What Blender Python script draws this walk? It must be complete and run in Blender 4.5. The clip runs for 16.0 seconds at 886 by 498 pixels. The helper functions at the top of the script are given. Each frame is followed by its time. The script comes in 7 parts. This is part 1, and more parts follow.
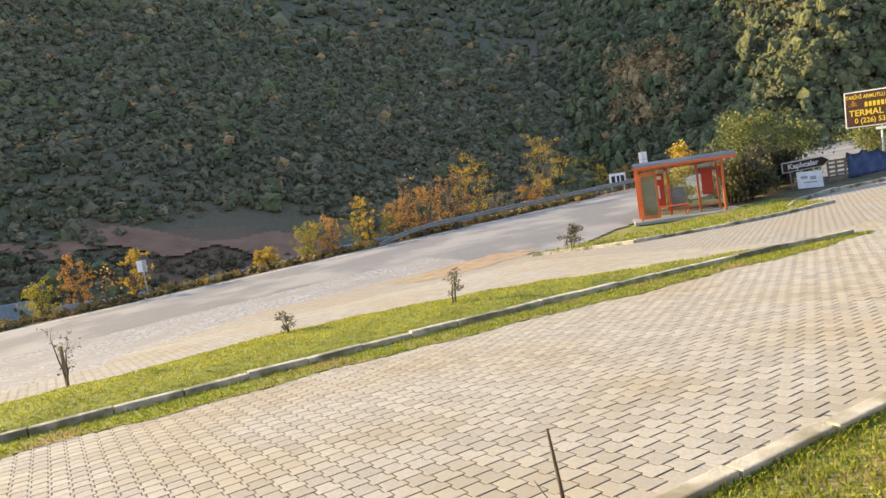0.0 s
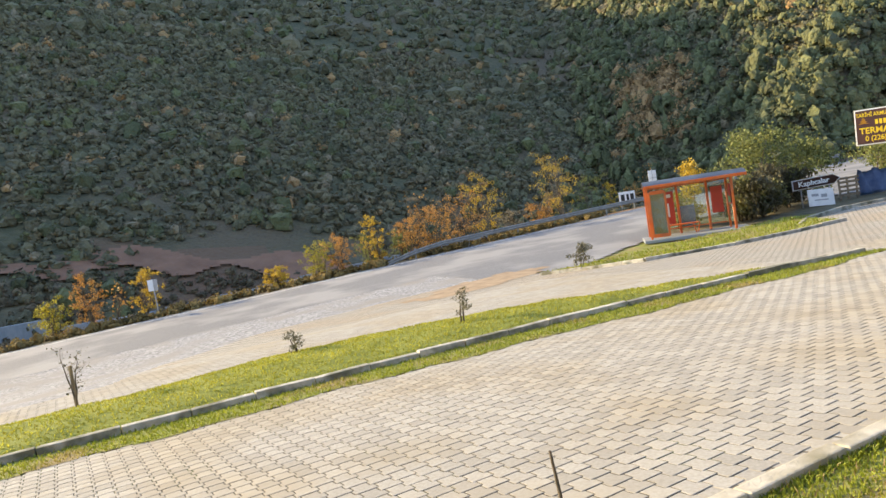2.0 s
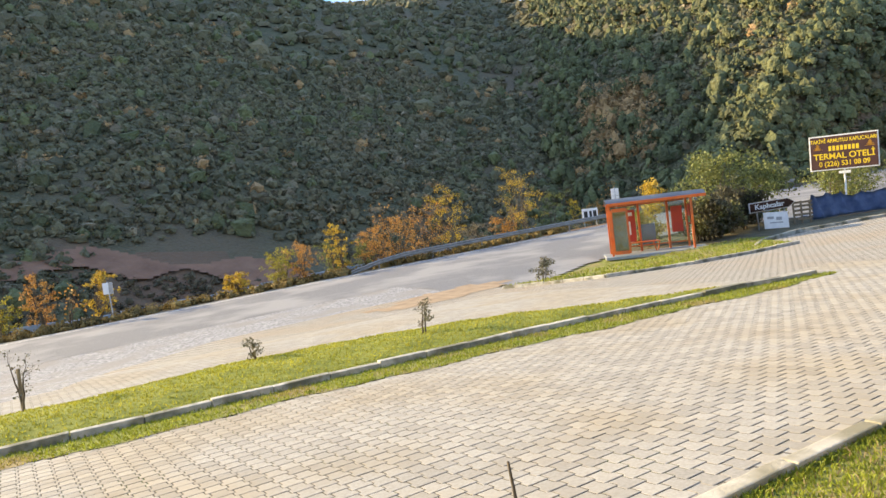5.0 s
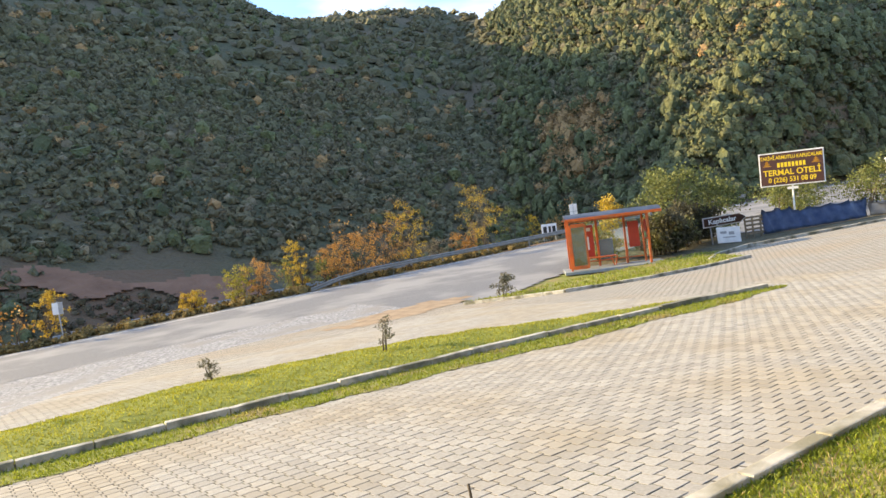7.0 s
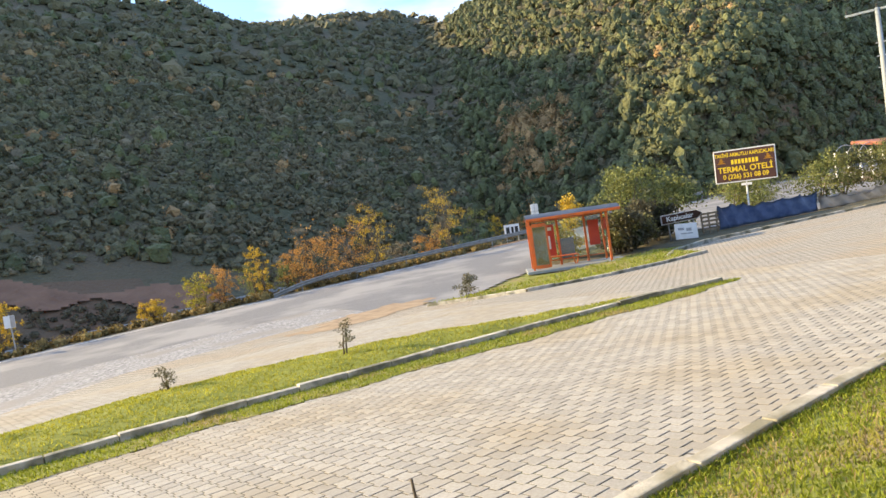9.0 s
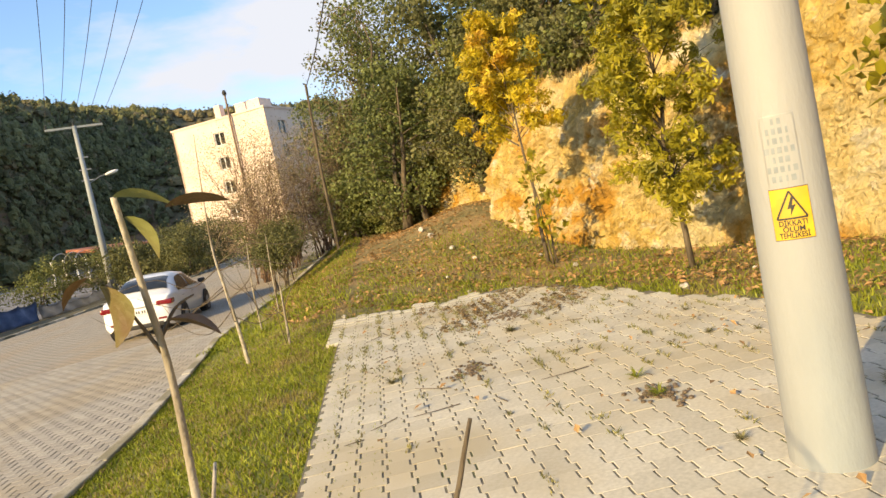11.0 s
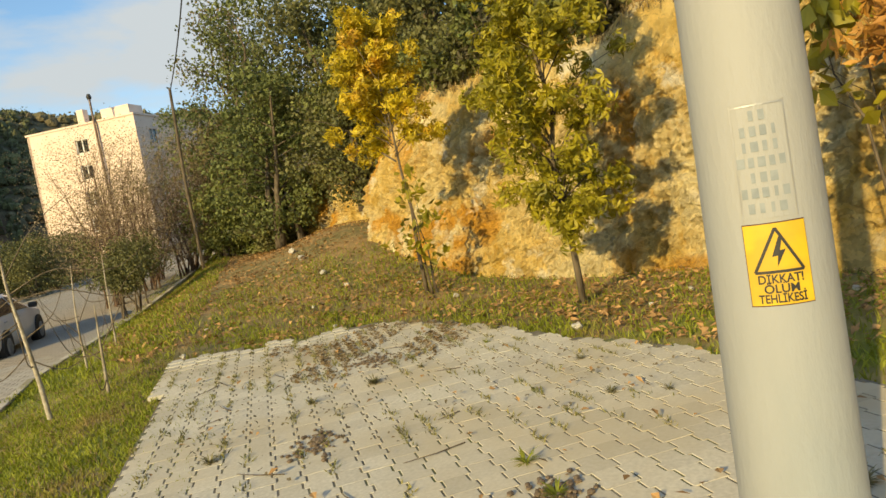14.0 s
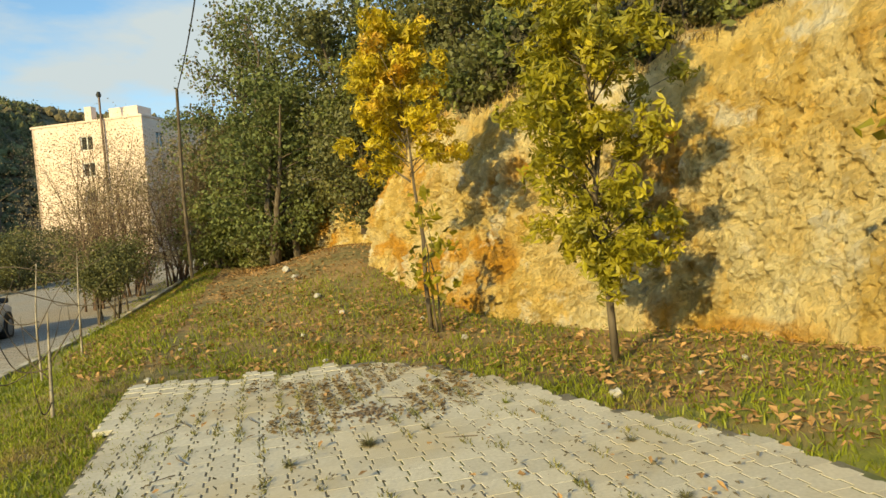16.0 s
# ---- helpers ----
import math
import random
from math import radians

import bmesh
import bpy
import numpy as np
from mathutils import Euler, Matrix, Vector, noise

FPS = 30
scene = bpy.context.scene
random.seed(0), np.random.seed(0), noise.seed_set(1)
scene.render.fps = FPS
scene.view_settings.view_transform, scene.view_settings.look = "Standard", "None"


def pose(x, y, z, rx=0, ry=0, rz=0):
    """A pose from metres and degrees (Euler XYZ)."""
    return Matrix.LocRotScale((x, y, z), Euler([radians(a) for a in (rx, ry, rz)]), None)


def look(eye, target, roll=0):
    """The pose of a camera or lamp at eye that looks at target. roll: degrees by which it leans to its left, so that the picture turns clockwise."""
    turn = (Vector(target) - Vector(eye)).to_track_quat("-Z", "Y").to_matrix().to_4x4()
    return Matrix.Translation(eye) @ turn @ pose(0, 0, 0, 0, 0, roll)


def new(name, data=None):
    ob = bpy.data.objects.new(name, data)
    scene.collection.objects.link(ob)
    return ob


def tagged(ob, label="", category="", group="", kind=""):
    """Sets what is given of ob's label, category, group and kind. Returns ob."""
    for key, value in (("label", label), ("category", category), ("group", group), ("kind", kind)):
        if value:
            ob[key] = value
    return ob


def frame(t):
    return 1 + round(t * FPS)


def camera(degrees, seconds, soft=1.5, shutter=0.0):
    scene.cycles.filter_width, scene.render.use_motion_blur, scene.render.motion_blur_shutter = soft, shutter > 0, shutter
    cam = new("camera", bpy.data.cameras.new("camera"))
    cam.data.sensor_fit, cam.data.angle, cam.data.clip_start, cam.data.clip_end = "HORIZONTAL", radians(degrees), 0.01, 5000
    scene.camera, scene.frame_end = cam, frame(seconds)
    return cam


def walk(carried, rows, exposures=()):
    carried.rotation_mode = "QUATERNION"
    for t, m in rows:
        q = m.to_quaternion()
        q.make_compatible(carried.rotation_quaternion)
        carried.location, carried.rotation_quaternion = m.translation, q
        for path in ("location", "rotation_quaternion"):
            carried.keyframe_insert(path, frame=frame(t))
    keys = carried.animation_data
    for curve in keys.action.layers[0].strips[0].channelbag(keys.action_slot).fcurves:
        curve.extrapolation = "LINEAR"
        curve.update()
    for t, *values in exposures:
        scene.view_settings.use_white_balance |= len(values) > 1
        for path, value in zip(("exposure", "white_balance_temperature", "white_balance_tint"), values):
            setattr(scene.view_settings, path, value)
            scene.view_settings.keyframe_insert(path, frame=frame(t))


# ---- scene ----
cam = camera(65.17, 16.0)
PATH = [
    (0, 0.000, -0.000, 1.626, 84.95, 8.54, 6.07),
    (0.5, -0.002, -0.003, 1.626, 86.04, 7.79, 7.38),
    (1, 0.004, 0.008, 1.630, 86.52, 8.09, 7.74),
    (1.5, 0.018, 0.007, 1.622, 86.50, 8.33, 8.19),
    (2, 0.039, 0.001, 1.630, 86.61, 8.72, 6.89),
    (2.5, 0.017, -0.007, 1.633, 87.59, 8.15, 6.61),
    (3, 0.022, -0.013, 1.631, 87.97, 6.87, 6.28),
    (5.5, 0.039, -0.014, 1.622, 87.02, 7.01, 2.82),
    (6, 0.043, -0.016, 1.643, 87.61, 6.85, 1.43),
    (6.5, 0.032, -0.015, 1.642, 88.14, 6.76, 0.83),
    (7, 0.048, 0.005, 1.642, 88.06, 7.13, 0.70),
    (7.5, 0.044, 0.010, 1.643, 87.99, 7.19, 0.45),
    (8, 0.059, 0.013, 1.638, 87.97, 7.79, -0.04),
    (8.5, 0.055, 0.018, 1.637, 88.45, 7.54, 0.90),
    (9, 0.162, 0.013, 1.586, 87.90, 8.34, -2.25),
    (9.5, 0.345, 0.189, 1.525, 85.48, 7.68, -21.42),
    (9.8, 0.403, 0.174, 1.516, 83.02, 6.22, -36.86),
    (10, 0.438, 0.153, 1.517, 82.51, 6.02, -44.80),
    (10.2, 0.426, 0.095, 1.527, 83.71, 7.11, -50.58),
    (12.3, 0.809, 0.154, 1.530, 83.90, 12.43, -70.44),
    (12.5, 0.925, 0.176, 1.525, 83.76, 12.13, -72.57),
    (13, 1.228, 0.243, 1.491, 86.07, 10.79, -66.02),
    (13.5, 1.407, 0.289, 1.480, 85.03, 10.35, -68.04),
    (14, 1.707, 0.432, 1.495, 85.40, 10.00, -71.17),
    (14.5, 1.929, 0.576, 1.472, 85.88, 8.52, -68.45),
    (15, 2.235, 0.657, 1.474, 87.16, 9.19, -62.68),
    (15.5, 2.458, 0.787, 1.449, 85.63, 6.44, -71.47),
    (16, 2.654, 0.984, 1.479, 87.94, 4.76, -71.15),
]
EXPOSURES = [(0.0, 1.87, 7950, 9), (1.0, 1.89, 7750, 9), (2.0, 1.92, 7500, 8), (8.5, 1.98, 7500, 8), (9.3, 1.9, 7650, 9), (10.0, 1.75, 8250, 12), (10.9, 1.37, 8500, 10), (12.5, 1.21, 8600, 7), (13.0, 0.96, 8600, 1), (13.5, 1.01, 8600, 2), (14.5, 0.84, 8600, -2), (15.0, 0.93, 8500, -5), (15.5, 1.09, 8600, -4), (16.0, 0.99, 8600, -5)]
walk(cam, [(t, pose(*row)) for t, *row in PATH], EXPOSURES)

# ---- world, sun ----
SUN_TO = Vector((0.974, -0.225, 0.0)).normalized()
SUN_EL = radians(20)
world = bpy.data.worlds.new("sky")
scene.world = world
world.use_nodes = True
wn, wl = world.node_tree.nodes, world.node_tree.links
wn.clear()
w_out = wn.new("ShaderNodeOutputWorld")
w_bg = wn.new("ShaderNodeBackground")
w_sky = wn.new("ShaderNodeTexSky")
w_sky.sky_type = "NISHITA"
w_sky.sun_disc = False
w_sky.sun_elevation = SUN_EL
w_sky.sun_rotation = math.atan2(-SUN_TO.x, -SUN_TO.y)
w_sky.dust_density = 1.0
w_sky.air_density = 0.9
w_sky.ozone_density = 2.5
w_co = wn.new("ShaderNodeTexCoord")
w_map = wn.new("ShaderNodeMapping")
w_map.inputs["Location"].default_value = (0.7, 2.1, 0.5)
w_map.inputs["Scale"].default_value = (1.0, 1.0, 3.2)
w_noise = wn.new("ShaderNodeTexNoise")
w_noise.inputs["Scale"].default_value = 2.4
w_noise.inputs["Detail"].default_value = 9.0
w_noise.inputs["Roughness"].default_value = 0.55
w_ramp = wn.new("ShaderNodeValToRGB")
w_ramp.color_ramp.elements[0].position = 0.50
w_ramp.color_ramp.elements[1].position = 0.64
w_mix = wn.new("ShaderNodeMix")
w_mix.data_type = "RGBA"
w_mix.inputs["B"].default_value = (2.0, 2.35, 3.15, 1)
wl.new(w_co.outputs["Generated"], w_map.inputs["Vector"])
wl.new(w_map.outputs["Vector"], w_noise.inputs["Vector"])
wl.new(w_noise.outputs["Fac"], w_ramp.inputs["Fac"])
wl.new(w_ramp.outputs["Color"], w_mix.inputs["Factor"])
w_tint = wn.new("ShaderNodeVectorMath")
w_tint.operation = "MULTIPLY"
w_tint.inputs[1].default_value = (0.68, 0.83, 1.0)
wl.new(w_sky.outputs["Color"], w_tint.inputs[0])
wl.new(w_tint.outputs["Vector"], w_mix.inputs["A"])
wl.new(w_mix.outputs["Result"], w_bg.inputs["Color"])
w_bg.inputs["Strength"].default_value = 0.15
wl.new(w_bg.outputs["Background"], w_out.inputs["Surface"])
sun_data = bpy.data.lights.new("sun", "SUN")
sun_data.energy = 3.1
sun_data.angle = radians(0.6)
sun_data.color = (1.0, 0.79, 0.46)
sun = new("sun", sun_data)
sun.matrix_world = look((0, 0, 60), Vector((0, 0, 60)) + SUN_TO * math.cos(SUN_EL) - Vector((0, 0, math.sin(SUN_EL))))


# ---- materials ----
def mat(name, low, high, scale=8.0, rough=0.8, bump=0.0, bump_scale=None, low2=None, scale2=0.7, metal=0.0,
        island=0.0, obrand=0.0, mix2=(0.45, 0.62), detail=6.0, translucent=0.0, bump_dist=0.02, stretch=None):
    """Two-scale noise colour with fine relief; island and obrand vary brightness piece by piece."""
    m = bpy.data.materials.new(name)
    m.use_nodes = True
    nd, lk = m.node_tree.nodes, m.node_tree.links
    bs = nd["Principled BSDF"]
    geo = nd.new("ShaderNodeNewGeometry")
    src = geo.outputs["Position"]
    if stretch:
        mp = nd.new("ShaderNodeMapping")
        mp.inputs["Scale"].default_value = stretch
        lk.new(src, mp.inputs["Vector"])
        src = mp.outputs["Vector"]
    n1 = nd.new("ShaderNodeTexNoise")
    n1.inputs["Scale"].default_value = scale
    n1.inputs["Detail"].default_value = detail
    lk.new(src, n1.inputs["Vector"])
    rp = nd.new("ShaderNodeValToRGB")
    rp.color_ramp.elements[0].position, rp.color_ramp.elements[1].position = 0.32, 0.68
    rp.color_ramp.elements[0].color = (*low, 1)
    rp.color_ramp.elements[1].color = (*high, 1)
    lk.new(n1.outputs["Fac"], rp.inputs["Fac"])
    col = rp.outputs["Color"]
    if low2:
        n2 = nd.new("ShaderNodeTexNoise")
        n2.inputs["Scale"].default_value = scale2
        n2.inputs["Detail"].default_value = 5.0
        lk.new(src, n2.inputs["Vector"])
        r2 = nd.new("ShaderNodeValToRGB")
        r2.color_ramp.elements[0].position, r2.color_ramp.elements[1].position = mix2
        lk.new(n2.outputs["Fac"], r2.inputs["Fac"])
        mx = nd.new("ShaderNodeMix")
        mx.data_type = "RGBA"
        lk.new(r2.outputs["Color"], mx.inputs["Factor"])
        lk.new(col, mx.inputs["A"])
        mx.inputs["B"].default_value = (*low2, 1)
        col = mx.outputs["Result"]
    for amount, kind in ((island, "i"), (obrand, "o")):
        if amount:
            if kind == "i":
                rnd = geo.outputs["Random Per Island"]
            else:
                rnd = nd.new("ShaderNodeObjectInfo").outputs["Random"]
            mr = nd.new("ShaderNodeMapRange")
            mr.inputs["To Min"].default_value = 1 - amount
            mr.inputs["To Max"].default_value = 1 + amount
            lk.new(rnd, mr.inputs["Value"])
            vm = nd.new("ShaderNodeVectorMath")
            vm.operation = "SCALE"
            lk.new(col, vm.inputs[0])
            lk.new(mr.outputs["Result"], vm.inputs["Scale"])
            col = vm.outputs["Vector"]
    lk.new(col, bs.inputs["Base Color"])
    bs.inputs["Roughness"].default_value = rough
    bs.inputs["Metallic"].default_value = metal
    if bump:
        nb = nd.new("ShaderNodeTexNoise")
        nb.inputs["Scale"].default_value = bump_scale or scale * 4
        nb.inputs["Detail"].default_value = 5.0
        lk.new(src, nb.inputs["Vector"])
        bp = nd.new("ShaderNodeBump")
        bp.inputs["Strength"].default_value = bump
        bp.inputs["Distance"].default_value = bump_dist
        lk.new(nb.outputs["Fac"], bp.inputs["Height"])
        lk.new(bp.outputs["Normal"], bs.inputs["Normal"])
    if translucent:
        tr = nd.new("ShaderNodeBsdfTranslucent")
        lk.new(col, tr.inputs["Color"])
        ms = nd.new("ShaderNodeMixShader")
        ms.inputs["Fac"].default_value = translucent
        lk.new(bs.outputs["BSDF"], ms.inputs[1])
        lk.new(tr.outputs["BSDF"], ms.inputs[2])
        lk.new(ms.outputs["Shader"], nd["Material Output"].inputs["Surface"])
    return m


M_SOIL = mat("earth and dry grass", (0.075, 0.07, 0.04), (0.14, 0.12, 0.07), 1.2, 0.95, 0.8, 3.0, (0.17, 0.10, 0.06), 0.05, bump_dist=0.3)
M_HEATH = mat("low evergreen heath", (0.06, 0.065, 0.034), (0.12, 0.112, 0.058), 0.9, 0.95, 1.0, 2.5, (0.13, 0.10, 0.06), 0.06, bump_dist=0.4)
M_LAWN = mat("lawn soil", (0.14, 0.165, 0.025), (0.25, 0.26, 0.05), 9.0, 0.95, 0.7, 60.0, (0.26, 0.20, 0.09), 1.1, mix2=(0.46, 0.66))
M_LITTER = mat("leaf-strewn soil", (0.11, 0.105, 0.035), (0.25, 0.195, 0.08), 5.0, 0.95, 0.9, 40.0, (0.30, 0.20, 0.085), 0.8)
M_GRASS = mat("grass blades", (0.165, 0.205, 0.02), (0.30, 0.325, 0.04), 3.0, 0.6, island=0.3, translucent=0.4, low2=(0.33, 0.26, 0.09), scale2=1.1, mix2=(0.57, 0.76))
M_LUSHSOIL = mat("lush lawn ground", (0.15, 0.175, 0.024), (0.24, 0.255, 0.035), 9.0, 0.95, 0.7, 60.0)
M_LUSH = mat("lush lawn blades", (0.245, 0.26, 0.03), (0.40, 0.385, 0.055), 2.0, 0.6, island=0.3, translucent=0.4)
M_PALEEDGE = mat("pale concrete edging", (0.42, 0.385, 0.31), (0.55, 0.50, 0.41), 9.0, 0.9, 0.3, 50.0, (0.24, 0.215, 0.14), 1.5)
M_DRYGRASS = mat("dry grass", (0.18, 0.13, 0.06), (0.34, 0.26, 0.13), 3.0, 0.8, island=0.3, translucent=0.3)
M_JOINT = mat("sandy joints", (0.075, 0.068, 0.052), (0.13, 0.115, 0.09), 30.0, 0.95, 0.3, low2=(0.08, 0.10, 0.03), scale2=1.1, mix2=(0.55, 0.7))
M_PADJOINT = mat("dusty sand in the joints", (0.12, 0.11, 0.085), (0.21, 0.19, 0.15), 26.0, 0.95, 0.3, low2=(0.10, 0.12, 0.035), scale2=1.3, mix2=(0.5, 0.68))
M_PAVERS = mat("grey concrete pavers", (0.29, 0.272, 0.235), (0.375, 0.352, 0.31), 40.0, 0.85, 0.25, 160.0, (0.325, 0.285, 0.22), 0.45, island=0.12, bump_dist=0.004)
M_PADPAVER = mat("pale weathered paver", (0.45, 0.425, 0.345), (0.56, 0.53, 0.44), 40.0, 0.85, 0.25, 160.0, (0.45, 0.395, 0.28), 0.6, obrand=0.10, bump_dist=0.004)
M_PADPAVERS = mat("pale weathered pavers", (0.45, 0.425, 0.345), (0.56, 0.53, 0.44), 40.0, 0.85, 0.25, 160.0, (0.45, 0.395, 0.28), 0.6, island=0.10, bump_dist=0.004)
M_ASPHALT = mat("worn asphalt", (0.13, 0.13, 0.135), (0.21, 0.21, 0.215), 25.0, 0.75, 0.4, 90.0, (0.27, 0.265, 0.26), 0.35, bump_dist=0.01)
M_GRAVEL = mat("gravel shoulder", (0.12, 0.125, 0.135), (0.42, 0.42, 0.43), 9.0, 0.9, 0.9, 20.0, (0.25, 0.24, 0.23), 0.5, bump_dist=0.04)
M_ROADLINE = mat("worn white road paint", (0.5, 0.5, 0.48), (0.75, 0.75, 0.72), 12.0, 0.7)
M_KERB = mat("weathered concrete kerb", (0.34, 0.325, 0.27), (0.54, 0.50, 0.43), 7.0, 0.9, 0.5, 50.0, (0.15, 0.145, 0.10), 2.0, obrand=0.12)


def cliff_material():
    """Ochre clay and pale limestone: upright bands, broken by cracks, with orange seams."""
    m = mat("ochre clay and limestone face", (0.56, 0.36, 0.08), (0.80, 0.61, 0.25), 3.4, 0.95, 0.0, None, (0.78, 0.67, 0.39), 0.8, mix2=(0.45, 0.62), detail=10.0, stretch=(1, 1, 0.5))
    nd, lk = m.node_tree.nodes, m.node_tree.links
    bs = nd["Principled BSDF"]
    old = bs.inputs["Base Color"].links[0].from_socket
    geo = nd.new("ShaderNodeNewGeometry")
    n = nd.new("ShaderNodeTexNoise")
    n.inputs["Scale"].default_value = 0.55
    n.inputs["Detail"].default_value = 6.0
    n.inputs["Distortion"].default_value = 1.2
    lk.new(geo.outputs["Position"], n.inputs["Vector"])
    r = nd.new("ShaderNodeValToRGB")
    r.color_ramp.elements[0].position, r.color_ramp.elements[1].position = 0.51, 0.62
    lk.new(n.outputs["Fac"], r.inputs["Fac"])
    mx = nd.new("ShaderNodeMix")
    mx.data_type = "RGBA"
    lk.new(r.outputs["Color"], mx.inputs["Factor"])
    lk.new(old, mx.inputs["A"])
    mx.inputs["B"].default_value = (0.60, 0.31, 0.045, 1)
    v = nd.new("ShaderNodeTexVoronoi")
    v.feature = "DISTANCE_TO_EDGE"
    v.inputs["Scale"].default_value = 2.6
    warp = nd.new("ShaderNodeTexNoise")
    warp.inputs["Scale"].default_value = 3.0
    warp.inputs["Detail"].default_value = 6.0
    lk.new(geo.outputs["Position"], warp.inputs["Vector"])
    ad = nd.new("ShaderNodeVectorMath")
    ad.operation = "MULTIPLY_ADD"
    lk.new(warp.outputs["Color"], ad.inputs[0])
    ad.inputs[1].default_value = (0.7, 0.7, 0.9)
    lk.new(geo.outputs["Position"], ad.inputs[2])
    lk.new(ad.outputs["Vector"], v.inputs["Vector"])
    cr = nd.new("ShaderNodeMapRange")
    cr.inputs["From Max"].default_value = 0.16
    lk.new(v.outputs["Distance"], cr.inputs["Value"])
    wn2 = nd.new("ShaderNodeTexNoise")
    wn2.inputs["Scale"].default_value = 1.5
    wn2.inputs["Detail"].default_value = 9.0
    wn2.inputs["Roughness"].default_value = 0.62
    shift = nd.new("ShaderNodeVectorMath")
    shift.inputs[1].default_value = (31.0, 7.0, 3.0)
    lk.new(geo.outputs["Position"], shift.inputs[0])
    lk.new(shift.outputs["Vector"], wn2.inputs["Vector"])
    wr = nd.new("ShaderNodeValToRGB")
    wr.color_ramp.elements[0].position, wr.color_ramp.elements[1].position = 0.57, 0.67
    lk.new(wn2.outputs["Fac"], wr.inputs["Fac"])
    chalk = nd.new("ShaderNodeMix")
    chalk.data_type = "RGBA"
    lk.new(wr.outputs["Color"], chalk.inputs["Factor"])
    lk.new(mx.outputs["Result"], chalk.inputs["A"])
    chalk.inputs["B"].default_value = (0.74, 0.67, 0.50, 1)
    crumbs = nd.new("ShaderNodeTexVoronoi")
    crumbs.inputs["Scale"].default_value = 10.0
    lk.new(ad.outputs["Vector"], crumbs.inputs["Vector"])
    tone = nd.new("ShaderNodeMapRange")
    tone.inputs["To Min"].default_value = 0.68
    tone.inputs["To Max"].default_value = 1.18
    lk.new(crumbs.outputs["Color"], tone.inputs["Value"])
    mottled = nd.new("ShaderNodeVectorMath")
    mottled.operation = "SCALE"
    lk.new(chalk.outputs["Result"], mottled.inputs[0])
    lk.new(tone.outputs["Result"], mottled.inputs["Scale"])
    lk.new(mottled.outputs["Vector"], bs.inputs["Base Color"])
    fine = nd.new("ShaderNodeTexNoise")
    fine.inputs["Scale"].default_value = 9.0
    fine.inputs["Detail"].default_value = 9.0
    fine.inputs["Roughness"].default_value = 0.75
    tall = nd.new("ShaderNodeMapping")
    tall.inputs["Scale"].default_value = (1.3, 1.3, 0.8)
    lk.new(geo.outputs["Position"], tall.inputs["Vector"])
    lk.new(tall.outputs["Vector"], fine.inputs["Vector"])
    sm = nd.new("ShaderNodeMath")
    sm.operation = "MULTIPLY_ADD"
    lk.new(cr.outputs["Result"], sm.inputs[0])
    sm.inputs[1].default_value = 0.22
    lk.new(fine.outputs["Fac"], sm.inputs[2])
    bp = nd.new("ShaderNodeBump")
    bp.inputs["Strength"].default_value = 1.0
    bp.inputs["Distance"].default_value = 0.14
    lk.new(sm.outputs["Value"], bp.inputs["Height"])
    lk.new(bp.outputs["Normal"], bs.inputs["Normal"])
    return m


M_CLIFF = cliff_material()
M_CONC = mat("pale cast concrete", (0.205, 0.24, 0.262), (0.262, 0.298, 0.32), 5.0, 0.7, 0.15, 60.0, (0.30, 0.31, 0.31), 0.9, stretch=(1, 1, 0.35))
M_CAST = mat("worn raised concrete", (0.19, 0.22, 0.24), (0.25, 0.285, 0.305), 30.0, 0.8)
M_BARK = mat("grey-brown bark", (0.06, 0.045, 0.03), (0.15, 0.12, 0.085), 14.0, 0.95, 0.8, 40.0, stretch=(1, 1, 0.25))
M_PALEBARK = mat("pale young bark", (0.26, 0.23, 0.18), (0.44, 0.40, 0.33), 20.0, 0.85, 0.4, 60.0, (0.15, 0.12, 0.08), 3.0)
M_HILLGREEN = mat("dark evergreen shrub leaves", (0.098, 0.093, 0.048), (0.13, 0.122, 0.062), 0.12, 0.8, 1.0, 2.2, (0.14, 0.115, 0.06), 0.09, island=0.3, mix2=(0.45, 0.65), bump_dist=0.5)
M_HILLOLIVE = mat("olive shrub leaves", (0.072, 0.085, 0.034), (0.125, 0.13, 0.05), 0.12, 0.8, 1.0, 2.2, island=0.4, bump_dist=0.5)
M_RUST = mat("rusty autumn leaves", (0.24, 0.145, 0.06), (0.38, 0.24, 0.11), 0.4, 0.85, 1.0, 2.6, island=0.4, bump_dist=0.4)
M_PALESCRUB = mat("pale dry scrub", (0.15, 0.125, 0.075), (0.24, 0.20, 0.13), 0.4, 0.9, 1.0, 2.6, island=0.35, bump_dist=0.4)
M_YELLOW = mat("yellow autumn leaves", (0.36, 0.24, 0.025), (0.55, 0.39, 0.05), 1.5, 0.6, island=0.35, translucent=0.35)
M_ORANGE = mat("orange autumn leaves", (0.35, 0.165, 0.04), (0.52, 0.29, 0.07), 1.5, 0.6, island=0.35, translucent=0.3)
M_YGREEN = mat("yellow-green leaves", (0.18, 0.18, 0.02), (0.41, 0.345, 0.03), 2.2, 0.55, island=0.35, translucent=0.35)
M_GREEN = mat("mid-green leaves", (0.11, 0.135, 0.035), (0.20, 0.21, 0.055), 1.0, 0.6, island=0.35, translucent=0.3)
M_DKGREEN = mat("dark green oak leaves", (0.075, 0.087, 0.028), (0.165, 0.16, 0.055), 0.8, 0.6, island=0.35, translucent=0.3, low2=(0.16, 0.155, 0.05), scale2=0.6, mix2=(0.5, 0.75))
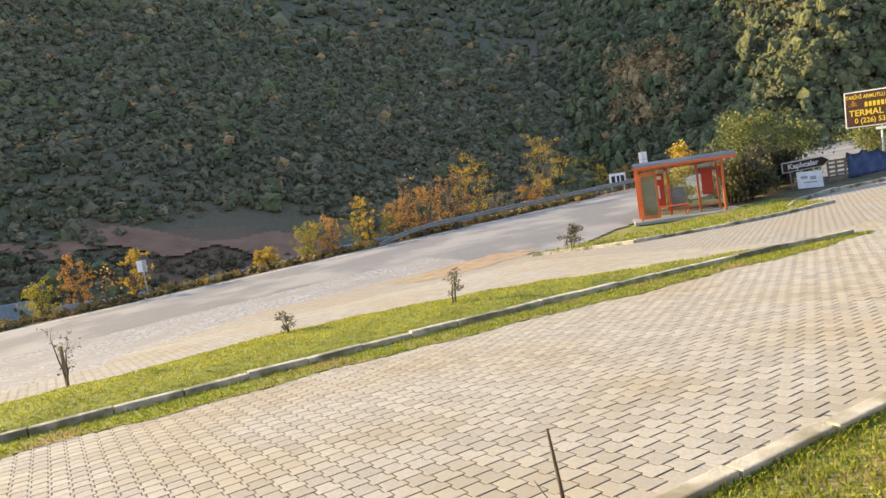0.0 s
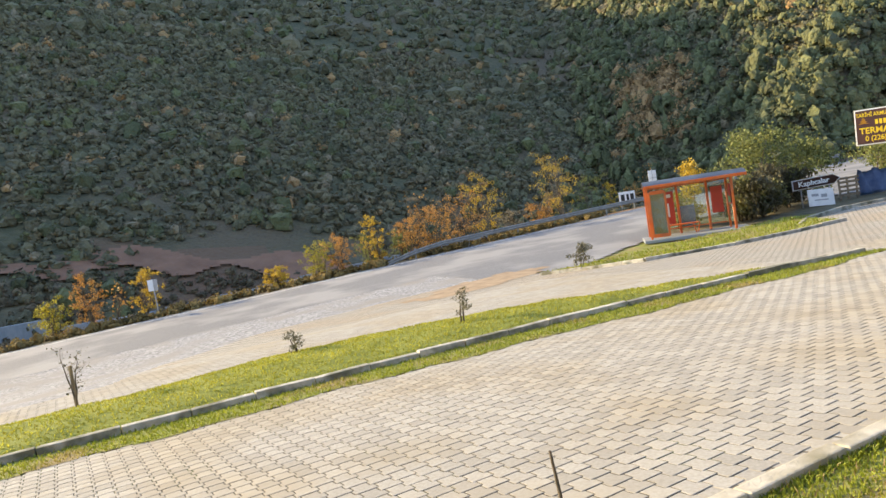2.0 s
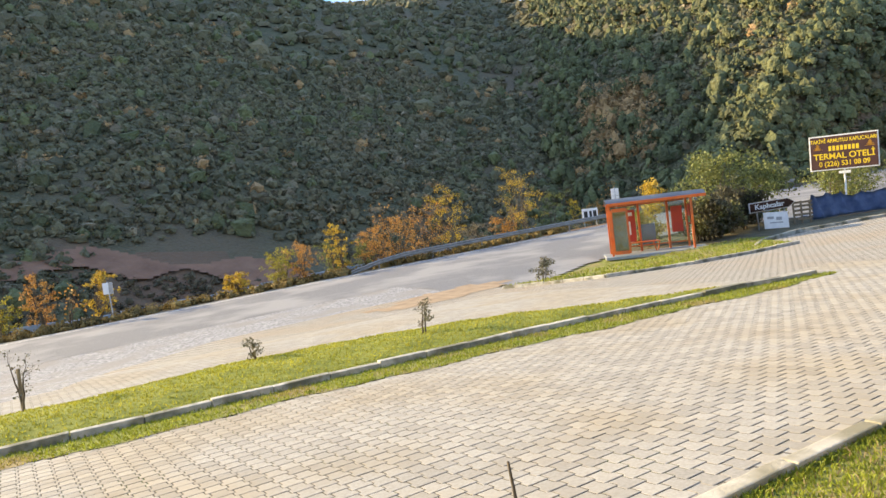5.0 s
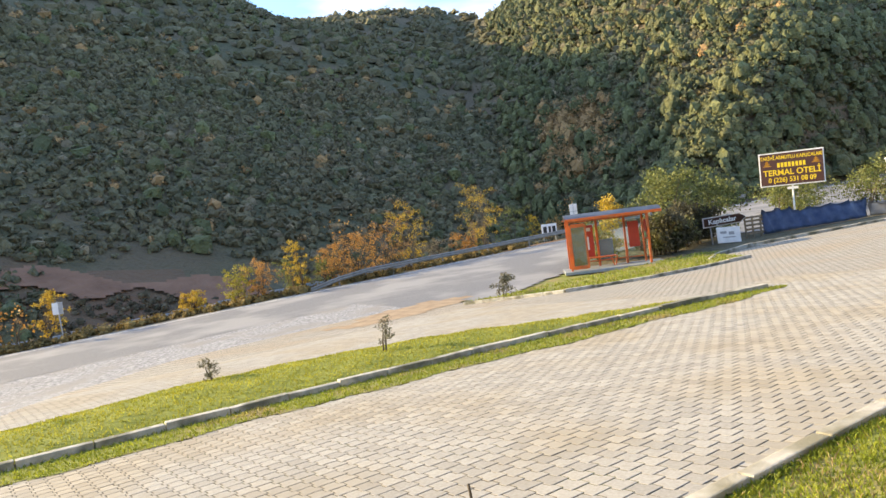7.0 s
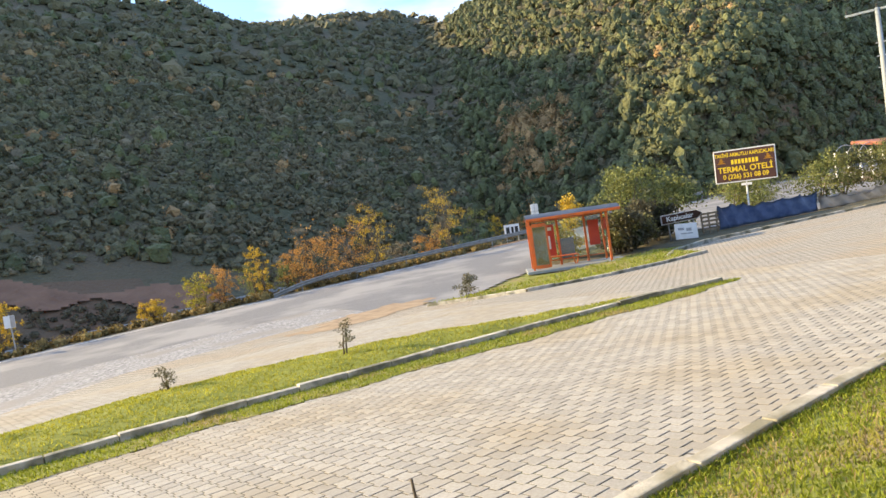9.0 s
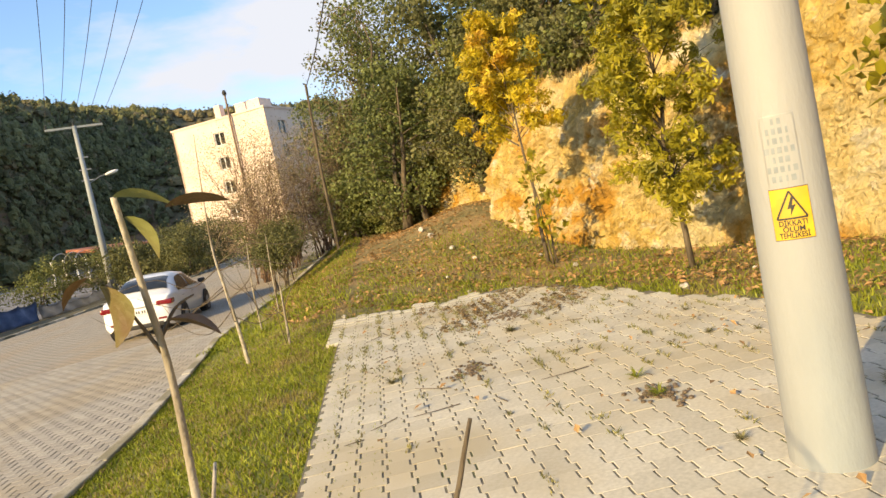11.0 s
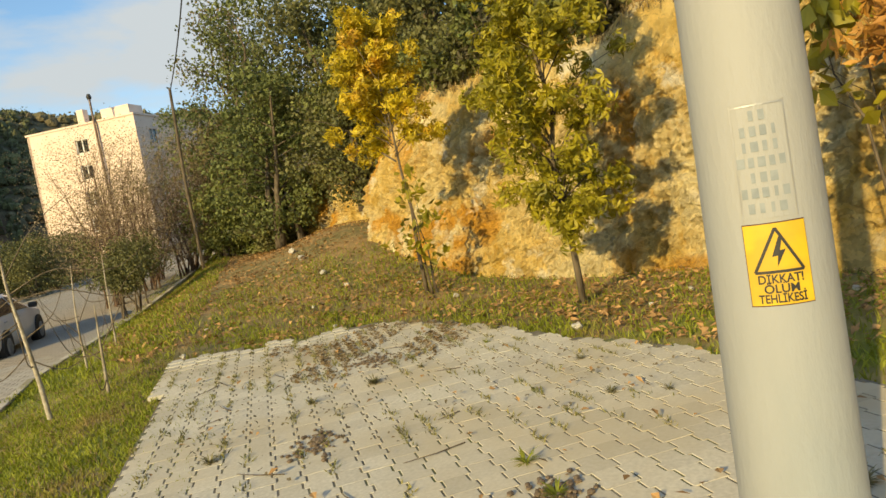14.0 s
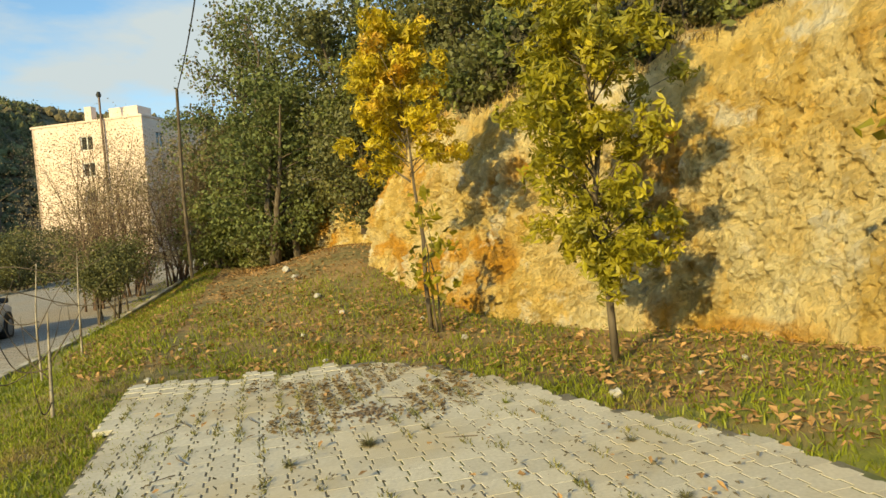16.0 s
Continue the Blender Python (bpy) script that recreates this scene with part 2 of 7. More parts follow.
M_GOLDLEAF = mat("golden-yellow maple leaves", (0.38, 0.30, 0.022), (0.56, 0.43, 0.035), 2.0, 0.55, island=0.35, translucent=0.35, low2=(0.5, 0.24, 0.03), scale2=1.6, mix2=(0.55, 0.75))
M_OLIVELEAF = mat("greyish olive oak leaves", (0.085, 0.11, 0.032), (0.17, 0.195, 0.06), 0.9, 0.65, island=0.4, translucent=0.3)
M_RUSTOAK = mat("browning oak leaves", (0.11, 0.085, 0.038), (0.20, 0.155, 0.07), 0.9, 0.65, island=0.4, translucent=0.3)
M_BRUSH = mat("dark brownish brush leaves", (0.055, 0.055, 0.028), (0.11, 0.095, 0.05), 1.2, 0.7, island=0.4, translucent=0.25)
M_FALLEN = mat("fallen brown leaves", (0.21, 0.115, 0.042), (0.40, 0.24, 0.10), 4.0, 0.8, island=0.45)
M_ORANGEPAINT = mat("orange painted steel", (0.62, 0.10, 0.015), (0.70, 0.15, 0.03), 3.0, 0.4, 0.05, low2=(0.5, 0.12, 0.04), scale2=2.0)
M_ROOFDARK = mat("dark grey roof sheet", (0.03, 0.035, 0.05), (0.07, 0.075, 0.09), 2.0, 0.35)
M_STEEL = mat("galvanised steel", (0.30, 0.31, 0.32), (0.42, 0.43, 0.44), 4.0, 0.5, metal=0.6)
M_RAIL = mat("dull galvanised rail", (0.20, 0.195, 0.18), (0.30, 0.29, 0.27), 3.0, 0.65, metal=0.25)
M_WHITE = mat("white paint", (0.70, 0.70, 0.69), (0.80, 0.80, 0.79), 4.0, 0.5)
M_CREAM = mat("pink-cream render", (0.67, 0.53, 0.45), (0.74, 0.61, 0.53), 0.6, 0.9, 0.2, 8.0)
M_ROOFTILE = mat("terracotta roof", (0.30, 0.10, 0.06), (0.42, 0.17, 0.10), 2.0, 0.8)
M_BROWNSIGN = mat("brown sign sheet", (0.055, 0.02, 0.015), (0.08, 0.03, 0.02), 2.0, 0.4)
M_YPAINT = mat("yellow sign paint", (0.78, 0.52, 0.015), (0.84, 0.60, 0.03), 3.0, 0.5)
M_PLATEPAINT = mat("faded yellow plate paint", (0.55, 0.36, 0.02), (0.64, 0.43, 0.035), 9.0, 0.6, low2=(0.48, 0.31, 0.03), scale2=6.0)
M_ORGOLD = mat("gold sign ornament", (0.55, 0.26, 0.02), (0.65, 0.34, 0.04), 3.0, 0.5)
M_BLACK = mat("black rubber and print", (0.012, 0.012, 0.012), (0.025, 0.025, 0.025), 5.0, 0.6)
M_BLUE = mat("blue tarpaulin", (0.09, 0.15, 0.29), (0.18, 0.26, 0.44), 2.5, 0.5, 0.6, 6.0, bump_dist=0.05)
M_GREYNET = mat("grey shade net", (0.30, 0.31, 0.33), (0.44, 0.45, 0.47), 2.0, 0.8, 0.5, 6.0, bump_dist=0.05)
M_WOOD = mat("weathered wood", (0.15, 0.11, 0.07), (0.27, 0.21, 0.14), 9.0, 0.9, 0.4, stretch=(1, 1, 0.2))
M_REDPOSTER = mat("red poster print", (0.42, 0.03, 0.025), (0.52, 0.05, 0.03), 2.0, 0.4)
M_CARPAINT = mat("white car paint", (0.70, 0.71, 0.73), (0.74, 0.75, 0.77), 2.0, 0.22)
M_REDLAMP = mat("red lamp glass", (0.15, 0.008, 0.012), (0.20, 0.012, 0.015), 3.0, 0.15)
M_DARKGLASS = mat("dark tinted glass", (0.015, 0.018, 0.02), (0.03, 0.035, 0.04), 2.0, 0.06)
M_STONE = mat("pale stone", (0.34, 0.32, 0.28), (0.48, 0.46, 0.41), 8.0, 0.9, 0.6, 30.0)
M_GLASS = bpy.data.materials.new("clear glass")
M_GLASS.use_nodes = True
M_GLASS.node_tree.nodes["Principled BSDF"].inputs["Transmission Weight"].default_value = 0.95
M_GLASS.node_tree.nodes["Principled BSDF"].inputs["Roughness"].default_value = 0.03
M_GLASS.node_tree.nodes["Principled BSDF"].inputs["Base Color"].default_value = (0.75, 0.85, 0.8, 1)


# ---- mesh helpers ----
def np_mesh(name, verts, faces, material, smooth=False):
    """A mesh from numpy arrays: verts (n, 3), faces (m, k)."""
    me = bpy.data.meshes.new(name)
    verts = np.asarray(verts, np.float32)
    faces = np.asarray(faces, np.int32)
    k = faces.shape[1]
    me.vertices.add(len(verts))
    me.vertices.foreach_set("co", verts.ravel())
    me.loops.add(faces.size)
    me.loops.foreach_set("vertex_index", faces.ravel())
    me.polygons.add(len(faces))
    me.polygons.foreach_set("loop_start", np.arange(0, faces.size, k, dtype=np.int32))
    me.polygons.foreach_set("use_smooth", np.full(len(faces), smooth))
    me.update(calc_edges=True)
    me.validate()
    me.materials.append(material)
    return me


def part(name, bm, material, parent=None, label="", smooth=False):
    me = bpy.data.meshes.new(name)
    bm.to_mesh(me)
    bm.free()
    if smooth:
        for p in me.polygons:
            p.use_smooth = True
    me.materials.append(material)
    ob = new(name, me)
    if parent:
        ob.parent = parent
    return tagged(ob, label)


def mesh_part(name, me, parent=None, label=""):
    ob = new(name, me)
    if parent:
        ob.parent = parent
    return tagged(ob, label)


def box(bm, cx, cy, cz, sx, sy, sz, bevel=0.0, turn=None):
    """A box by its centre and sizes, with bevelled edges."""
    made = bmesh.ops.create_cube(bm, size=1.0)["verts"]
    m = Matrix.Translation((cx, cy, cz)) @ (turn or Matrix()) @ Matrix.Diagonal((sx, sy, sz, 1))
    bmesh.ops.transform(bm, matrix=m, verts=made)
    if bevel:
        edges = list({e for v in made for e in v.link_edges})
        bmesh.ops.bevel(bm, geom=edges, offset=bevel, segments=2, affect="EDGES", profile=0.6)
    return bm


def tube(bm, points, radii, sides=8, cap=True):
    """A tapered tube along points."""
    rings = []
    pts = [Vector(p) for p in points]
    for i, p in enumerate(pts):
        d = (pts[min(i + 1, len(pts) - 1)] - pts[max(i - 1, 0)]).normalized()
        side = d.orthogonal().normalized()
        if i and side.dot(prev) < 0.2:
            side = (prev - d * prev.dot(d)).normalized()
        elif i:
            side = (prev - d * prev.dot(d)).normalized()
        prev = side
        other = d.cross(side)
        r = radii[i] if hasattr(radii, "__len__") else radii
        rings.append([bm.verts.new(p + (side * math.cos(a) + other * math.sin(a)) * r)
                      for a in (2 * math.pi * k / sides for k in range(sides))])
    for a, b in zip(rings, rings[1:]):
        for k in range(sides):
            bm.faces.new((a[k], a[(k + 1) % sides], b[(k + 1) % sides], b[k]))
    if cap:
        bm.faces.new(rings[0][::-1])
        bm.faces.new(rings[-1])
    return bm


def empty(name, m, label, category, group="", kind=""):
    ob = new(name)
    ob.matrix_world = m
    ob.empty_display_size = 0.2
    return tagged(ob, label, category, group, kind)


def leaves(centres, size, rng, long=1.7, droop=0.3, out=None, loose=1.0, lobed=False):
    """Diamond leaves, folded along the middle, at the centres, turned at random or (out) lying on a crown's outside. Returns verts, faces."""
    n = len(centres)
    a = rng.normal(size=(n, 3))
    if out is not None:
        a = np.cross(out, a) + 0.35 * loose * rng.normal(size=(n, 3))
    a[:, 2] -= droop
    a /= np.linalg.norm(a, axis=1, keepdims=True)
    b = np.cross(a, rng.normal(size=(n, 3)) if out is None else out + 0.3 * loose * rng.normal(size=(n, 3)))
    b /= np.linalg.norm(b, axis=1, keepdims=True)
    c = np.cross(a, b)
    s = (size * rng.uniform(0.6, 1.35, n))[:, None]
    mid = centres + c * s * 0.12
    w = 0.27 if lobed else 0.5
    v = np.stack([centres - a * s * long / 2, mid + b * s * w, centres + a * s * long / 2, mid - b * s * w], 1)
    if lobed:
        wing = [v]
        for turn in (0.95, -0.95):
            d = a * math.cos(turn) + b * math.sin(turn)
            e = b * math.cos(turn) - a * math.sin(turn)
            foot = centres - a * s * long / 2
            wing.append(np.stack([foot, foot + d * s * long * 0.45 + e * s * 0.2, foot + d * s * long * 0.85, foot + d * s * long * 0.45 - e * s * 0.2], 1))
        v = np.concatenate(wing, 1)
        n *= 3
    f = np.arange(4 * n).reshape(n, 4)
    return v.reshape(-1, 3), f


def clump_points(rng, n, radii, shell=0.55):
    """Points in an ellipsoid, denser towards its outside, with lobes and gaps."""
    d = rng.normal(size=(n, 3))
    d /= np.linalg.norm(d, axis=1, keepdims=True)
    r = shell + (1 - shell) * rng.uniform(0, 1, n) ** 0.7
    lobes = 1 + 0.18 * np.sin(d[:, 0] * 5 + 1.3) + 0.16 * np.sin(d[:, 1] * 6 + d[:, 2] * 4)
    return d * (r * lobes)[:, None] * np.asarray(radii)


# ---- the lie of the land: u runs along the forecourt, v across it towards the road ----
EU = Vector((0.83, 0.56)).normalized()
NV = Vector((-EU.y, EU.x))


def step(a, b, x):
    q = np.clip((x - a) / (b - a), 0, 1)
    return q * q * (3 - 2 * q)


def land(x, y):
    """Height of the ground."""
    x, y = np.asarray(x, float), np.asarray(y, float)
    u, v = EU.x * x + EU.y * y, NV.x * x + NV.y * y
    z = -0.083 - 0.065 * v + 0.03 * np.maximum(0, u - 22)
    k = step(17.5, 27, v)
    z = z * (1 - k) + (-2.0 + 0.036 * u) * k
    k = step(0.75, 2.6, v)
    z = 0.03 * np.maximum(0, u - 10) * (1 - k) + z * k
    z = z - 1.4 * step(41.5, 49, v) * (1 - step(45, 80, u))
    z = z + 0.85 * np.exp(-((u - 20) / 4.5) ** 2 - ((v + 3.0) / 2.4) ** 2)
    az, r = np.degrees(np.arctan2(x, y)), np.hypot(x, y)
    left = 0.60 * np.maximum(0, -0.75 * x + 0.66 * y - 50)
    start = 65 + 60 * step(25, 45, az) + 400 * step(70, 100, np.abs(az))
    right = (0.60 - 0.25 * step(25, 45, az)) * np.maximum(0, 0.75 * x + 0.66 * y - start)
    hill = np.where((v > 40) | (r > 105), np.maximum(left, right), 0.0)
    el = np.interp(az, (-90, -52, -40, -17.5, -11, 0, 3, 8, 15, 22, 25, 34, 43.7, 50, 60, 90),
                   (5, 7, 24, 20.3, 17.4, 17.4, 19.0, 21.5, 20, 15.6, 14.0, 12.0, 10.0, 9.6, 9.5, 6))
    far = np.interp(az, (-90, -17, -11, 0, 5, 25, 45, 90), (190, 190, 330, 330, 210, 180, 260, 260))
    top = 1.6 - z + np.minimum(r, far) * np.tan(np.radians(el)) - 2.0
    hill = hill * np.maximum(step(42, 50, v), step(115, 150, u))
    hill = np.minimum(hill, np.maximum(top, 0)) + 1.5 * np.sin(x * 0.07) * np.cos(y * 0.06) * step(5, 25, hill)
    return z + hill


def place(u, v, dz=0.0):
    x, y = EU.x * u + NV.x * v, EU.y * u + NV.y * v
    return Vector((x, y, float(land(x, y)) + dz))


def to_uv(x, y):
    return EU.x * x + EU.y * y, NV.x * x + NV.y * y


def sheet(name, us, vs, dz, material, parent=None, keep=None, smooth=True):
    """A sheet that lies dz above the ground over a grid of u and v."""
    uu, vv = np.meshgrid(np.asarray(us, float), np.asarray(vs, float))
    x, y = EU.x * uu + NV.x * vv, EU.y * uu + NV.y * vv
    z = land(x, y) + (dz(uu, vv) if callable(dz) else dz)
    nu, nv = len(us), len(vs)
    idx = np.arange(nu * nv).reshape(nv, nu)
    f = np.stack([idx[:-1, :-1], idx[:-1, 1:], idx[1:, 1:], idx[1:, :-1]], -1).reshape(-1, 4)
    if keep is not None:
        cu, cv = uu.ravel()[f].mean(1), vv.ravel()[f].mean(1)
        f = f[keep(cu, cv)]
    me = np_mesh(name, np.stack([x, y, z], -1).reshape(-1, 3), f, material, smooth)
    return mesh_part(name, me, parent)


def spread(edges, near, growth, limit):
    """Grid lines: a fine stretch between the two edges, growing coarser outwards."""
    a, b = edges
    mid = list(np.arange(a, b, near))
    out, d, p = [], near, b
    while p < limit[1]:
        out.append(p)
        d *= growth
        p += d
    back, d, p = [], near, a
    while p > limit[0]:
        d *= growth
        p -= d
        back.append(p)
    return back[::-1] + mid + out


ground = sheet("ground", spread((-8, 22), 0.45, 1.04, (-330, 420)), spread((-6, 14), 0.3, 1.04, (-150, 480)), -0.03, M_SOIL)
tagged(ground, "earth, lawn and scrub-covered slopes round the forecourt", "ground", kind="structure")
for m in (M_LAWN, M_LITTER, M_HEATH):
    ground.data.materials.append(m)
co = np.empty(len(ground.data.vertices) * 3, np.float32)
ground.data.vertices.foreach_get("co", co)
co = co.reshape(-1, 3)
fi = np.empty(len(ground.data.polygons) * 4, np.int32)
ground.data.polygons.foreach_get("vertices", fi)
cen = co[fi.reshape(-1, 4)].mean(1)
gu, gv = to_uv(cen[:, 0], cen[:, 1])
slot = np.zeros(len(cen), np.int32)
slot[(gv > -8) & (gv < 27) & (gu > -40) & (gu < 60)] = 1
slot[(gv < np.interp(gu, (10, 12, 16), (0.6, 1.6, 2.7))) & (gv > -12) & (gu > 7.5) & (gu < 40)] = 2
slot[(gu > 22.5) & (gv > np.interp(gu, (22, 26, 34, 42), (19, 19, 16, 10.8)))] = 0
reach = np.hypot(cen[:, 0], cen[:, 1])
slot[(gv > 46) & (reach > 62.0 + 1.2 * np.sin(cen[:, 0] * 0.7))] = 3
ground.data.polygons.foreach_set("material_index", slot)

# ---- paved areas ----
PAVE_FAR = mat("concrete block paving", (0.29, 0.272, 0.235), (0.375, 0.352, 0.31), 3.0, 0.85, 0.0, None, (0.35, 0.295, 0.225), 0.3)
_nd, _lk = PAVE_FAR.node_tree.nodes, PAVE_FAR.node_tree.links
_br = _nd.new("ShaderNodeTexBrick")
_br.inputs["Scale"].default_value = 1.0
_br.inputs["Brick Width"].default_value = 0.2
_br.inputs["Row Height"].default_value = 0.165
_br.inputs["Mortar Size"].default_value = 0.016
_br.inputs["Mortar Smooth"].default_value = 0.4
_mp = _nd.new("ShaderNodeMapping")
_mp.inputs["Rotation"].default_value = (0, 0, radians(-37 - 90))
_ge = _nd.new("ShaderNodeNewGeometry")
_lk.new(_ge.outputs["Position"], _mp.inputs["Vector"])
_lk.new(_mp.outputs["Vector"], _br.inputs["Vector"])
_mx = _nd.new("ShaderNodeMix")
_mx.data_type = "RGBA"
_bs = _nd["Principled BSDF"]
_old = _bs.inputs["Base Color"].links[0].from_socket
_lk.new(_br.outputs["Fac"], _mx.inputs["Factor"])
_lk.new(_old, _mx.inputs["A"])
_mx.inputs["B"].default_value = (0.13, 0.115, 0.09, 1)
_lk.new(_mx.outputs["Result"], _bs.inputs["Base Color"])
_bp = _nd.new("ShaderNodeBump")
_bp.invert = True
_bp.inputs["Strength"].default_value = 0.8
_bp.inputs["Distance"].default_value = 0.012
_lk.new(_br.outputs["Fac"], _bp.inputs["Height"])
_lk.new(_bp.outputs["Normal"], _bs.inputs["Normal"])

NEAR_U, NEAR_V = (-7.0, 17.0), (2.72, 10.4)


def edge_v(u):
    """The line where the forecourt's near side meets the grass."""
    return np.interp(u, (-20, 4, 8, 11.5, 14, 22, 34, 44), (2.75, 2.8, 2.8, 3.05, 3.3, 2.9, 1.6, 0.2))


def far_v(u):
    """The forecourt's far side: gravel, then the kerb of the shelter's island, then the far kerb."""
    return np.interp(u, (-60, -3, 0, 1.3, 5, 11, 14.8, 15.6, 16.7, 19.4, 24, 26, 29.6, 34.7, 39.4, 41.6, 60),
                     (16.4, 16.6, 17.6, 22.2, 25.2, 25.0, 24.5, 21, 18.2, 16.7, 15.8, 18.5, 18.6, 15.9, 12.9, 10.5, 9.5))


STRIP_FAR = [(-9.5, 13.6), (-4, 13.6), (0, 13.6), (2.9, 14.6), (5.2, 14.3), (7.5, 13.3), (9.2, 11.8), (11.2, 10.7), (13, 9.9), (14.6, 9.15)]


def far_strip(u, v, inset):
    """The stretch of paving behind the lawn strip whose blocks are laid one by one."""
    f = np.interp(u, [p[0] for p in STRIP_FAR], [p[1] for p in STRIP_FAR])
    return (u > -6.5 + inset) & (u < 14.0 - inset) & (v > f - 0.5 + inset) & (v < np.minimum(far_v(u), 20.5) - inset)


lot = sheet("forecourt_paving", np.concatenate([np.arange(-60, -8, 0.8), np.arange(-8, 58, 0.2)]), np.arange(0, 25, 0.1), 0.025, PAVE_FAR,
            keep=lambda u, v: (v > edge_v(u)) & (v < far_v(u)) & ~far_strip(u, v, 0.25) & ~((u > NEAR_U[0] + 0.6) & (u < NEAR_U[1] - 0.4) & (v > edge_v(u) + 0.2) & (v < NEAR_V[1] - 0.4)))
tagged(lot, "pale grey interlocking concrete block forecourt, patched and dusty", "paving", kind="structure")
bed = sheet("paving_bed", np.arange(NEAR_U[0] + 0.3, NEAR_U[1], 0.4), np.arange(2.4, NEAR_V[1], 0.2), 0.0245, M_JOINT, keep=lambda u, v: v > edge_v(u))
tagged(bed, "dark sandy bed between the paving blocks", "paving", kind="structure")
bed_far = sheet("paving_bed", np.arange(-6.6, 14.2, 0.25), np.arange(9.0, 20.8, 0.2), 0.0235, M_JOINT, keep=lambda u, v: far_strip(u, v, 0.1))
tagged(bed_far, "dark sandy bed under the blocks behind the lawn strip", "paving", kind="structure")
gravel = sheet("gravel_shoulder", np.arange(-80, 15.5, 0.3), np.arange(15, 30.0, 0.2), lambda u, v: 0.012 + 0.0 * u, M_GRAVEL,
               keep=lambda u, v: (v > far_v(u) - 0.3) & (v < 29.75 + 0.2 * np.sin(u * 1.3)))
tagged(gravel, "loose pale gravel shoulder beside the road", "gravel", kind="structure")
road = sheet("road", np.concatenate([np.arange(-150, 60, 1.5), np.arange(60, 130, 3)]), np.arange(29.4, 40.4, 0.6), 0.018, M_ASPHALT)
tagged(road, "worn grey asphalt road climbing the valley", "road", kind="structure")
for name, v0, v1, u0, u1 in (("road_edge_line", 39.3, 39.44, -90, 110),):
    ln = sheet(name, np.arange(u0, u1, 1.5), (v0, v1), 0.026, M_ROADLINE)
    tagged(ln, "worn white painted edge line on the asphalt", "road marking", kind="structure")
apron = sheet("road_apron", np.arange(14, 60, 0.6), np.arange(16, 29.9, 0.3), 0.02, M_ASPHALT,
              keep=lambda u, v: (v > far_v(u) + np.interp(u, (14, 16, 20, 24, 28, 60), (-0.5, 2.5, 7, 8.5, 8, 8))) & (v < 29.6))
tagged(apron, "grey asphalt lay-by in front of the bus shelter", "road", kind="structure")
walls_dirt = sheet("earth_patch", np.arange(9, 17, 0.4), np.arange(19, 28, 0.3), 0.034,
                   mat("sandy brown earth", (0.24, 0.17, 0.11), (0.36, 0.27, 0.18), 2.0, 0.95, 0.5),
                   keep=lambda u, v: ((u - 13) / 3.4) ** 2 + ((v - 23.4) / 1.5 - 0.1 * (u - 13)) ** 2 < 0.8 + 0.35 * np.sin(u * 3) * np.cos(v * 2.5))
tagged(walls_dirt, "sandy brown earth washed over the paving", "earth", kind="structure")


def pad_side(u):
    """The pad's straight long edge."""
    return 0.66 + 0.03 * np.maximum(0, u - 7)


def pad_far(v):
    """The pad's ragged far end, by v."""
    return np.interp(v, (-9, -3.9, -3.6, -3.45, -3.05, -2.83, -2.55, -2.2, -1.4, -0.3, 0.9), (3.2, 3.9, 5.4, 6.4, 7.5, 8.3, 9.1, 9.8, 10.4, 10.4, 10.8))


pad_bed = sheet("parking_pad_bed", np.arange(-8, 11.5, 0.3), np.arange(-9, 0.9, 0.15), 0.0235, M_PADJOINT, keep=lambda u, v: (u < pad_far(v)) & (v < pad_side(u) - 0.05) & ((u > 2.3) | (v < -0.45)))
tagged(pad_bed, "mossy sandy bed between the pad's paving blocks", "paving", kind="structure")


# ---- kerbs ----
def kerb(name, pts, label, stone=0.9, height=0.14, width=0.14, material=None):
    """A row of kerb stones along a line of (u, v)."""
    base = empty(name, Matrix(), label, "kerb", kind="structure")
    line = [place(*p) for p in pts]
    bmk = box(bmesh.new(), 0, 0, height / 2 - 0.06, 0.985, width, height + 0.12, 0.015)
    first = None
    rng = random.Random(7)
    for a, b in zip(line, line[1:]):
        d = (b - a).length
        n = max(1, round(d / stone))
        for i in range(n):
            p = a.lerp(b, (i + 0.5) / n)
            turn = math.atan2(b.y - a.y, b.x - a.x)
            if first is None:
                first = part("kerb_stone", bmk, material or M_KERB, base)
                ob = first
            else:
                ob = new("kerb_stone", first.data)
                ob.parent = base
            slope = math.atan2(b.z - a.z, math.hypot(b.x - a.x, b.y - a.y))
            ob.matrix_local = pose(p.x, p.y, p.z + height * rng.uniform(-0.1, 0.1), rng.uniform(-1.5, 1.5), -math.degrees(slope) + rng.uniform(-0.8, 0.8), math.degrees(turn) + rng.uniform(-1.2, 1.2)) @ Matrix.Diagonal((d / n, 1, 1, 1))
    return base


STRIP_NEAR = [(-9.5, 10.45), (-4, 10.4), (0, 10.3), (3.6, 10.3), (7.8, 10.1), (10.4, 9.8), (12.6, 9.5), (14.4, 9.05)]
kerb("strip_kerb", STRIP_NEAR, "weathered concrete kerb stones edging the lawn strip")
kerb("island_kerb", [(14.9, 21.8), (15.7, 20.3), (16.7, 18.1), (19.4, 16.6), (22.0, 16.2), (24.1, 15.7)], "grey concrete kerb round the shelter's grass island")
kerb("near_kerb", [(-16, 2.745), (4, 2.79), (8, 2.79), (11.5, 3.04), (14, 3.29), (22, 2.89), (34, 1.59), (44, 0.19)], "thin pale concrete edging between the grass bank and the paving", height=0.036, width=0.13, material=M_PALEEDGE)
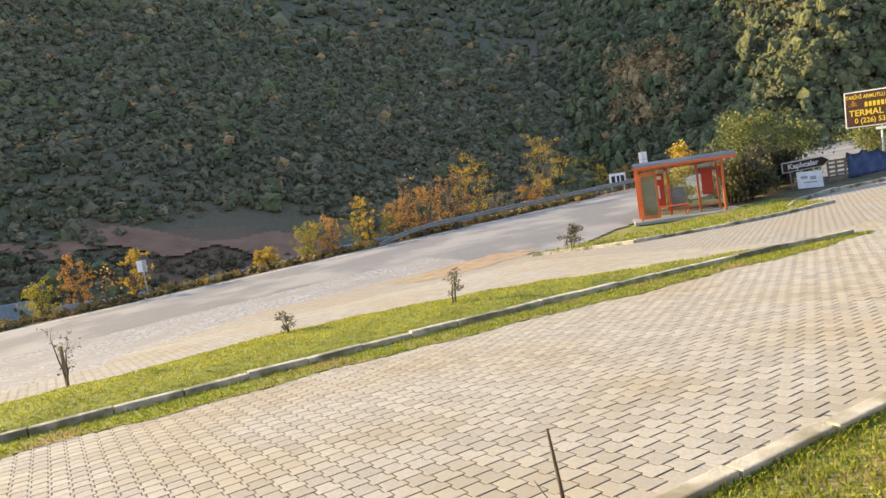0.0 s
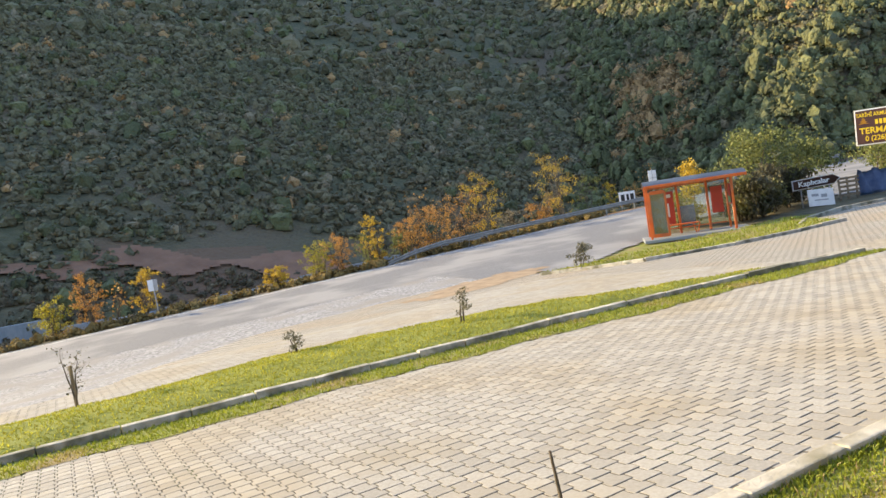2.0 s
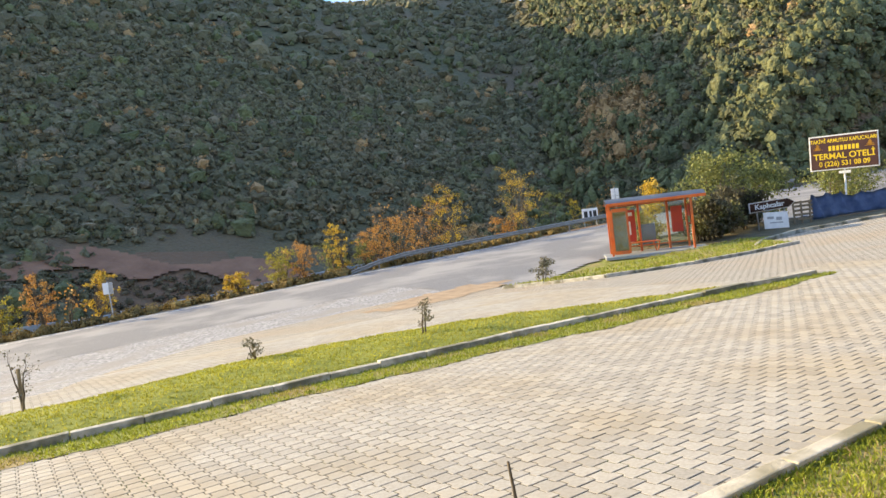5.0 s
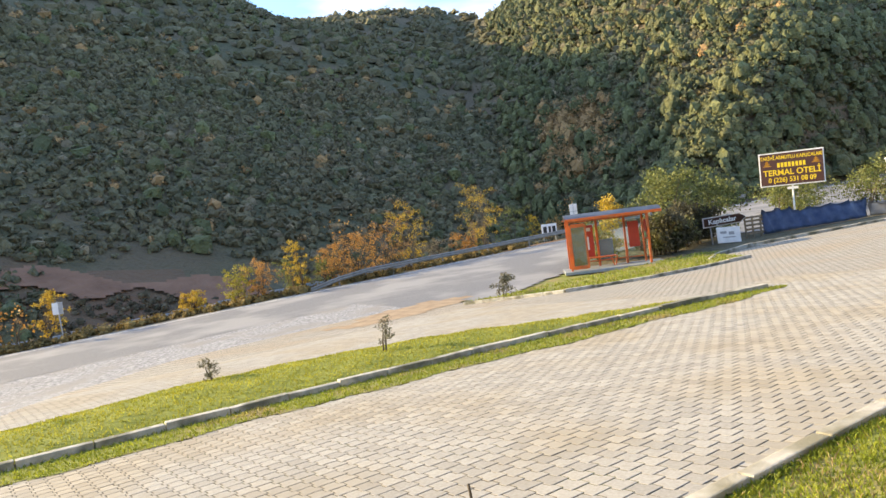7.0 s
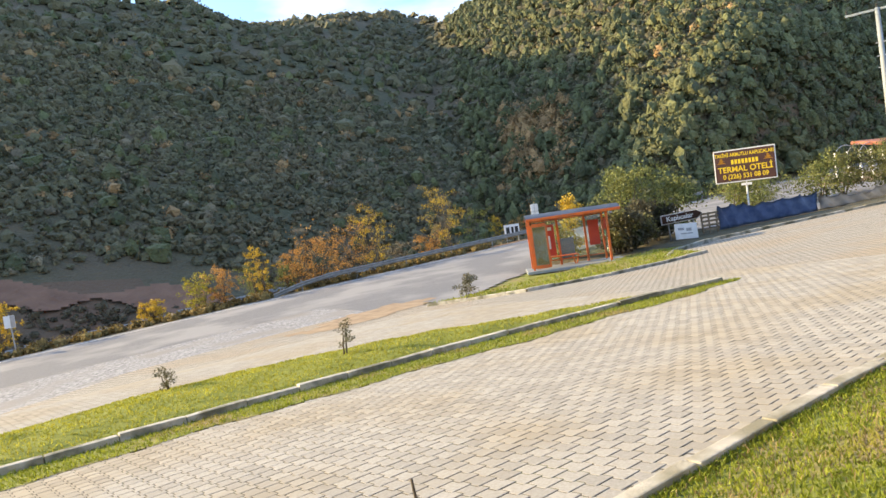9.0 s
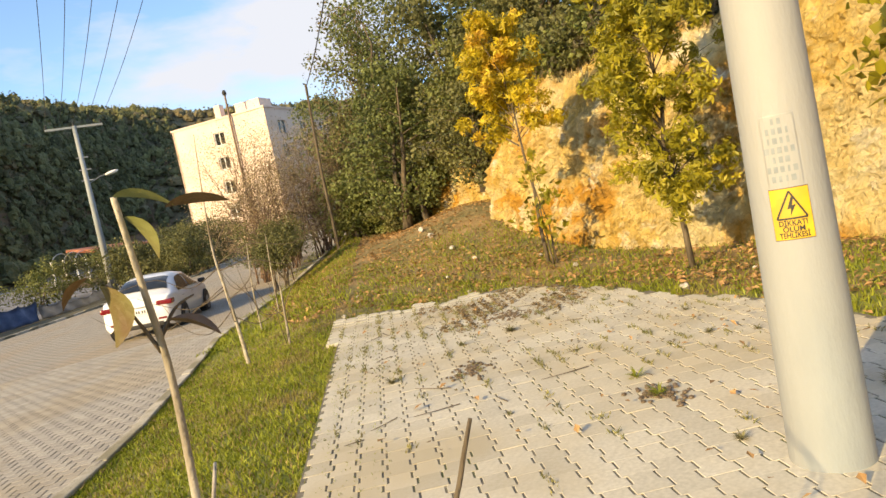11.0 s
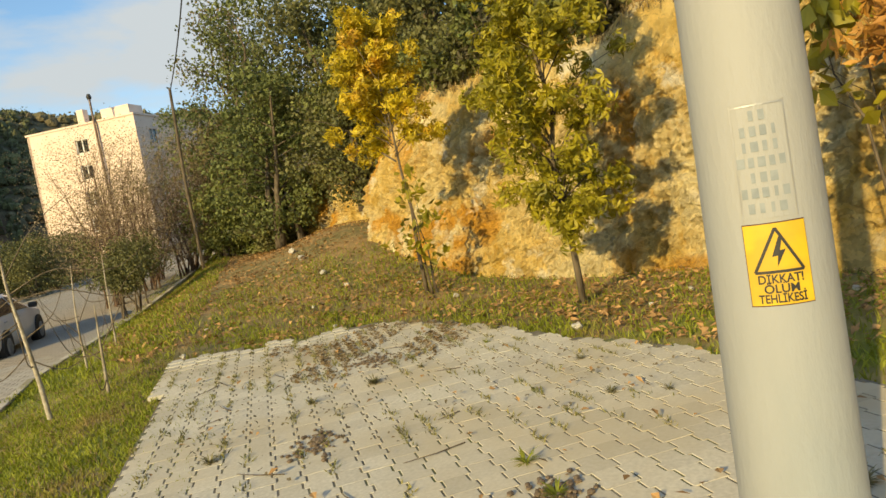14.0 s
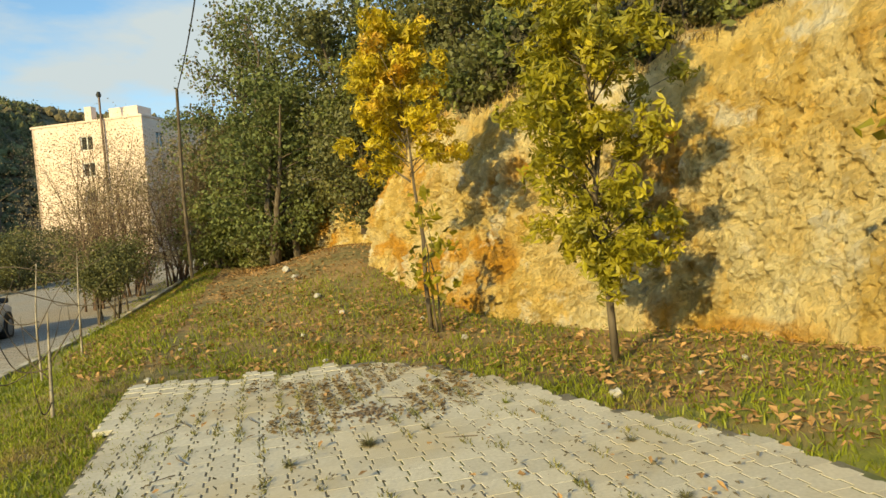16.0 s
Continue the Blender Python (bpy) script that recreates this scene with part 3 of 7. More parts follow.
kerb("far_kerb", [(24.2, 17.6), (26.5, 18.9), (29.6, 19.2), (34.7, 16.0), (39.4, 12.9), (41.6, 10.6), (50, 9.6), (58, 9.4)], "pale concrete kerb along the forecourt's far side")


def verge_width(u):
    """How far the grass has crept over the paving in front of the strip's kerb."""
    return np.interp(u, (-9, -1, 0, 2.6, 5, 8, 12.5, 14.6), (1.05, 1.05, 1.0, 1.02, 1.05, 1.2, 1.0, 0.4)) + 0.07 * np.sin(u * 1.7) + 0.05 * np.sin(u * 4.1)


def strip_lift(u, v):
    n = np.interp(u, [p[0] for p in STRIP_NEAR], [p[1] for p in STRIP_NEAR])
    f = np.interp(u, [p[0] for p in STRIP_FAR], [p[1] for p in STRIP_FAR])
    q = np.clip((v - n) / np.maximum(f - n, 0.05), 0, 1)
    return 0.05 + 0.22 * np.sin(np.pi * np.clip(q, 0, 1)) ** 0.6 * np.clip((f - n) / 2.5, 0, 1) + 0.02 * np.sin(u * 3.1) * np.sin(v * 4.3)


def in_strip(u, v):
    n = np.interp(u, [p[0] for p in STRIP_NEAR], [p[1] for p in STRIP_NEAR])
    f = np.interp(u, [p[0] for p in STRIP_FAR], [p[1] for p in STRIP_FAR])
    return (v > n + 0.02) & (v < f) & (u < 14.5) & (u > -9.5)


strip = sheet("lawn_strip", np.arange(-9.5, 14.6, 0.15), np.arange(8.9, 14.8, 0.12), strip_lift, M_LUSHSOIL, keep=in_strip)
tagged(strip, "raised bright green lawn strip between paving and road", "lawn", kind="structure")
verge = sheet("weedy_verge", np.arange(-9.5, 14.9, 0.2), np.arange(7.9, 10.6, 0.08), 0.036, M_LAWN,
              keep=lambda u, v: (v < np.interp(u, [p[0] for p in STRIP_NEAR], [p[1] for p in STRIP_NEAR])) & (v > np.interp(u, [p[0] for p in STRIP_NEAR], [p[1] for p in STRIP_NEAR]) - verge_width(u)))
tagged(verge, "ragged weedy grass in front of the kerb", "grass", kind="structure")
island = sheet("shelter_island", np.arange(14.5, 28, 0.3), np.arange(15.4, 25.5, 0.2), 0.09, M_LAWN,
               keep=lambda u, v: (v > np.interp(u, (14.9, 15.7, 16.7, 19.4, 22, 24.1, 26.5, 28), (21.8, 20.3, 18.1, 16.6, 16.2, 15.8, 18.8, 19.2))) & (v < np.interp(u, (14.5, 17, 20, 23, 28), (21.9, 21.6, 21.6, 21.5, 20.6))))
tagged(island, "patchy green grass island round the bus shelter", "grass", kind="structure")

# ---- cut cliff and the slope above it ----
CLIFF = [(36.0, 25.0), (29.0, 19.0), (24.6, 15.0), (22.2, 12.6), (20.6, 10.6), (18.8, 8.0), (16.2, 7.5), (14.6, 6.1), (12.6, 4.1), (11.7, 2.9), (11.3, 1.6),
         (11.0, 0.6), (10.3, -0.3), (9.3, -1.3), (8.0, -2.3), (5.5, -4.6), (2.0, -7.2), (-4.0, -10.5), (-14.0, -16.0), (-40.0, -30.0)]
CLIFF_TOP = [0.6, 0.8, 1.4, 2.1, 2.0, 1.9, 2.5, 3.3, 3.45, 3.45, 3.55, 3.9, 4.5, 5.4, 6.2, 6.5, 6.2, 5.5, 4.5, 3.0]


def cliff_rows():
    seg = [0.0]
    for a, b in zip(CLIFF, CLIFF[1:]):
        seg.append(seg[-1] + math.dist(a, b))
    total = seg[-1]
    ss = np.concatenate([np.arange(0, 14, 0.35), np.arange(14, 27, 0.10), np.arange(27, 41.5, 0.036), np.arange(41.5, total, 0.6)])
    x = np.interp(ss, seg, [p[0] for p in CLIFF])
    y = np.interp(ss, seg, [p[1] for p in CLIFF])
    top = np.interp(ss, seg, CLIFF_TOP)
    k = np.ones(9) / 9
    for _ in range(2):
        x[4:-4], y[4:-4], top[4:-4] = np.convolve(x, k, "valid"), np.convolve(y, k, "valid"), np.convolve(top, k, "valid")
    tx, ty = np.gradient(x), np.gradient(y)
    ln = np.hypot(tx, ty)
    return ss, x, y, top, -ty / ln * -1, tx / ln * -1


ss, cx, cy, ctop, bx, by = cliff_rows()
ctop = ctop + np.array([0.22 * noise.noise((q * 0.7, 3.1, 0.4)) + 0.14 * noise.noise((q * 2.3, 1.7, 5.2)) for q in ss])
if bx[len(bx) // 2] < 0:
    bx, by = -bx, -by
k = np.ones(25) / 25
bx, by = np.convolve(np.pad(bx, 12, "edge"), k, "valid"), np.convolve(np.pad(by, 12, "edge"), k, "valid")
FACE = 116
hs = np.concatenate([np.linspace(0, 1, FACE), 1 + np.linspace(0.02, 0.3, 4), 1.3 + np.linspace(0.15, 1, 12) ** 1.6 * 14])


def crag(x, y, z, bare):
    """How far the face stands back or forward: bulges, upright flutes, and on bare rock angular crumbs with cracks between."""
    g = 0.9 * noise.fractal((x * 0.55, y * 0.55, z * 0.5), 0.9, 2.1, 4) + 0.55 * abs(noise.noise((x * 1.7, y * 1.7, z * 0.45))) - 0.35 * abs(noise.noise((x * 2.6 + 7, y * 2.6, z * 0.7)))
    if bare:
        g += 0.42 * noise.fractal((x * 5.0, y * 5.0, z * 1.1), 0.7, 2.1, 3)
        near = noise.voronoi((x * 8.5 + 0.5 * g, y * 8.5, z * 6.0))[0]
        g += 0.44 * min(0.4, near[1] - near[0]) + 0.34 * noise.fractal((x * 11.0, y * 11.0, z * 6.0), 0.6, 2.2, 3)
    return g


verts = []
for q in hs:
    wall = min(q, 1.0)
    back = 0.42 * ctop * wall ** 1.25 + max(0, q - 1) * 4.2
    z = -0.12 + ctop * (wall - 0.06 * math.sin(wall * math.pi)) + max(0, q - 1) * 1.75
    px, py = cx + bx * back, cy + by * back
    amp = 0.34 * math.sin(min(1, wall * 1.15) * math.pi) ** 0.5 if q < 1 else 0.12
    rough = np.array([crag(a, b, c, q < 1.0) for a, b, c in zip(px, py, np.broadcast_to(z, px.shape))])
    grow = amp * rough
    base_z = land(cx, cy)
    verts.append(np.stack([px + bx * grow, py + by * grow, base_z + z], -1))
verts = np.array(verts)
nr, nc = verts.shape[:2]
idx = np.arange(nr * nc).reshape(nr, nc)
quad = np.stack([idx[:-1, :-1], idx[1:, :-1], idx[1:, 1:], idx[:-1, 1:]], -1)
wall_me = np_mesh("cliff_face", verts.reshape(-1, 3), quad[:FACE].reshape(-1, 4), M_CLIFF, False)
cliff = tagged(mesh_part("cliff_face", wall_me), "cut face of ochre clay and crumbly pale limestone", "cliff", kind="structure")
slope_me = np_mesh("hillside", verts.reshape(-1, 3), quad[FACE:].reshape(-1, 4), M_LITTER, True)
tagged(mesh_part("hillside", slope_me), "wooded earth slope above the cut face", "hillside", kind="structure")

_red = mat("reddish bare earth", (0.19, 0.098, 0.06), (0.27, 0.145, 0.09), 0.5, 0.95, 0.8, 2.0, bump_dist=0.2)
bank = sheet("earth_bank", np.arange(-14, 26, 0.3), np.arange(50, 76, 0.3), 0.28, _red,
             keep=lambda u, v: (np.hypot(EU.x * u + NV.x * v, EU.y * u + NV.y * v) < 61.0 + 1.0 * np.sin(u * 0.5)) & (np.hypot(EU.x * u + NV.x * v, EU.y * u + NV.y * v) > 58.6 + 0.8 * np.sin(u * 0.8)))
tagged(bank, "bare reddish earth bank at the hill's foot", "earth", kind="structure")


# ---- hill vegetation ----
def dome(level):
    """A unit ball without its underside, as vertices and triangles."""
    bm = bmesh.new()
    bmesh.ops.create_icosphere(bm, subdivisions=level, radius=1.0)
    bmesh.ops.delete(bm, geom=[q for q in bm.verts if q.co.z < -0.8], context="VERTS")
    bm.verts.index_update()
    out = np.array([q.co[:] for q in bm.verts]), np.array([[q.index for q in f.verts] for f in bm.faces])
    bm.free()
    return out


DOME = dome(1)


def scrub(name, label, material, sites, size_low, size_high, per, leaf, seed, tall=0.8, lobes=1):
    """Shrubs and small trees massed on the slopes, as one object: each an uneven crown of one or more lumpy lobes with a fringe of leaves."""
    rng = np.random.default_rng(seed)
    x, y = sites
    n = len(x)
    s = rng.uniform(size_low, size_high, n) * np.interp(np.hypot(x, y), (54, 95), (0.75, 1.0))
    rad = np.stack([s, s * rng.uniform(0.8, 1.1, n), s * tall * rng.uniform(0.75, 1.45, n)], -1)
    at = np.stack([x, y, land(x, y) + rad[:, 2] * 0.25], -1)
    dome_v, dome_f = DOME
    k = len(dome_v)
    shift = rng.normal(size=(n, lobes, 3))
    shift /= np.linalg.norm(shift, axis=2, keepdims=True)
    shift[:, :, 2] = np.abs(shift[:, :, 2])
    part_r = np.ones((n, 1)) if lobes == 1 else rng.uniform(0.36, 0.62, (n, lobes))
    mid = at[:, None, :] + (0 if lobes == 1 else 0.56) * shift * rad[:, None, :]
    lump = 0.76 + rng.normal(0, 0.17, (n, lobes, k)) + 0.10 * np.sin(dome_v @ np.array([4.0, 3.0, 2.0]) + rng.uniform(0, 6.3, (n, lobes, 1)))
    core = mid[:, :, None, :] + dome_v[None, None] * (lump * part_r[:, :, None])[..., None] * rad[:, None, None, :]
    m = n * lobes
    tri = (np.arange(m) * k)[:, None, None] + dome_f[None]
    d = rng.normal(size=(n, per, 3))
    d[:, :, 2] = np.abs(d[:, :, 2]) - 0.15
    d /= np.linalg.norm(d, axis=2, keepdims=True)
    pts = (at[:, None, :] + d * rng.uniform(0.7, 1.15, (n, per))[:, :, None] * rad[:, None, :]).reshape(-1, 3)
    v, f = leaves(pts, leaf, rng, 1.3, 0.0, d.reshape(-1, 3), 1.6)
    f = f + m * k
    tris = np.concatenate([tri.reshape(-1, 3), f[:, (0, 1, 2)], f[:, (0, 2, 3)]])
    return tagged(mesh_part(name, np_mesh(name, np.concatenate([core.reshape(-1, 3), v]), tris, material, False)), label, "shrubs", kind="stuff")


def slope_sites(n, seed, az, r, thin=None):
    rng = np.random.default_rng(seed)
    a = np.radians(rng.uniform(*az, n))
    d = np.sqrt(rng.uniform(r[0] ** 2, r[1] ** 2, n))
    x, y = d * np.sin(a), d * np.cos(a)
    u, v = to_uv(x, y)
    rise = land(x, y) - (-2.0 + 0.036 * u)
    ok = ((v > 43) & ((rise > -0.5) | (v > 49))) | ((rise > 3) & (v > 8))
    ok &= ~((np.degrees(a) > -31) & (np.degrees(a) < -13) & (d < 66) & (rise < 4))
    if thin is not None:
        ok &= thin(x, y, rng)
    return x[ok], y[ok]


def seen_rise(low, high):
    """Keeps sites whose height over their distance lies between two slopes, in degrees."""
    def test(x, y, rng):
        e = np.degrees(np.arctan2(land(x, y) - 1.6, np.hypot(x, y)))
        return (e > low) & (e < high)
    return test


def strip_sites(n, seed, u0, u1, v0, v1):
    rng = np.random.default_rng(seed)
    u, v = rng.uniform(u0, u1, n), rng.uniform(v0, v1, n)
    return EU.x * u + NV.x * v, EU.y * u + NV.y * v


scrub("hill_scrub", "dense dark evergreen scrub on the near slopes", M_HILLGREEN, slope_sites(21000, 11, (-45, 62), (52, 135)), 0.3, 0.95, 5, 0.34, 12, 0.85)
scrub("hill_scrub", "dense dark evergreen scrub high on the slopes", M_HILLGREEN, slope_sites(7500, 13, (-45, 62), (115, 340)), 0.9, 2.3, 7, 0.55, 14, 0.75)
scrub("hill_scrub", "olive-green shrubs scattered on the slopes", M_HILLOLIVE, slope_sites(1500, 15, (-42, 55), (52, 200)), 0.5, 1.5, 20, 0.30, 16, 1.0)
scrub("hill_trees", "sunlit olive-green oak wood on the far slope", M_HILLOLIVE, slope_sites(4200, 17, (5, 42), (80, 260)), 0.8, 1.9, 16, 0.36, 18, 1.25, 3)
scrub("hill_trees", "dark green wood at the steep foot of the far slope", M_HILLOLIVE, strip_sites(1500, 31, 56, 150, 42.5, 54), 0.8, 1.9, 14, 0.30, 32, 1.1, 3)
scrub("hill_scrub", "rusty autumn shrubs low on the slope", M_RUST, slope_sites(240, 19, (-40, 30), (60, 150)), 0.5, 1.3, 26, 0.28, 20, 0.9)
scrub("hill_trees", "rusty brown autumn trees in the fold of the hills", M_RUST, slope_sites(260, 21, (8.5, 14.0), (80, 150), seen_rise(2.0, 8.0)), 0.9, 1.8, 110, 0.24, 22, 1.3, 2)
scrub("hill_scrub", "pale dry scrub on the slope", M_PALESCRUB, slope_sites(700, 23, (-42, 25), (55, 150)), 0.35, 1.0, 20, 0.22, 24, 0.9)
_gu, _gv = np.random.default_rng(25).uniform(-20, 34, 2000), np.random.default_rng(26).uniform(42.5, 58, 2000)
_gx, _gy = EU.x * _gu + NV.x * _gv, EU.y * _gu + NV.y * _gv
_ok = np.hypot(_gx, _gy) < 58.8
_gx, _gy = _gx[_ok], _gy[_ok]
scrub("gully_scrub", "brown dry weeds and brambles in the gully", mat("brown brambles", (0.06, 0.05, 0.025), (0.16, 0.12, 0.07), 0.8, 0.9, island=0.4), (_gx, _gy), 0.25, 0.6, 16, 0.15, 26, 0.8)


# ---- trees and bushes ----
def tree(name, label, at, height, spread_r, material, leaf, count, seed, trunk=0.06, bark=None, lean=(0, 0), bare=0.25, lobes=9, category="tree", group="", stems=1, tall=None, form=1.0, low=0.08, puff=0.42, lobed=False):
    """A tapered trunk with limbs and a crown of many leaves, gathered in uneven lobes round the limbs."""
    rng = np.random.default_rng(seed)
    root = empty(name, Matrix.Translation(at), label, category, group)
    bm = bmesh.new()
    tips = []
    for s in range(stems):
        off = np.array([0, 0, 0.0]) if stems == 1 else np.array([rng.normal() * 0.12 * spread_r, rng.normal() * 0.12 * spread_r, 0])
        top = np.array([lean[0], lean[1], height * 0.9]) + (0 if stems == 1 else np.array([rng.normal() * spread_r * 0.4, rng.normal() * spread_r * 0.4, -rng.uniform(0, 0.2) * height]))
        pts = [off + (top - off) * q + np.array([rng.normal() * 0.025 * height * q, rng.normal() * 0.025 * height * q, 0]) for q in np.linspace(0, 1, 7)]
        pts[0][2] = -0.1
        tube(bm, pts, [trunk * (1.25 - 1.1 * q) for q in np.linspace(0, 1, 7)], 8)
        tips.append(pts[-1])
        for i in range(lobes):
            q = bare + (1 - bare) * (i + rng.uniform(0, 1)) / lobes
            base = off + (top - off) * q
            a = rng.uniform(0, 2 * math.pi)
            wide = spread_r * form * (1.15 - 0.75 * abs(q - 0.45) * 1.6) * rng.uniform(0.55, 1.0)
            end = base + np.array([math.cos(a) * wide, math.sin(a) * wide, height * 0.10 * rng.uniform(0.2, 1.5)])
            mid = (base + end) / 2 + np.array([0, 0, height * 0.03])
            tube(bm, [base, mid, end], [trunk * 0.42 * (1.2 - q), trunk * 0.28 * (1.2 - q), trunk * 0.06], 5, False)
            tips += [end, mid]
    part("trunk", bm, bark or M_BARK, root, smooth=True)
    if count:
        per = max(1, count // len(tips))
        r = spread_r * puff
        off = [clump_points(rng, per, (r * rng.uniform(0.7, 1.2), r * rng.uniform(0.7, 1.2), r * rng.uniform(0.6, 1.0) * (tall or 1)), 0.4) for t in tips]
        pts = np.concatenate([t + o for t, o in zip(tips, off)])
        way = np.concatenate(off) / r + 0.7 * rng.normal(size=pts.shape)
        ok = pts[:, 2] > low * height
        v, f = leaves(pts[ok], leaf, rng, 1.4, 0.15, way[ok], 1.0, lobed)
        mesh_part("crown", np_mesh("crown", v, f, material), root)
    return root


def grounded(x, y, dz=0.0):
    return Vector((x, y, float(land(x, y)) + dz))


for i, (x, y, hgt, wid, m, lab) in enumerate((
        (-6.6, 46.6, 3.2, 1.5, M_ORANGE, "orange autumn shrub behind the guard rail"), (-5.0, 48.0, 3.6, 1.6, M_ORANGE, "orange autumn shrub behind the guard rail"),
        (-8.0, 45.6, 2.6, 1.2, M_ORANGE, "orange autumn shrub behind the guard rail"),
        (-3.0, 49.3, 4.6, 1.5, M_YELLOW, "golden-yellow young tree behind the guard rail"), (-10.0, 44.5, 3.3, 0.9, M_YELLOW, "slim yellow young tree beside the road"),
        (-13.4, 42.3, 2.3, 1.2, M_YGREEN, "yellow-green shrub at the road's edge"), (-12.2, 43.0, 2.4, 1.1, M_ORANGE, "thin orange shrub at the road's edge"),
        (2.6, 53.6, 5.6, 1.9, M_YELLOW, "golden-yellow young tree behind the guard rail"), (5.3, 59.1, 3.8, 1.2, M_GREEN, "green young tree by the bend"),
        (7.0, 60.2, 2.9, 0.9, M_YELLOW, "small yellow tree by the bend"), (9.2, 64.0, 2.6, 1.2, M_ORANGE, "small orange tree by the bend"),
        (-22.2, 36.9, 2.9, 0.9, M_YELLOW, "small yellow shrub by the road"), (-24.5, 35.4, 3.0, 1.0, M_ORANGE, "small orange shrub by the road"),
        (-26.5, 35.0, 2.2, 1.2, M_YGREEN, "low yellow-green shrub by the road"), (-15.7, 40.3, 1.3, 0.9, M_YELLOW, "low yellow shrub at the road's edge"),
        (-10.8, 45.6, 2.4, 1.1, M_GREEN, "green shrub beside the road"), (-8.9, 46.8, 2.2, 1.0, M_GREEN, "green shrub beside the road"),
        (1.0, 54.0, 2.2, 1.2, M_ORANGE, "low orange shrub behind the guard rail"), (-1.2, 52.3, 2.0, 1.3, M_PALESCRUB, "dry brown shrub behind the guard rail"))):
    tree("roadside_tree", lab, grounded(x, y, 0.0), hgt * 1.12, wid, m, 0.062, 2100, 100 + i, 0.035, group="roadside trees", bare=0.08, stems=5, lobes=8, puff=0.19, category="shrub" if hgt < 3 else "tree")
for i, (x, y, hgt) in enumerate(((-7.6, 46.1, 4.9), (-5.6, 48.6, 4.3), (-23.3, 36.0, 2.6), (10.6, 62.0, 4.2))):
    tree("bare_shrub", "leafless grey shrub beside the road", grounded(x, y), hgt, 0.8, M_ORANGE, 0.12, 60, 140 + i, 0.03, group="bare roadside shrubs", stems=4, lobes=6, category="shrub")
# low weeds along the road's far edge
_u = np.random.default_rng(5).uniform(-34, 34, 420)
_v = np.random.default_rng(6).uniform(40.6, 42.6, 420)
scrub("roadside_weeds", "dry brown and yellowish weeds along the road's edge", mat("dry roadside weeds", (0.12, 0.09, 0.03), (0.30, 0.21, 0.07), 0.7, 0.9, island=0.4, translucent=0.2),
      (EU.x * _u + NV.x * _v, EU.y * _u + NV.y * _v), 0.25, 0.6, 40, 0.12, 27, 0.8)

# bushes round the shelter and along the far kerb
for i, (x, y, hgt, wid, m, n, lab) in enumerate((
        (12.4, 38.4, 4.4, 2.1, M_GREEN, 2600, "tall green bush behind the bus shelter"), (14.4, 39.0, 3.6, 1.8, M_GREEN, 2000, "green bush behind the bus shelter"),
        (10.2, 34.9, 2.0, 1.1, M_DKGREEN, 1600, "dark clipped bush beside the shelter"), (11.2, 35.2, 1.9, 1.0, M_DKGREEN, 1600, "dark clipped bush beside the shelter"),
        (10.6, 34.6, 2.1, 1.2, M_BRUSH, 2400, "dense dark brush beside the bus shelter"), (11.9, 36.6, 2.5, 1.2, M_BRUSH, 2400, "dense dark brush beside the bus shelter"), (13.2, 37.4, 2.4, 1.2, M_BRUSH, 2400, "dense dark brush beside the bus shelter"),
        (8.6, 38.2, 3.4, 1.0, M_YELLOW, 700, "thin yellow bush behind the shelter"), (7.3, 35.2, 1.9, 1.1, M_YGREEN, 900, "yellow-green bush behind the shelter glass"),
        (21.0, 45.0, 2.4, 2.0, M_GREEN, 1800, "green bush behind the billboard"), (23.8, 47.6, 2.3, 2.0, M_GREEN, 1800, "green bush behind the billboard"),
        (27.0, 45.2, 2.9, 1.9, M_GREEN, 1800, "green bush behind the far kerb"), (29.4, 46.6, 3.0, 1.8, M_DKGREEN, 1800, "dark green bush behind the far kerb"),
        (32.6, 46.0, 3.2, 1.9, M_GREEN, 1800, "green bush behind the far kerb"), (35.0, 45.0, 3.4, 1.9, M_DKGREEN, 1800, "dark green bush behind the far kerb"),
        (37.2, 44.0, 3.0, 1.8, M_GREEN, 1800, "green bush behind the far kerb"), (40.0, 44.6, 3.4, 2.0, M_GREEN, 1800, "green bush behind the far kerb"))):
    tree("bush", lab, grounded(x, y), hgt, wid, m, 0.10, int(n * 1.6), 160 + i, 0.05, group="bushes by the far kerb", bare=0.05, stems=3, lobes=5, category="bush")
for i, (u, v) in enumerate([(42 + 1.5 * k, 11.2 + 0.25 * (k % 3)) for k in range(9)] + [(36.5 + 1.4 * k, 15.8 - 0.75 * k) for k in range(3, 4)] + [(50.2 + 0.7 * math.sin(0.55 * k), 17.9 - 0.95 * k) for k in range(7)]):
    p = place(u, v)
    tree("hedge_bush", "dark green hedge shrub along the forecourt", p, 2.7 + 0.3 * (i % 3), 1.5, M_DKGREEN, 0.085, 3600, 190 + i, 0.04, group="forecourt hedge", bare=0.02, stems=3, lobes=5, category="hedge")

M_PINKTWIG = mat("pinkish-brown withered leaves", (0.20, 0.155, 0.09), (0.34, 0.27, 0.165), 1.0, 0.9, island=0.35, translucent=0.2)
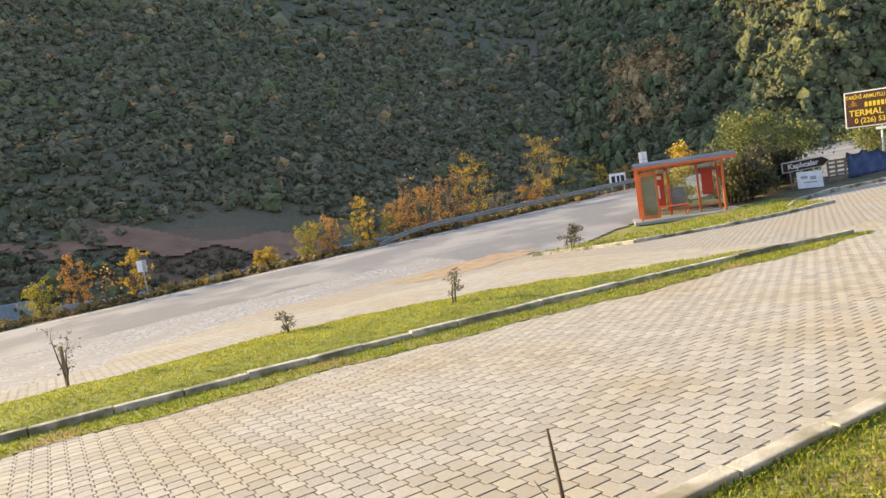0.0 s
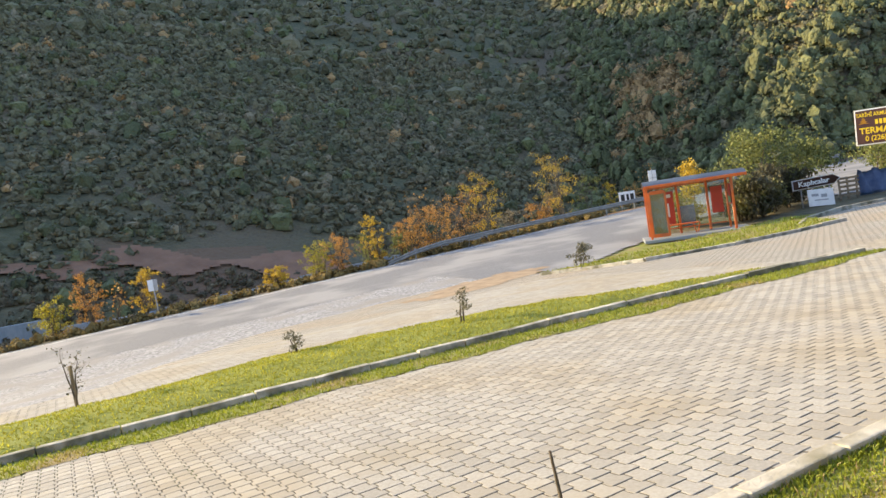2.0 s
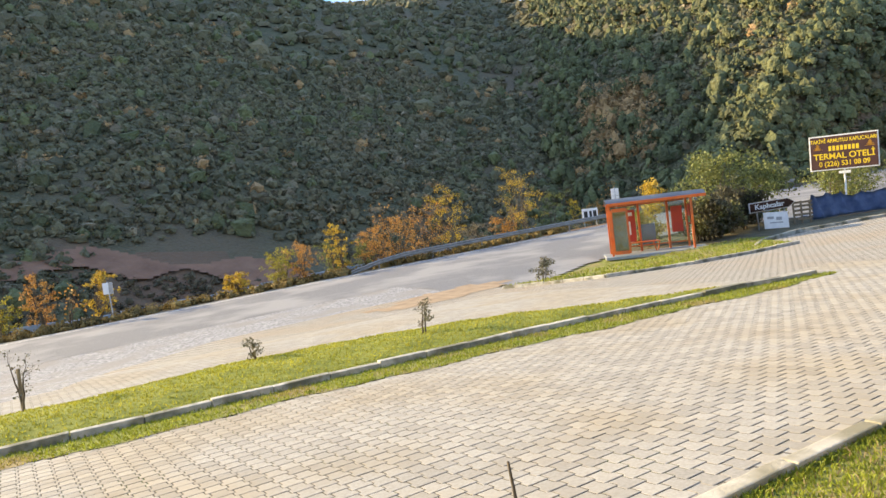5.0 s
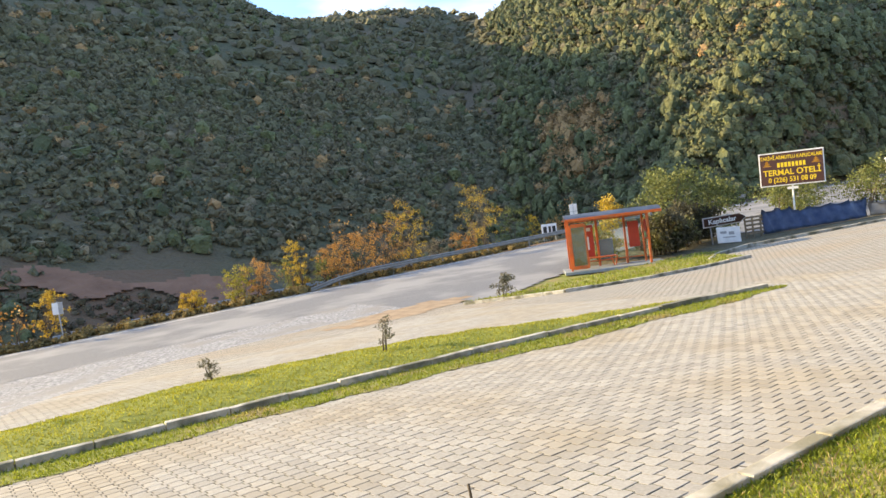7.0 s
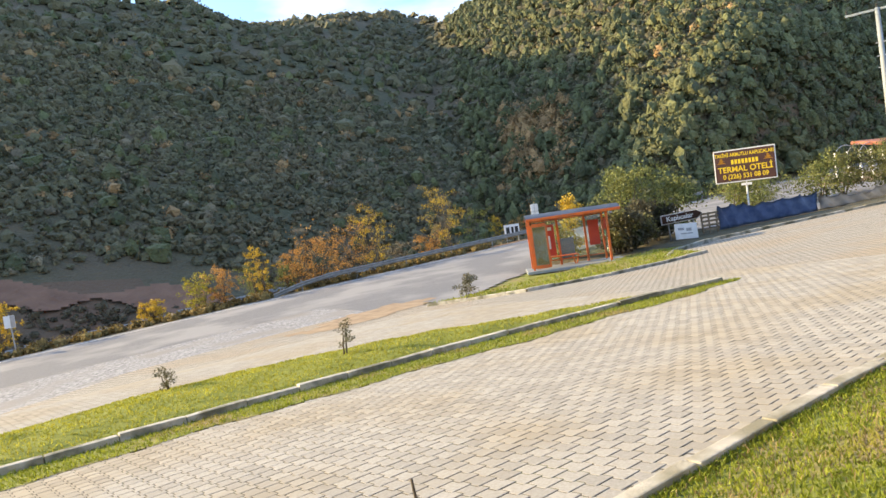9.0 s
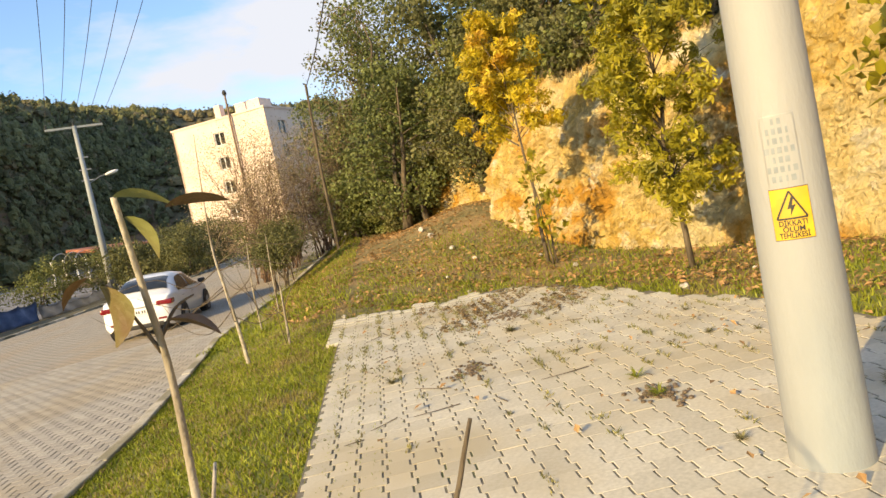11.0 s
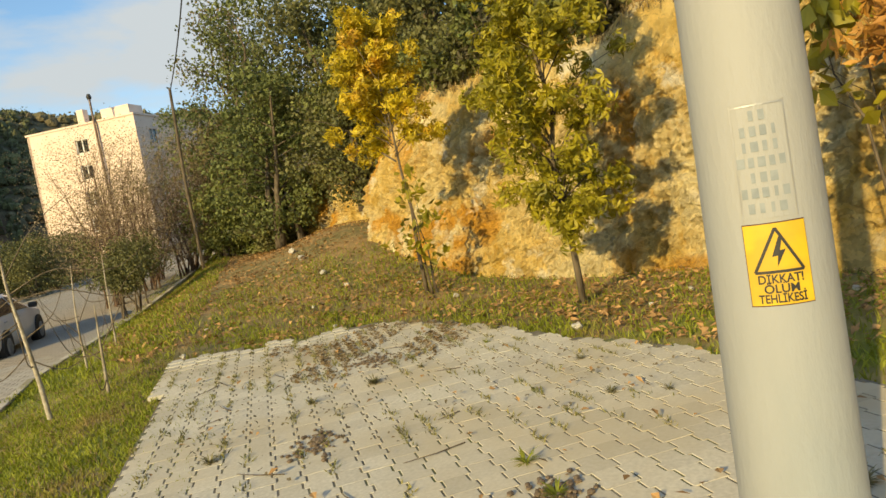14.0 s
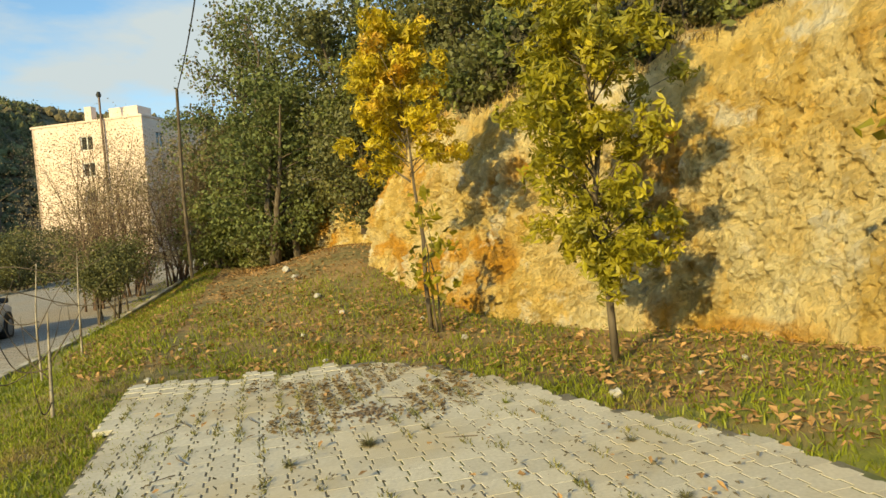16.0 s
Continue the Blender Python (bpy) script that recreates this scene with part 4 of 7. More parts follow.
# the trees in front of the cliff
tree("autumn_tree", "slender young tree with bright yellow autumn leaves before the cliff", (11.4, 4.25, 0.03), 4.3, 0.95, M_GOLDLEAF, 0.070, 3800, 301, 0.030, M_BARK, (-0.05, 0.22), 0.52, 44, puff=0.19, lobed=True, group="young trees by the cliff")
tree("autumn_tree_shoots", "thin low shoots with yellow-green leaves at the tree's foot", (11.3, 4.15, 0.03), 1.9, 0.42, M_YGREEN, 0.09, 160, 302, 0.016, M_BARK, (0, 0), 0.2, 6, "shoots", stems=2)
tree("autumn_tree", "bushy young tree with yellow-green leaves before the cliff", (9.6, 1.67, -0.02), 5.0, 0.86, M_YGREEN, 0.076, 6200, 303, 0.034, M_BARK, (0.0, 0.12), 0.12, 70, puff=0.20, lobed=True, group="young trees by the cliff", tall=1.25)
tree("autumn_tree", "tall young tree with orange-brown and yellow leaves before the cliff", (7.75, -1.35, -0.02), 3.6, 0.85, M_ORANGE, 0.085, 1300, 304, 0.045, M_PALEBARK, (0.1, -0.1), 0.5, 20, puff=0.26, lobed=True, group="young trees by the cliff")
tree("autumn_tree_shoots", "green leafy shoots hanging beside the tall young tree", (7.72, -1.2, -0.02), 2.9, 0.75, M_YGREEN, 0.12, 170, 305, 0.02, M_BARK, (0.05, 0.2), 0.6, 5, "shoots", stems=2)
# shrubs and oaks on the slope to the side of the cliff
for i, (x, y, z, hgt, wid, m, n, lf, lab) in enumerate((
        (23.0, 14.3, 1.6, 8.6, 2.7, M_OLIVELEAF, 3600, 0.13, "tall thin-leaved olive-grey oak on the slope beside the cliff"), (20.9, 12.4, 1.2, 6.2, 1.9, M_OLIVELEAF, 3400, 0.13, "green oak on the slope beside the cliff"),
        (21.6, 10.2, 2.2, 6.4, 2.2, M_DKGREEN, 4200, 0.14, "dark oak on the slope beside the cliff"), (20.4, 8.9, 2.6, 4.2, 1.5, M_GREEN, 3000, 0.12, "green bush hanging at the cliff's edge"),
        (19.6, 7.3, 3.2, 4.6, 2.0, M_DKGREEN, 3600, 0.13, "dark bush on top of the cliff"), (18.2, 5.4, 4.2, 4.4, 1.9, M_DKGREEN, 3600, 0.13, "dark bush on top of the cliff"),
        (17.4, 3.2, 4.8, 4.2, 1.9, M_GREEN, 3200, 0.13, "green bush on top of the cliff"), (17.0, 0.8, 5.6, 4.0, 1.9, M_DKGREEN, 3000, 0.13, "dark bush on top of the cliff"),
        (22.6, 8.0, 4.2, 6.0, 2.3, M_OLIVELEAF, 2400, 0.14, "olive-grey tree on top of the cliff"), (25.4, 11.6, 3.4, 7.6, 2.5, M_OLIVELEAF, 3400, 0.15, "olive-grey oak high on the slope"),
        (26.4, 17.4, 1.2, 6.8, 2.3, M_DKGREEN, 4200, 0.15, "dark oak beside the lane"), (23.6, 16.6, 0.6, 3.4, 1.4, M_GREEN, 2400, 0.12, "green bush at the slope's foot"),
        (29.4, 19.6, 1.0, 6.0, 2.2, M_GREEN, 3400, 0.16, "green oak beside the lane"), (15.6, -2.4, 6.4, 4.0, 2.0, M_DKGREEN, 2600, 0.14, "dark bush on top of the cliff"),
        (21.9, 13.2, 1.0, 2.1, 1.3, M_DKGREEN, 2000, 0.11, "low dark bush at the slope's foot"), (23.4, 15.2, 0.9, 2.0, 1.2, M_GREEN, 2000, 0.11, "low green bush at the slope's foot"), (25.2, 17.0, 0.9, 2.2, 1.3, M_DKGREEN, 2000, 0.11, "low dark bush at the slope's foot"), (18.6, 8.5, 1.9, 3.4, 1.5, M_DKGREEN, 2600, 0.11, "dark bush overhanging the soil bank"), (27.4, 20.6, 0.9, 7.4, 2.3, M_OLIVELEAF, 3000, 0.14, "olive-grey oak beside the lane"), (25.2, 16.2, 1.2, 9.6, 2.4, M_RUSTOAK, 2600, 0.14, "tall oak with brownish autumn leaves on the slope"),
        (21.0, 3.0, 6.2, 5.0, 2.4, M_DKGREEN, 3000, 0.16, "dark tree high above the cliff"), (24.5, 5.6, 6.4, 5.2, 2.5, M_GREEN, 3000, 0.16, "green tree high above the cliff"))):
    tree("slope_tree", lab, (x, y, z - 0.4), hgt, wid, m, lf * 0.68, int(n * 3.0), 320 + i, 0.10, group="trees on the slope", bare=0.0, stems=3, lobes=18, low=0.01, puff=0.30)
for i, (x, y, hgt, wid) in enumerate(((20.4, 19.2, 6.0, 2.3), (22.2, 20.6, 6.8, 2.5), (24.6, 21.2, 6.2, 2.3), (25.6, 19.6, 6.4, 2.4), (23.4, 18.4, 5.6, 2.0), (19.0, 17.6, 4.2, 1.6), (21.4, 18.6, 5.0, 1.8))):
    tree("bare_shrub", "leafless red-brown shrub beside the lane", grounded(x, y), hgt, wid, M_PINKTWIG, 0.034, 7000, 360 + i, 0.028, mat("red-brown twigs %d" % i, (0.10, 0.06, 0.04), (0.20, 0.13, 0.09), 9.0, 0.9), group="bare shrubs by the lane", stems=10, lobes=18, category="shrub", bare=0.1, puff=0.26)
for i, (x, y, hgt, wid) in enumerate(((16.6, 14.6, 2.1, 1.0), (17.6, 15.4, 2.2, 1.0), (15.6, 14.3, 1.7, 0.7))):
    tree("bush", "dark green bush with bare stems beside the lane", grounded(x, y), hgt, wid, M_DKGREEN, 0.045, 3600, 370 + i, 0.022, group="bushes beside the lane", bare=0.5, stems=3, lobes=5, category="bush")

_rim = random.Random(17)
for i, q in enumerate(np.arange(27.6, 38.4, 0.5)):
    k = int(np.searchsorted(ss, q))
    p = Vector(verts[FACE, k]) + Vector((bx[k], by[k], 0)) * _rim.uniform(0.0, 0.35)
    p.z -= 0.15
    tree("rim_bush", "low dark bush along the cliff's upper edge", p, _rim.uniform(0.9, 1.7), _rim.uniform(0.5, 0.8), (M_DKGREEN, M_GREEN, M_BRUSH)[i % 3], 0.08, 1100, 420 + i, 0.02, group="bushes on the cliff's edge", bare=0.0, stems=3, lobes=6, low=-0.2, puff=0.36, category="bush")

# saplings on the lawn strip
for i, (x, y, hgt, w, lab) in enumerate(((-1.5, 13.06, 0.75, 0.22, "small dark-leaved sapling on the lawn strip"), (-4.7, 12.67, 0.5, 0.2, "small dark-leaved sapling in a grass tuft"),
                                         (-7.9, 10.6, 1.15, 0.3, "bare twiggy sapling on the lawn strip"), (1.75, 26.4, 0.9, 0.4, "low grey-green shrub on the kerb's corner"))):
    u, v = to_uv(x, y)
    tree("sapling", lab, grounded(x, y, float(strip_lift(u, v)) if v < 20 else 0.08), hgt, w, mat("grey-green leaves %d" % i, (0.09, 0.09, 0.05), (0.19, 0.17, 0.10), 4.0, 0.7, island=0.4), 0.026 if i != 3 else 0.045, (420, 420, 160, 900)[i], 380 + i, 0.016, M_BARK, group="strip saplings", stems=2, lobes=7, bare=0.2, category="sapling")
bm = bmesh.new()
tube(bm, [(0, 0, -0.1), (0.0, 0.01, 0.75)], 0.03, 8)
stake = part("stake", bm, M_WOOD)
stake.location = grounded(-7.95, 10.7, 0.15)
tagged(stake, "short weathered wooden stake beside the bare sapling", "stake")


# thin stems near the walker
def smooth_line(pts, radii, n=5):
    """More points along a curve through the given ones."""
    pts = [Vector(p) for p in pts]
    out, rad = [], []
    for i in range(len(pts) - 1):
        p0, p1, p2, p3 = pts[max(i - 1, 0)], pts[i], pts[i + 1], pts[min(i + 2, len(pts) - 1)]
        for k in range(n):
            t = k / n
            out.append(0.5 * (2 * p1 + (p2 - p0) * t + (2 * p0 - 5 * p1 + 4 * p2 - p3) * t * t + (3 * p1 - p0 - 3 * p2 + p3) * t * t * t))
            rad.append(radii[i] + (radii[i + 1] - radii[i]) * t)
    return out + [pts[-1]], rad + [radii[-1]]


STEMS = []


def stem(name, label, pts, radii, bark, twigs=(), category="sapling", group="bare saplings"):
    root = empty(name, Matrix.Translation(pts[0]), label, category, group)
    STEMS.append(root)
    o = Vector(pts[0])
    bm = bmesh.new()
    sp, sr = smooth_line(pts, radii)
    tube(bm, [p - o for p in sp], sr, 8)
    part("stem", bm, bark, root, smooth=True)
    for tw in twigs:
        bm = bmesh.new()
        r0 = min(0.008, radii[0] * 0.4)
        sp, sr = smooth_line(tw, [r0 * (1 - 0.7 * k / (len(tw) - 1)) for k in range(len(tw))])
        tube(bm, [p - o for p in sp], sr, 5)
        part("twig", bm, M_BARK, root, smooth=True)
    return root


near_sap = stem("leafy_sapling", "young sapling with few large drooping leaves", [(0.860, 0.710, -0.05), (0.880, 0.710, 0.5), (0.890, 0.700, 0.9), (0.900, 0.700, 1.10), (0.915, 0.705, 1.25), (0.925, 0.710, 1.40), (0.905, 0.695, 1.50), (0.885, 0.680, 1.59)],
                [0.007, 0.0063, 0.0055, 0.005, 0.0046, 0.004, 0.0034, 0.003], M_PALEBARK, [[(0.920, 0.710, 1.43), (0.900, 0.710, 1.47), (0.870, 0.700, 1.51)], [(0.920, 0.710, 1.44), (0.940, 0.700, 1.47), (0.960, 0.690, 1.48)]])


def big_leaf(parent, at, length, width, yaw, tilt, material, curl=0.25):
    bm = bmesh.new()
    length, width = length * 0.7, width * 1.25
    rows = []
    for i in range(9):
        q = i / 8
        w = width * math.sin(math.pi * min(1, q * 0.97 + 0.02)) ** 0.7
        sag = -curl * length * q * q
        rows.append([bm.verts.new((q * length, s * w / 2, sag + abs(s) * w * 0.18)) for s in (-1, -0.5, 0, 0.5, 1)])
    for a, b in zip(rows, rows[1:]):
        for k in range(4):
            bm.faces.new((a[k], a[k + 1], b[k + 1], b[k]))
    ob = part("leaf", bm, material, parent, smooth=True)
    ob.matrix_local = Matrix.Translation(Vector(at) - parent.matrix_world.translation) @ pose(0, 0, 0, 0, tilt, yaw)
    return ob


M_LEAFOLD = mat("ageing sapling leaf", (0.17, 0.185, 0.06), (0.28, 0.28, 0.10), 12.0, 0.55, 0.3, 60.0, (0.14, 0.08, 0.04), 6.0, translucent=0.3)
M_LEAFBROWN = mat("withered brown leaf", (0.10, 0.06, 0.035), (0.18, 0.11, 0.06), 14.0, 0.8, 0.5, 60.0)
big_leaf(near_sap, (0.885, 0.680, 1.59), 0.075, 0.035, -45, 5, M_LEAFOLD)
big_leaf(near_sap, (0.918, 0.652, 1.572), 0.085, 0.04, -45, 0, M_LEAFBROWN, 0.08)
big_leaf(near_sap, (0.895, 0.685, 1.57), 0.07, 0.045, -35, 50, M_LEAFOLD)
big_leaf(near_sap, (0.870, 0.710, 1.51), 0.085, 0.055, -20, 75, M_LEAFOLD)
big_leaf(near_sap, (0.930, 0.700, 1.46), 0.075, 0.035, -50, 15, M_LEAFBROWN)
big_leaf(near_sap, (0.860, 0.710, 1.52), 0.05, 0.028, 140, 30, M_LEAFBROWN)
stem("bare_sapling", "thin bare broken stem in the grass", [(0.86, 0.90, -0.1), (0.88, 0.93, 0.7), (0.90, 0.95, 1.08), (0.93, 1.02, 1.18), (0.955, 1.07, 1.24)], [0.008, 0.006, 0.0045, 0.004, 0.003], M_PALEBARK)
stem("bare_sapling", "thin bare stem beside the leafy sapling", [(0.96, 0.83, -0.05), (1.0, 0.87, 0.85), (1.04, 0.89, 1.04), (1.2, 1.01, 1.18)], [0.006, 0.005, 0.004, 0.003], M_PALEBARK)
stem("bare_sapling", "thin broken stem standing in the grass bank", [(0.04, 2.98, -0.35), (0.01, 3.0, 0.15), (-0.02, 3.02, 0.50)], [0.012, 0.010, 0.006], M_BARK, [[(0.02, 3.0, 0.08), (-0.06, 3.02, 0.18), (-0.11, 3.02, 0.27)]])
stem("bare_sapling", "thin bare twig standing in the grass beside the pad", [(1.15, 0.62, -0.02), (1.18, 0.61, 0.8), (1.20, 0.59, 1.07), (1.22, 0.57, 1.16), (1.24, 0.55, 1.23)], [0.006, 0.005, 0.004, 0.004, 0.003], M_BARK)
stem("bare_sapling", "pale-barked sapling with long bare arching branches", [(7.08, 7.06, -0.2), (7.06, 7.08, 0.3), (7.02, 7.11, 0.85), (6.98, 7.14, 1.4), (7.0, 7.12, 2.1), (7.05, 7.08, 2.95)], [0.030, 0.025, 0.020, 0.014, 0.009, 0.004], M_PALEBARK,
     [[(7.0, 7.12, 1.25), (7.25, 6.75, 1.42), (7.6, 6.3, 1.32), (7.9, 5.9, 1.62)], [(7.02, 7.11, 0.9), (6.8, 7.5, 0.72), (6.6, 7.9, 0.85), (6.5, 8.2, 1.0)], [(6.98, 7.14, 1.4), (7.2, 6.85, 1.9), (7.45, 6.5, 2.2)],
      [(7.04, 7.1, 0.6), (6.85, 7.4, 0.35), (6.7, 7.7, 0.5), (6.6, 7.9, 0.9)], [(7.0, 7.12, 1.2), (6.75, 7.45, 1.0), (6.5, 7.75, 1.2), (6.2, 8.1, 1.15)], [(7.03, 7.1, 0.75), (7.2, 6.85, 0.95), (7.3, 6.7, 1.3)], [(7.0, 7.12, 1.15), (7.3, 6.8, 1.2), (7.7, 6.4, 1.0), (8.0, 6.0, 1.05), (8.2, 5.7, 1.4)], [(7.02, 7.1, 0.95), (6.6, 7.6, 0.6), (6.3, 8.0, 0.5), (6.0, 8.5, 0.9)], [(7.05, 7.08, 0.5), (7.25, 6.85, 0.35), (7.5, 6.6, 0.6), (7.6, 6.5, 1.0)]], group="bare saplings")
stem("bare_sapling", "short bare sapling with forked twigs", [(7.63, 6.79, -0.15), (7.64, 6.77, 0.35), (7.66, 6.75, 0.95)], [0.022, 0.016, 0.006], M_PALEBARK, [[(7.64, 6.77, 0.45), (7.8, 6.6, 0.8), (7.9, 6.45, 1.1)], [(7.64, 6.77, 0.3), (7.5, 6.95, 0.6), (7.4, 7.05, 0.9)]], group="bare saplings")
stem("bare_sapling", "thin bare sapling on the grass bank", [(9.6, 9.2, -0.2), (9.6, 9.2, 0.6), (9.65, 9.15, 1.4)], [0.018, 0.013, 0.005], M_PALEBARK, [[(9.6, 9.2, 0.5), (9.8, 9.0, 1.0), (9.95, 8.8, 1.3)], [(9.6, 9.2, 0.35), (9.35, 9.4, 0.8), (9.2, 9.5, 1.15)]], group="bare saplings")
stem("bare_sapling", "thin bare sapling on the grass bank", [(11.4, 10.4, -0.2), (11.42, 10.38, 0.7), (11.45, 10.35, 1.5)], [0.02, 0.014, 0.005], M_PALEBARK, [[(11.4, 10.4, 0.5), (11.7, 10.1, 1.0), (11.9, 9.9, 1.2)], [(11.42, 10.38, 0.6), (11.2, 10.6, 1.1), (11.0, 10.7, 1.3)]], group="bare saplings")


def arching(root, stem_top, n, seed, reach):
    """Long thin bare branches that leave a stem and arch outwards."""
    rg = random.Random(seed)
    foot, top = root.matrix_world.translation.copy(), Vector(stem_top)
    for k in range(n):
        p = foot.lerp(top, rg.uniform(0.18, 0.8))
        a = rg.uniform(0, 2 * math.pi)
        d = Vector((math.cos(a), math.sin(a), 0)) * reach * rg.uniform(0.5, 1.0)
        up = rg.uniform(-0.1, 0.35)
        line = [p, p + d * 0.35 + Vector((0, 0, up * 0.3 - 0.08)), p + d * 0.7 + Vector((0, 0, up * 0.5 - 0.05)), p + d + Vector((0, 0, up + 0.22)), p + d * 1.12 + Vector((0, 0, up + 0.55))]
        bm = bmesh.new()
        sp, sr = smooth_line([q - foot for q in line], [0.008, 0.007, 0.006, 0.004, 0.002])
        tube(bm, sp, sr, 5)
        part("twig", bm, M_BARK, root, smooth=True)


for root, top, n, reach in zip(STEMS[-4:], ((6.98, 7.14, 1.5), (7.66, 6.75, 0.95), (9.65, 9.15, 1.4), (11.45, 10.35, 1.5)), (1, 2, 2, 2), (0.95, 0.5, 0.6, 0.6)):
    arching(root, top, n, 70 + n, reach)


# ---- bus shelter ----
def letters(text, size, material, name="lettering", depth=0.006):
    """Raised letters as a mesh, in the xz plane, facing -y, centred."""
    cu = bpy.data.curves.new(name, "FONT")
    cu.body, cu.size, cu.extrude, cu.offset = text, size, depth, size * 0.018
    cu.align_x, cu.align_y = "CENTER", "CENTER"
    tmp = new(name, cu)
    bpy.context.view_layer.update()
    me = bpy.data.meshes.new_from_object(tmp.evaluated_get(bpy.context.evaluated_depsgraph_get()))
    bpy.data.objects.remove(tmp)
    me.transform(Matrix.Rotation(radians(90), 4, "X"))
    me.materials.clear()
    me.materials.append(material)
    return me


def put(me, name, parent, x, y, z, sx=1.0, label=""):
    ob = mesh_part(name, me, parent, label)
    ob.matrix_local = Matrix.Translation((x, y, z)) @ Matrix.Diagonal((sx, 1, 1, 1))
    return ob


def bar(name, parent, cx, cy, cz, sx, sy, sz, material, bevel=0.0, label="", turn=None):
    return part(name, box(bmesh.new(), cx, cy, cz, sx, sy, sz, bevel, turn), material, parent, label)


sh = empty("bus_shelter", pose(7.32, 32.3, float(land(7.32, 32.3)) + 0.08, 0, 0, -6), "orange steel bus shelter with glass panes and a dark arched roof", "bus shelter")
L, D, H = 3.9, 1.4, 2.3
for x, y in ((-L / 2, -D / 2), (L / 2 - 0.35, -D / 2), (-L / 2, D / 2), (L / 2 - 0.35, D / 2), (-0.55, D / 2), (0.75, D / 2)):
    bar("post", sh, x, y, H / 2, 0.10, 0.10, H, M_ORANGEPAINT, 0.01)
bar("base_slab", sh, 0, 0, -0.05, L + 0.7, D + 0.7, 0.14, M_CONC, 0.02, "white concrete slab")
bm = bmesh.new()
rows = []
for i in range(11):
    a = -1 + 2 * i / 10
    rows.append([(x, a * (D / 2 + 0.22), H + 0.10 + 0.20 * (1 - a * a)) for x in (-L / 2 - 0.12, L / 2 + 0.28)])
ring = []
for off in (0.0, -0.05):
    ring.append([[bm.verts.new((x, y, z + off)) for x, y, z in r] for r in rows])
for lay in (0, 1):
    for a, b in zip(ring[lay], ring[lay][1:]):
        bm.faces.new((a[0], a[1], b[1], b[0]) if lay == 0 else (a[0], b[0], b[1], a[1]))
for a, b, c, d in zip(ring[0], ring[0][1:], ring[1], ring[1][1:]):
    bm.faces.new((a[0], b[0], d[0], c[0]))
    bm.faces.new((a[1], c[1], d[1], b[1]))
for lay_a, lay_b in ((ring[0][0], ring[1][0]), (ring[1][-1], ring[0][-1])):
    bm.faces.new((lay_a[0], lay_b[0], lay_b[1], lay_a[1]))
part("roof", bm, M_ROOFDARK, sh, "dark arched roof sheet")
for s in (-1, 1):
    bar("fascia", sh, 0.08, s * (D / 2 + 0.2), H + 0.05, L + 0.4, 0.05, 0.13, M_ORANGEPAINT, 0.01)
for x in (-L / 2 - 0.1, L / 2 + 0.25):
    bm = bmesh.new()
    vs = [bm.verts.new((x, a * (D / 2 + 0.2), H + 0.06 + 0.20 * (1 - a * a))) for a in np.linspace(-1, 1, 9)]
    lo = [bm.verts.new((x, a * (D / 2 + 0.2), H + 0.0)) for a in np.linspace(-1, 1, 9)]
    for i in range(8):
        bm.faces.new((vs[i], vs[i + 1], lo[i + 1], lo[i]))
    bmesh.ops.solidify(bm, geom=bm.faces[:], thickness=0.03)
    part("gable", bm, M_ROOFDARK, sh)
# end advertising case
case = empty("advert_case", Matrix(), "", "")
case.parent = sh
case.matrix_local = Matrix.Translation((-L / 2 + 0.42, -D / 2, 0)) @ Matrix.Rotation(radians(90), 4, "Z") @ Matrix.Diagonal((1, 0.62, 1, 1))
for yy in (-0.55, 0.55):
    bar("frame", case, 0, yy, 1.1, 0.14, 0.14, 2.0, M_ORANGEPAINT, 0.015)
for zz in (0.16, 2.08):
    bar("frame", case, 0, 0, zz, 0.14, 1.0, 0.16, M_ORANGEPAINT, 0.015)
bar("poster", case, 0, 0, 1.12, 0.04, 0.94, 1.76, mat("faded poster", (0.30, 0.22, 0.14), (0.46, 0.40, 0.30), 1.6, 0.4, low2=(0.42, 0.24, 0.06), scale2=1.8), 0.0, "faded brown poster")
bar("pane", case, -0.055, 0, 1.12, 0.012, 0.96, 1.78, M_GLASS)
for x0, x1 in ((-1.88, -0.62), (-0.48, 0.68), (0.82, 1.5)):
    bar("pane", sh, (x0 + x1) / 2, D / 2, 1.25, x1 - x0, 0.012, 1.9, M_GLASS)
    bar("rail", sh, (x0 + x1) / 2, D / 2, 2.22, x1 - x0, 0.05, 0.05, M_ORANGEPAINT, 0.006)
    bar("rail", sh, (x0 + x1) / 2, D / 2, 0.28, x1 - x0, 0.05, 0.05, M_ORANGEPAINT, 0.006)
bar("pane", sh, L / 2 - 0.35, 0, 1.25, 0.012, D - 0.12, 1.9, M_GLASS)
bar("poster", sh, -1.15, D / 2 - 0.03, 1.25, 0.85, 0.012, 1.5, M_REDPOSTER, 0.0, "red and white printed poster")
bar("poster_panel", sh, -1.2, D / 2 - 0.042, 1.15, 0.5, 0.008, 0.62, M_WHITE, 0.0, "pale printed figure on the poster")
bar("poster_panel", sh, -1.15, D / 2 - 0.042, 1.80, 0.62, 0.008, 0.16, M_WHITE)
bar("poster", sh, 1.15, D / 2 - 0.03, 1.35, 0.5, 0.012, 1.2, M_REDPOSTER, 0.0, "red printed poster")
bar("poster", sh, L / 2 - 0.38, -0.05, 1.55, 0.012, 0.6, 0.9, M_REDPOSTER, 0.0, "red and green printed poster")
bar("poster_panel", sh, L / 2 - 0.392, -0.05, 1.30, 0.008, 0.5, 0.3, mat("green print", (0.10, 0.25, 0.12), (0.2, 0.4, 0.2), 5.0, 0.5))
